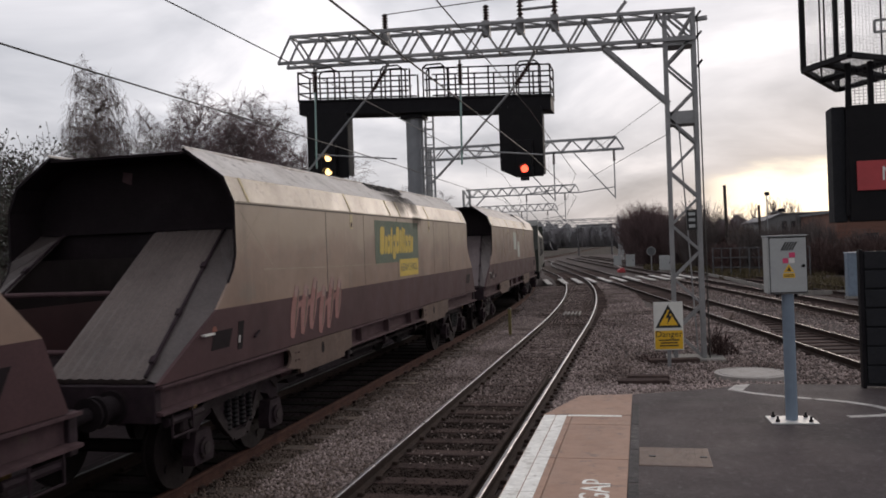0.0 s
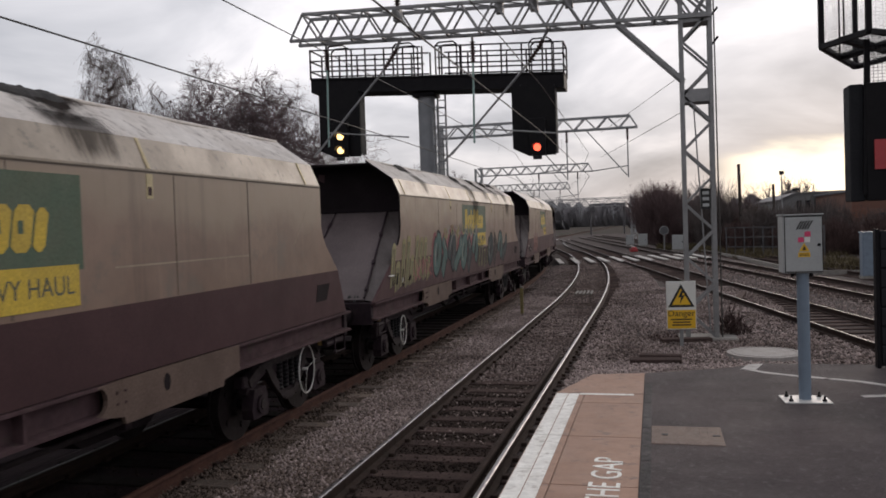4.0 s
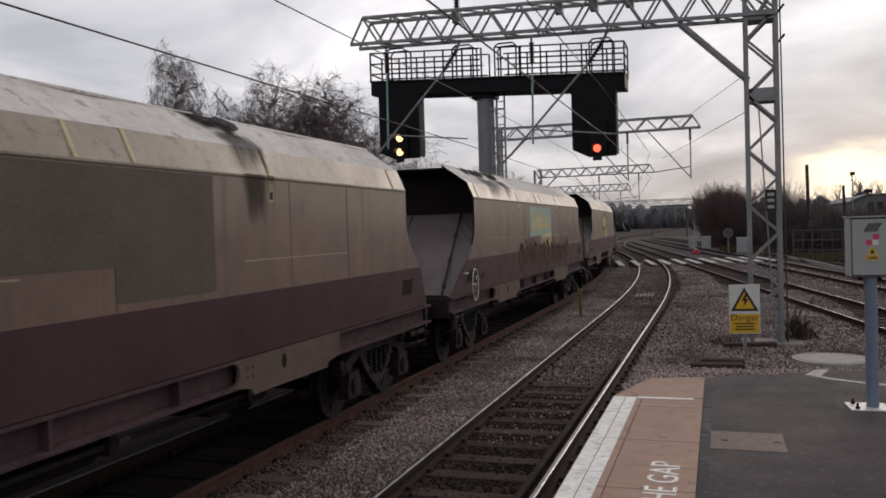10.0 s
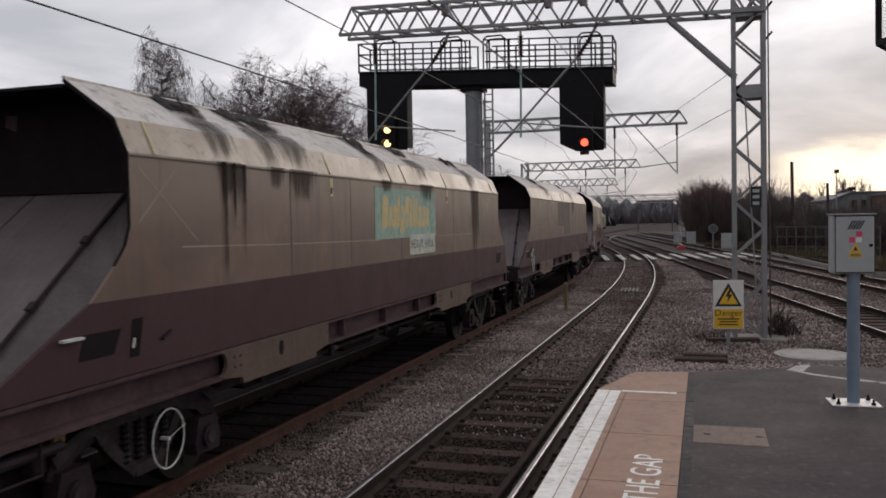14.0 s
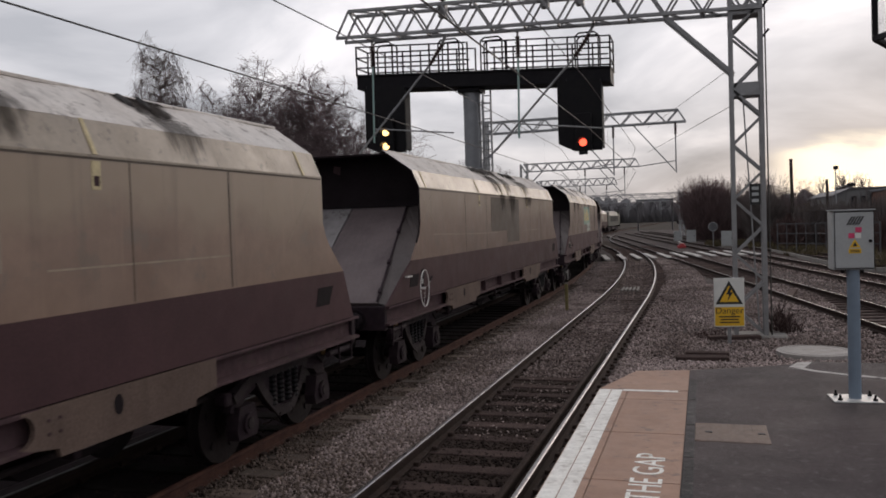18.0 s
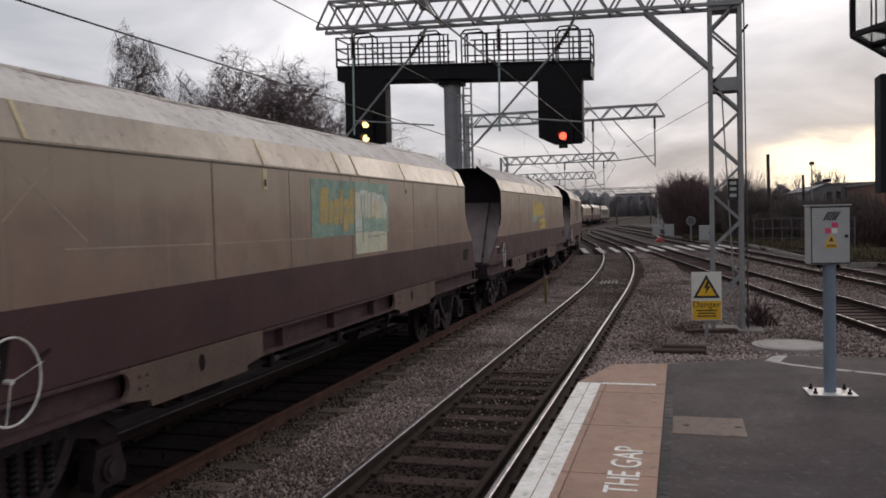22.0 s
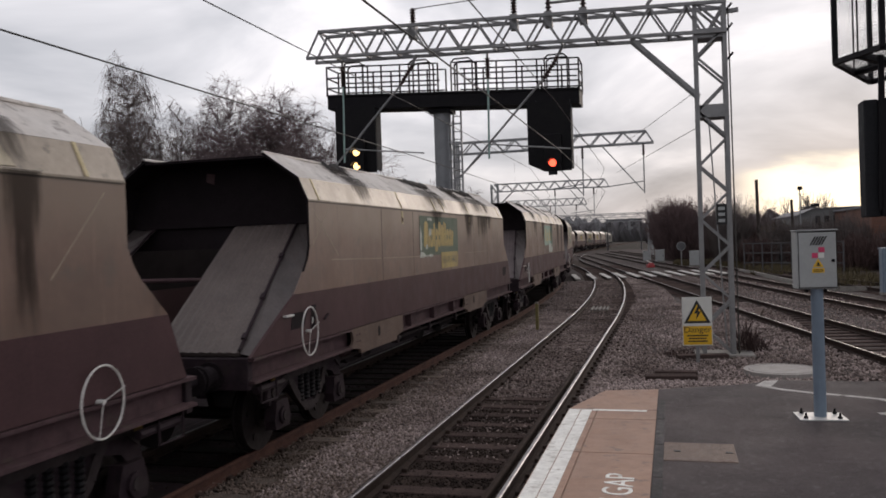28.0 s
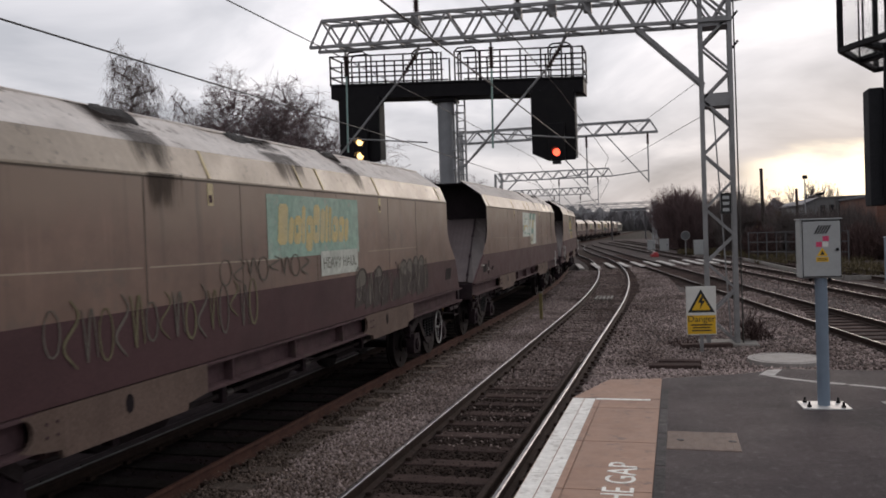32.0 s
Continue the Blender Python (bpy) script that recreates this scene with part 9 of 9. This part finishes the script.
def stones(name, areas, size, seed, mat, label):
    """Crushed stones strewn over the bed, one object."""
    rng = np.random.default_rng(seed)
    octa = np.array([(1, 0, 0), (-1, 0, 0), (0, 1, 0), (0, -1, 0), (0, 0, 1), (0, 0, -1)], float)
    tri = np.array([(0, 2, 4), (2, 1, 4), (1, 3, 4), (3, 0, 4), (2, 0, 5), (1, 2, 5), (3, 1, 5), (0, 3, 5)])
    P = []
    for (x0, x1, y0, y1, n, z, xfun) in areas:
        x, y = rng.uniform(x0, x1, n), rng.uniform(y0, y1, n)
        if xfun:
            x = x + np.interp(y, [p[1] for p in xfun], [p[0] for p in xfun])
        P.append(np.stack([x, y, z + rng.uniform(-0.012, 0.022, n)], 1))
    P = np.concatenate(P)
    n = len(P)
    s = size * rng.uniform(0.55, 1.35, (n, 1, 1)) * rng.uniform(0.65, 1.25, (n, 1, 3))
    V = octa[None] * s + rng.normal(0, size * 0.22, (n, 6, 3))
    a = rng.uniform(0, 6.283, n)
    c, d = np.cos(a)[:, None], np.sin(a)[:, None]
    t = rng.uniform(-0.8, 0.8, n)
    ct, st = np.cos(t)[:, None], np.sin(t)[:, None]
    x, y, z = V[..., 0], V[..., 1], V[..., 2]
    y, z = y * ct - z * st, y * st + z * ct
    V = np.stack([x * c - y * d, x * d + y * c, z], 2) + P[:, None]
    F = (tri[None] + 6 * np.arange(n)[:, None, None]).reshape(-1, 3)
    me = bpy.data.meshes.new(name)
    me.vertices.add(n * 6)
    me.vertices.foreach_set("co", V.reshape(-1))
    me.loops.add(len(F) * 3)
    me.loops.foreach_set("vertex_index", F.reshape(-1).astype(np.int32))
    me.polygons.add(len(F))
    me.polygons.foreach_set("loop_start", np.arange(len(F), dtype=np.int32) * 3)
    me.update(calc_edges=True)
    me.materials.append(M[mat])
    ob = new(name, me)
    return tagged(ob, label, "ballast", kind="stuff")


lay_sleepers()
stones("six_foot_ballast", [(-0.30, 0.95, 5, 9, 5600, BED + 0.012, [(-4.2, 0), (-4.2, 25)]), (-0.40, 0.95, 9, 13, 10500, BED + 0.012, [(-4.2, 0), (-4.2, 25)]), (-0.55, 0.9, 13, 30, 26000, BED + 0.012, [(-4.2, 0), (-4.2, 25), (-4.45, 40)]), (-1.0, 0.9, 30, 52, 9000, BED + 0.012, [(p[0] - 1.7, p[1]) for p in NEAR])], 0.023, 1, "ballast_stone",
       "grey-pink crushed stone between the two tracks")
stones("dirty_ballast", [(-0.75, 0.95, 4, 10, 14500, BED + 0.008, [(-4.2, 0), (-4.2, 25)]), (-0.75, 0.5, 10, 16, 9000, BED + 0.006, [(-4.2, 0), (-4.2, 25)]), (-0.80, -0.2, 16, 30, 9000, BED + 0.008, [(-4.2, 0), (-4.2, 25), (-4.45, 40)])], 0.024, 8, "brown_stone",
       "brown grimy crushed stone by the sleeper ends")
stones("four_foot_ballast", [(-0.66, 0.66, 4, 13, 9000, BED - 0.004, [(-2.485, 0), (-2.485, 26)]), (-0.66, 0.66, 13, 26, 3000, BED - 0.004, NEAR), (-0.66, 0.66, 3, 20, 5000, BED - 0.01, [(-5.955, 0), (-5.955, 26)])], 0.020, 3, "dark_stone",
       "dark oily crushed stone between the rails")
stones("rail_side_dirt", [(-0.30, 0.22, 5, 16, 5200, BED + 0.022, [(-4.95, 0), (-4.95, 26)]), (-0.25, 0.15, 16, 34, 4200, BED + 0.022, [(p[0] + 1.0, p[1]) for p in FAR_LINE])], 0.021, 6, "brown_stone",
       "brown-stained stone along the rusty rail")
stones("four_foot_chippings", [(-0.66, 0.66, 10, 14, 500, BED + 0.0, [(-2.485, 0), (-2.485, 26)]), (-0.66, 0.66, 14, 26, 9000, BED + 0.002, NEAR), (-0.66, 0.66, 26, 60, 9000, BED + 0.002, NEAR)], 0.020, 4, "ballast_stone",
       "paler chippings between the platform line's rails")
stones("cess_ballast", [(-1.55, 2.2, 9.8, 20, 15000, BED + 0.01, None), (-1.55, 1.6, 9.8, 16, 9000, BED + 0.02, None), (-1.55, 3.6, 20, 34, 14000, BED + 0.01, None), (2.0, 4.6, 10, 20, 6000, BED + 0.01, None), (1.2, 2.8, 34, 60, 6000, BED + 0.01, NEAR), (-3.2, 0.5, 16, 60, 9000, BED + 0.01, BR2)], 0.029, 2, "ballast_stone",
       "grey-pink crushed stone around the mast and signs")


def motions():
    times = [float(i) for i in range(33)]
    for k, w in enumerate(WAGONS):
        walk(w, [(t, ride(run(t) + 6.40 - (k - 1) * 16.68, 6.0, SIDEWAYS)) for t in times])
    walk(LOCO, [(t, ride(run(t) + 6.40 + 16.68 + 8.34 + 10.75, 6.6)) for t in times])
    # wheels roll with the way gone
    steps = [i * 0.1 for i in range(321)]
    for w in WAGONS[1:14]:
        for b in w.children:
            if b.name.startswith("bogie"):
                for ws in b.children:
                    if ws.name.startswith("wheelset"):
                        y = ws.matrix_basis.translation.y
                        walk(ws, [(t, Matrix.Translation((0, y, 0.46)) @ Matrix.Rotation(-run(t) / 0.46, 4, "X")) for t in steps])


motions()
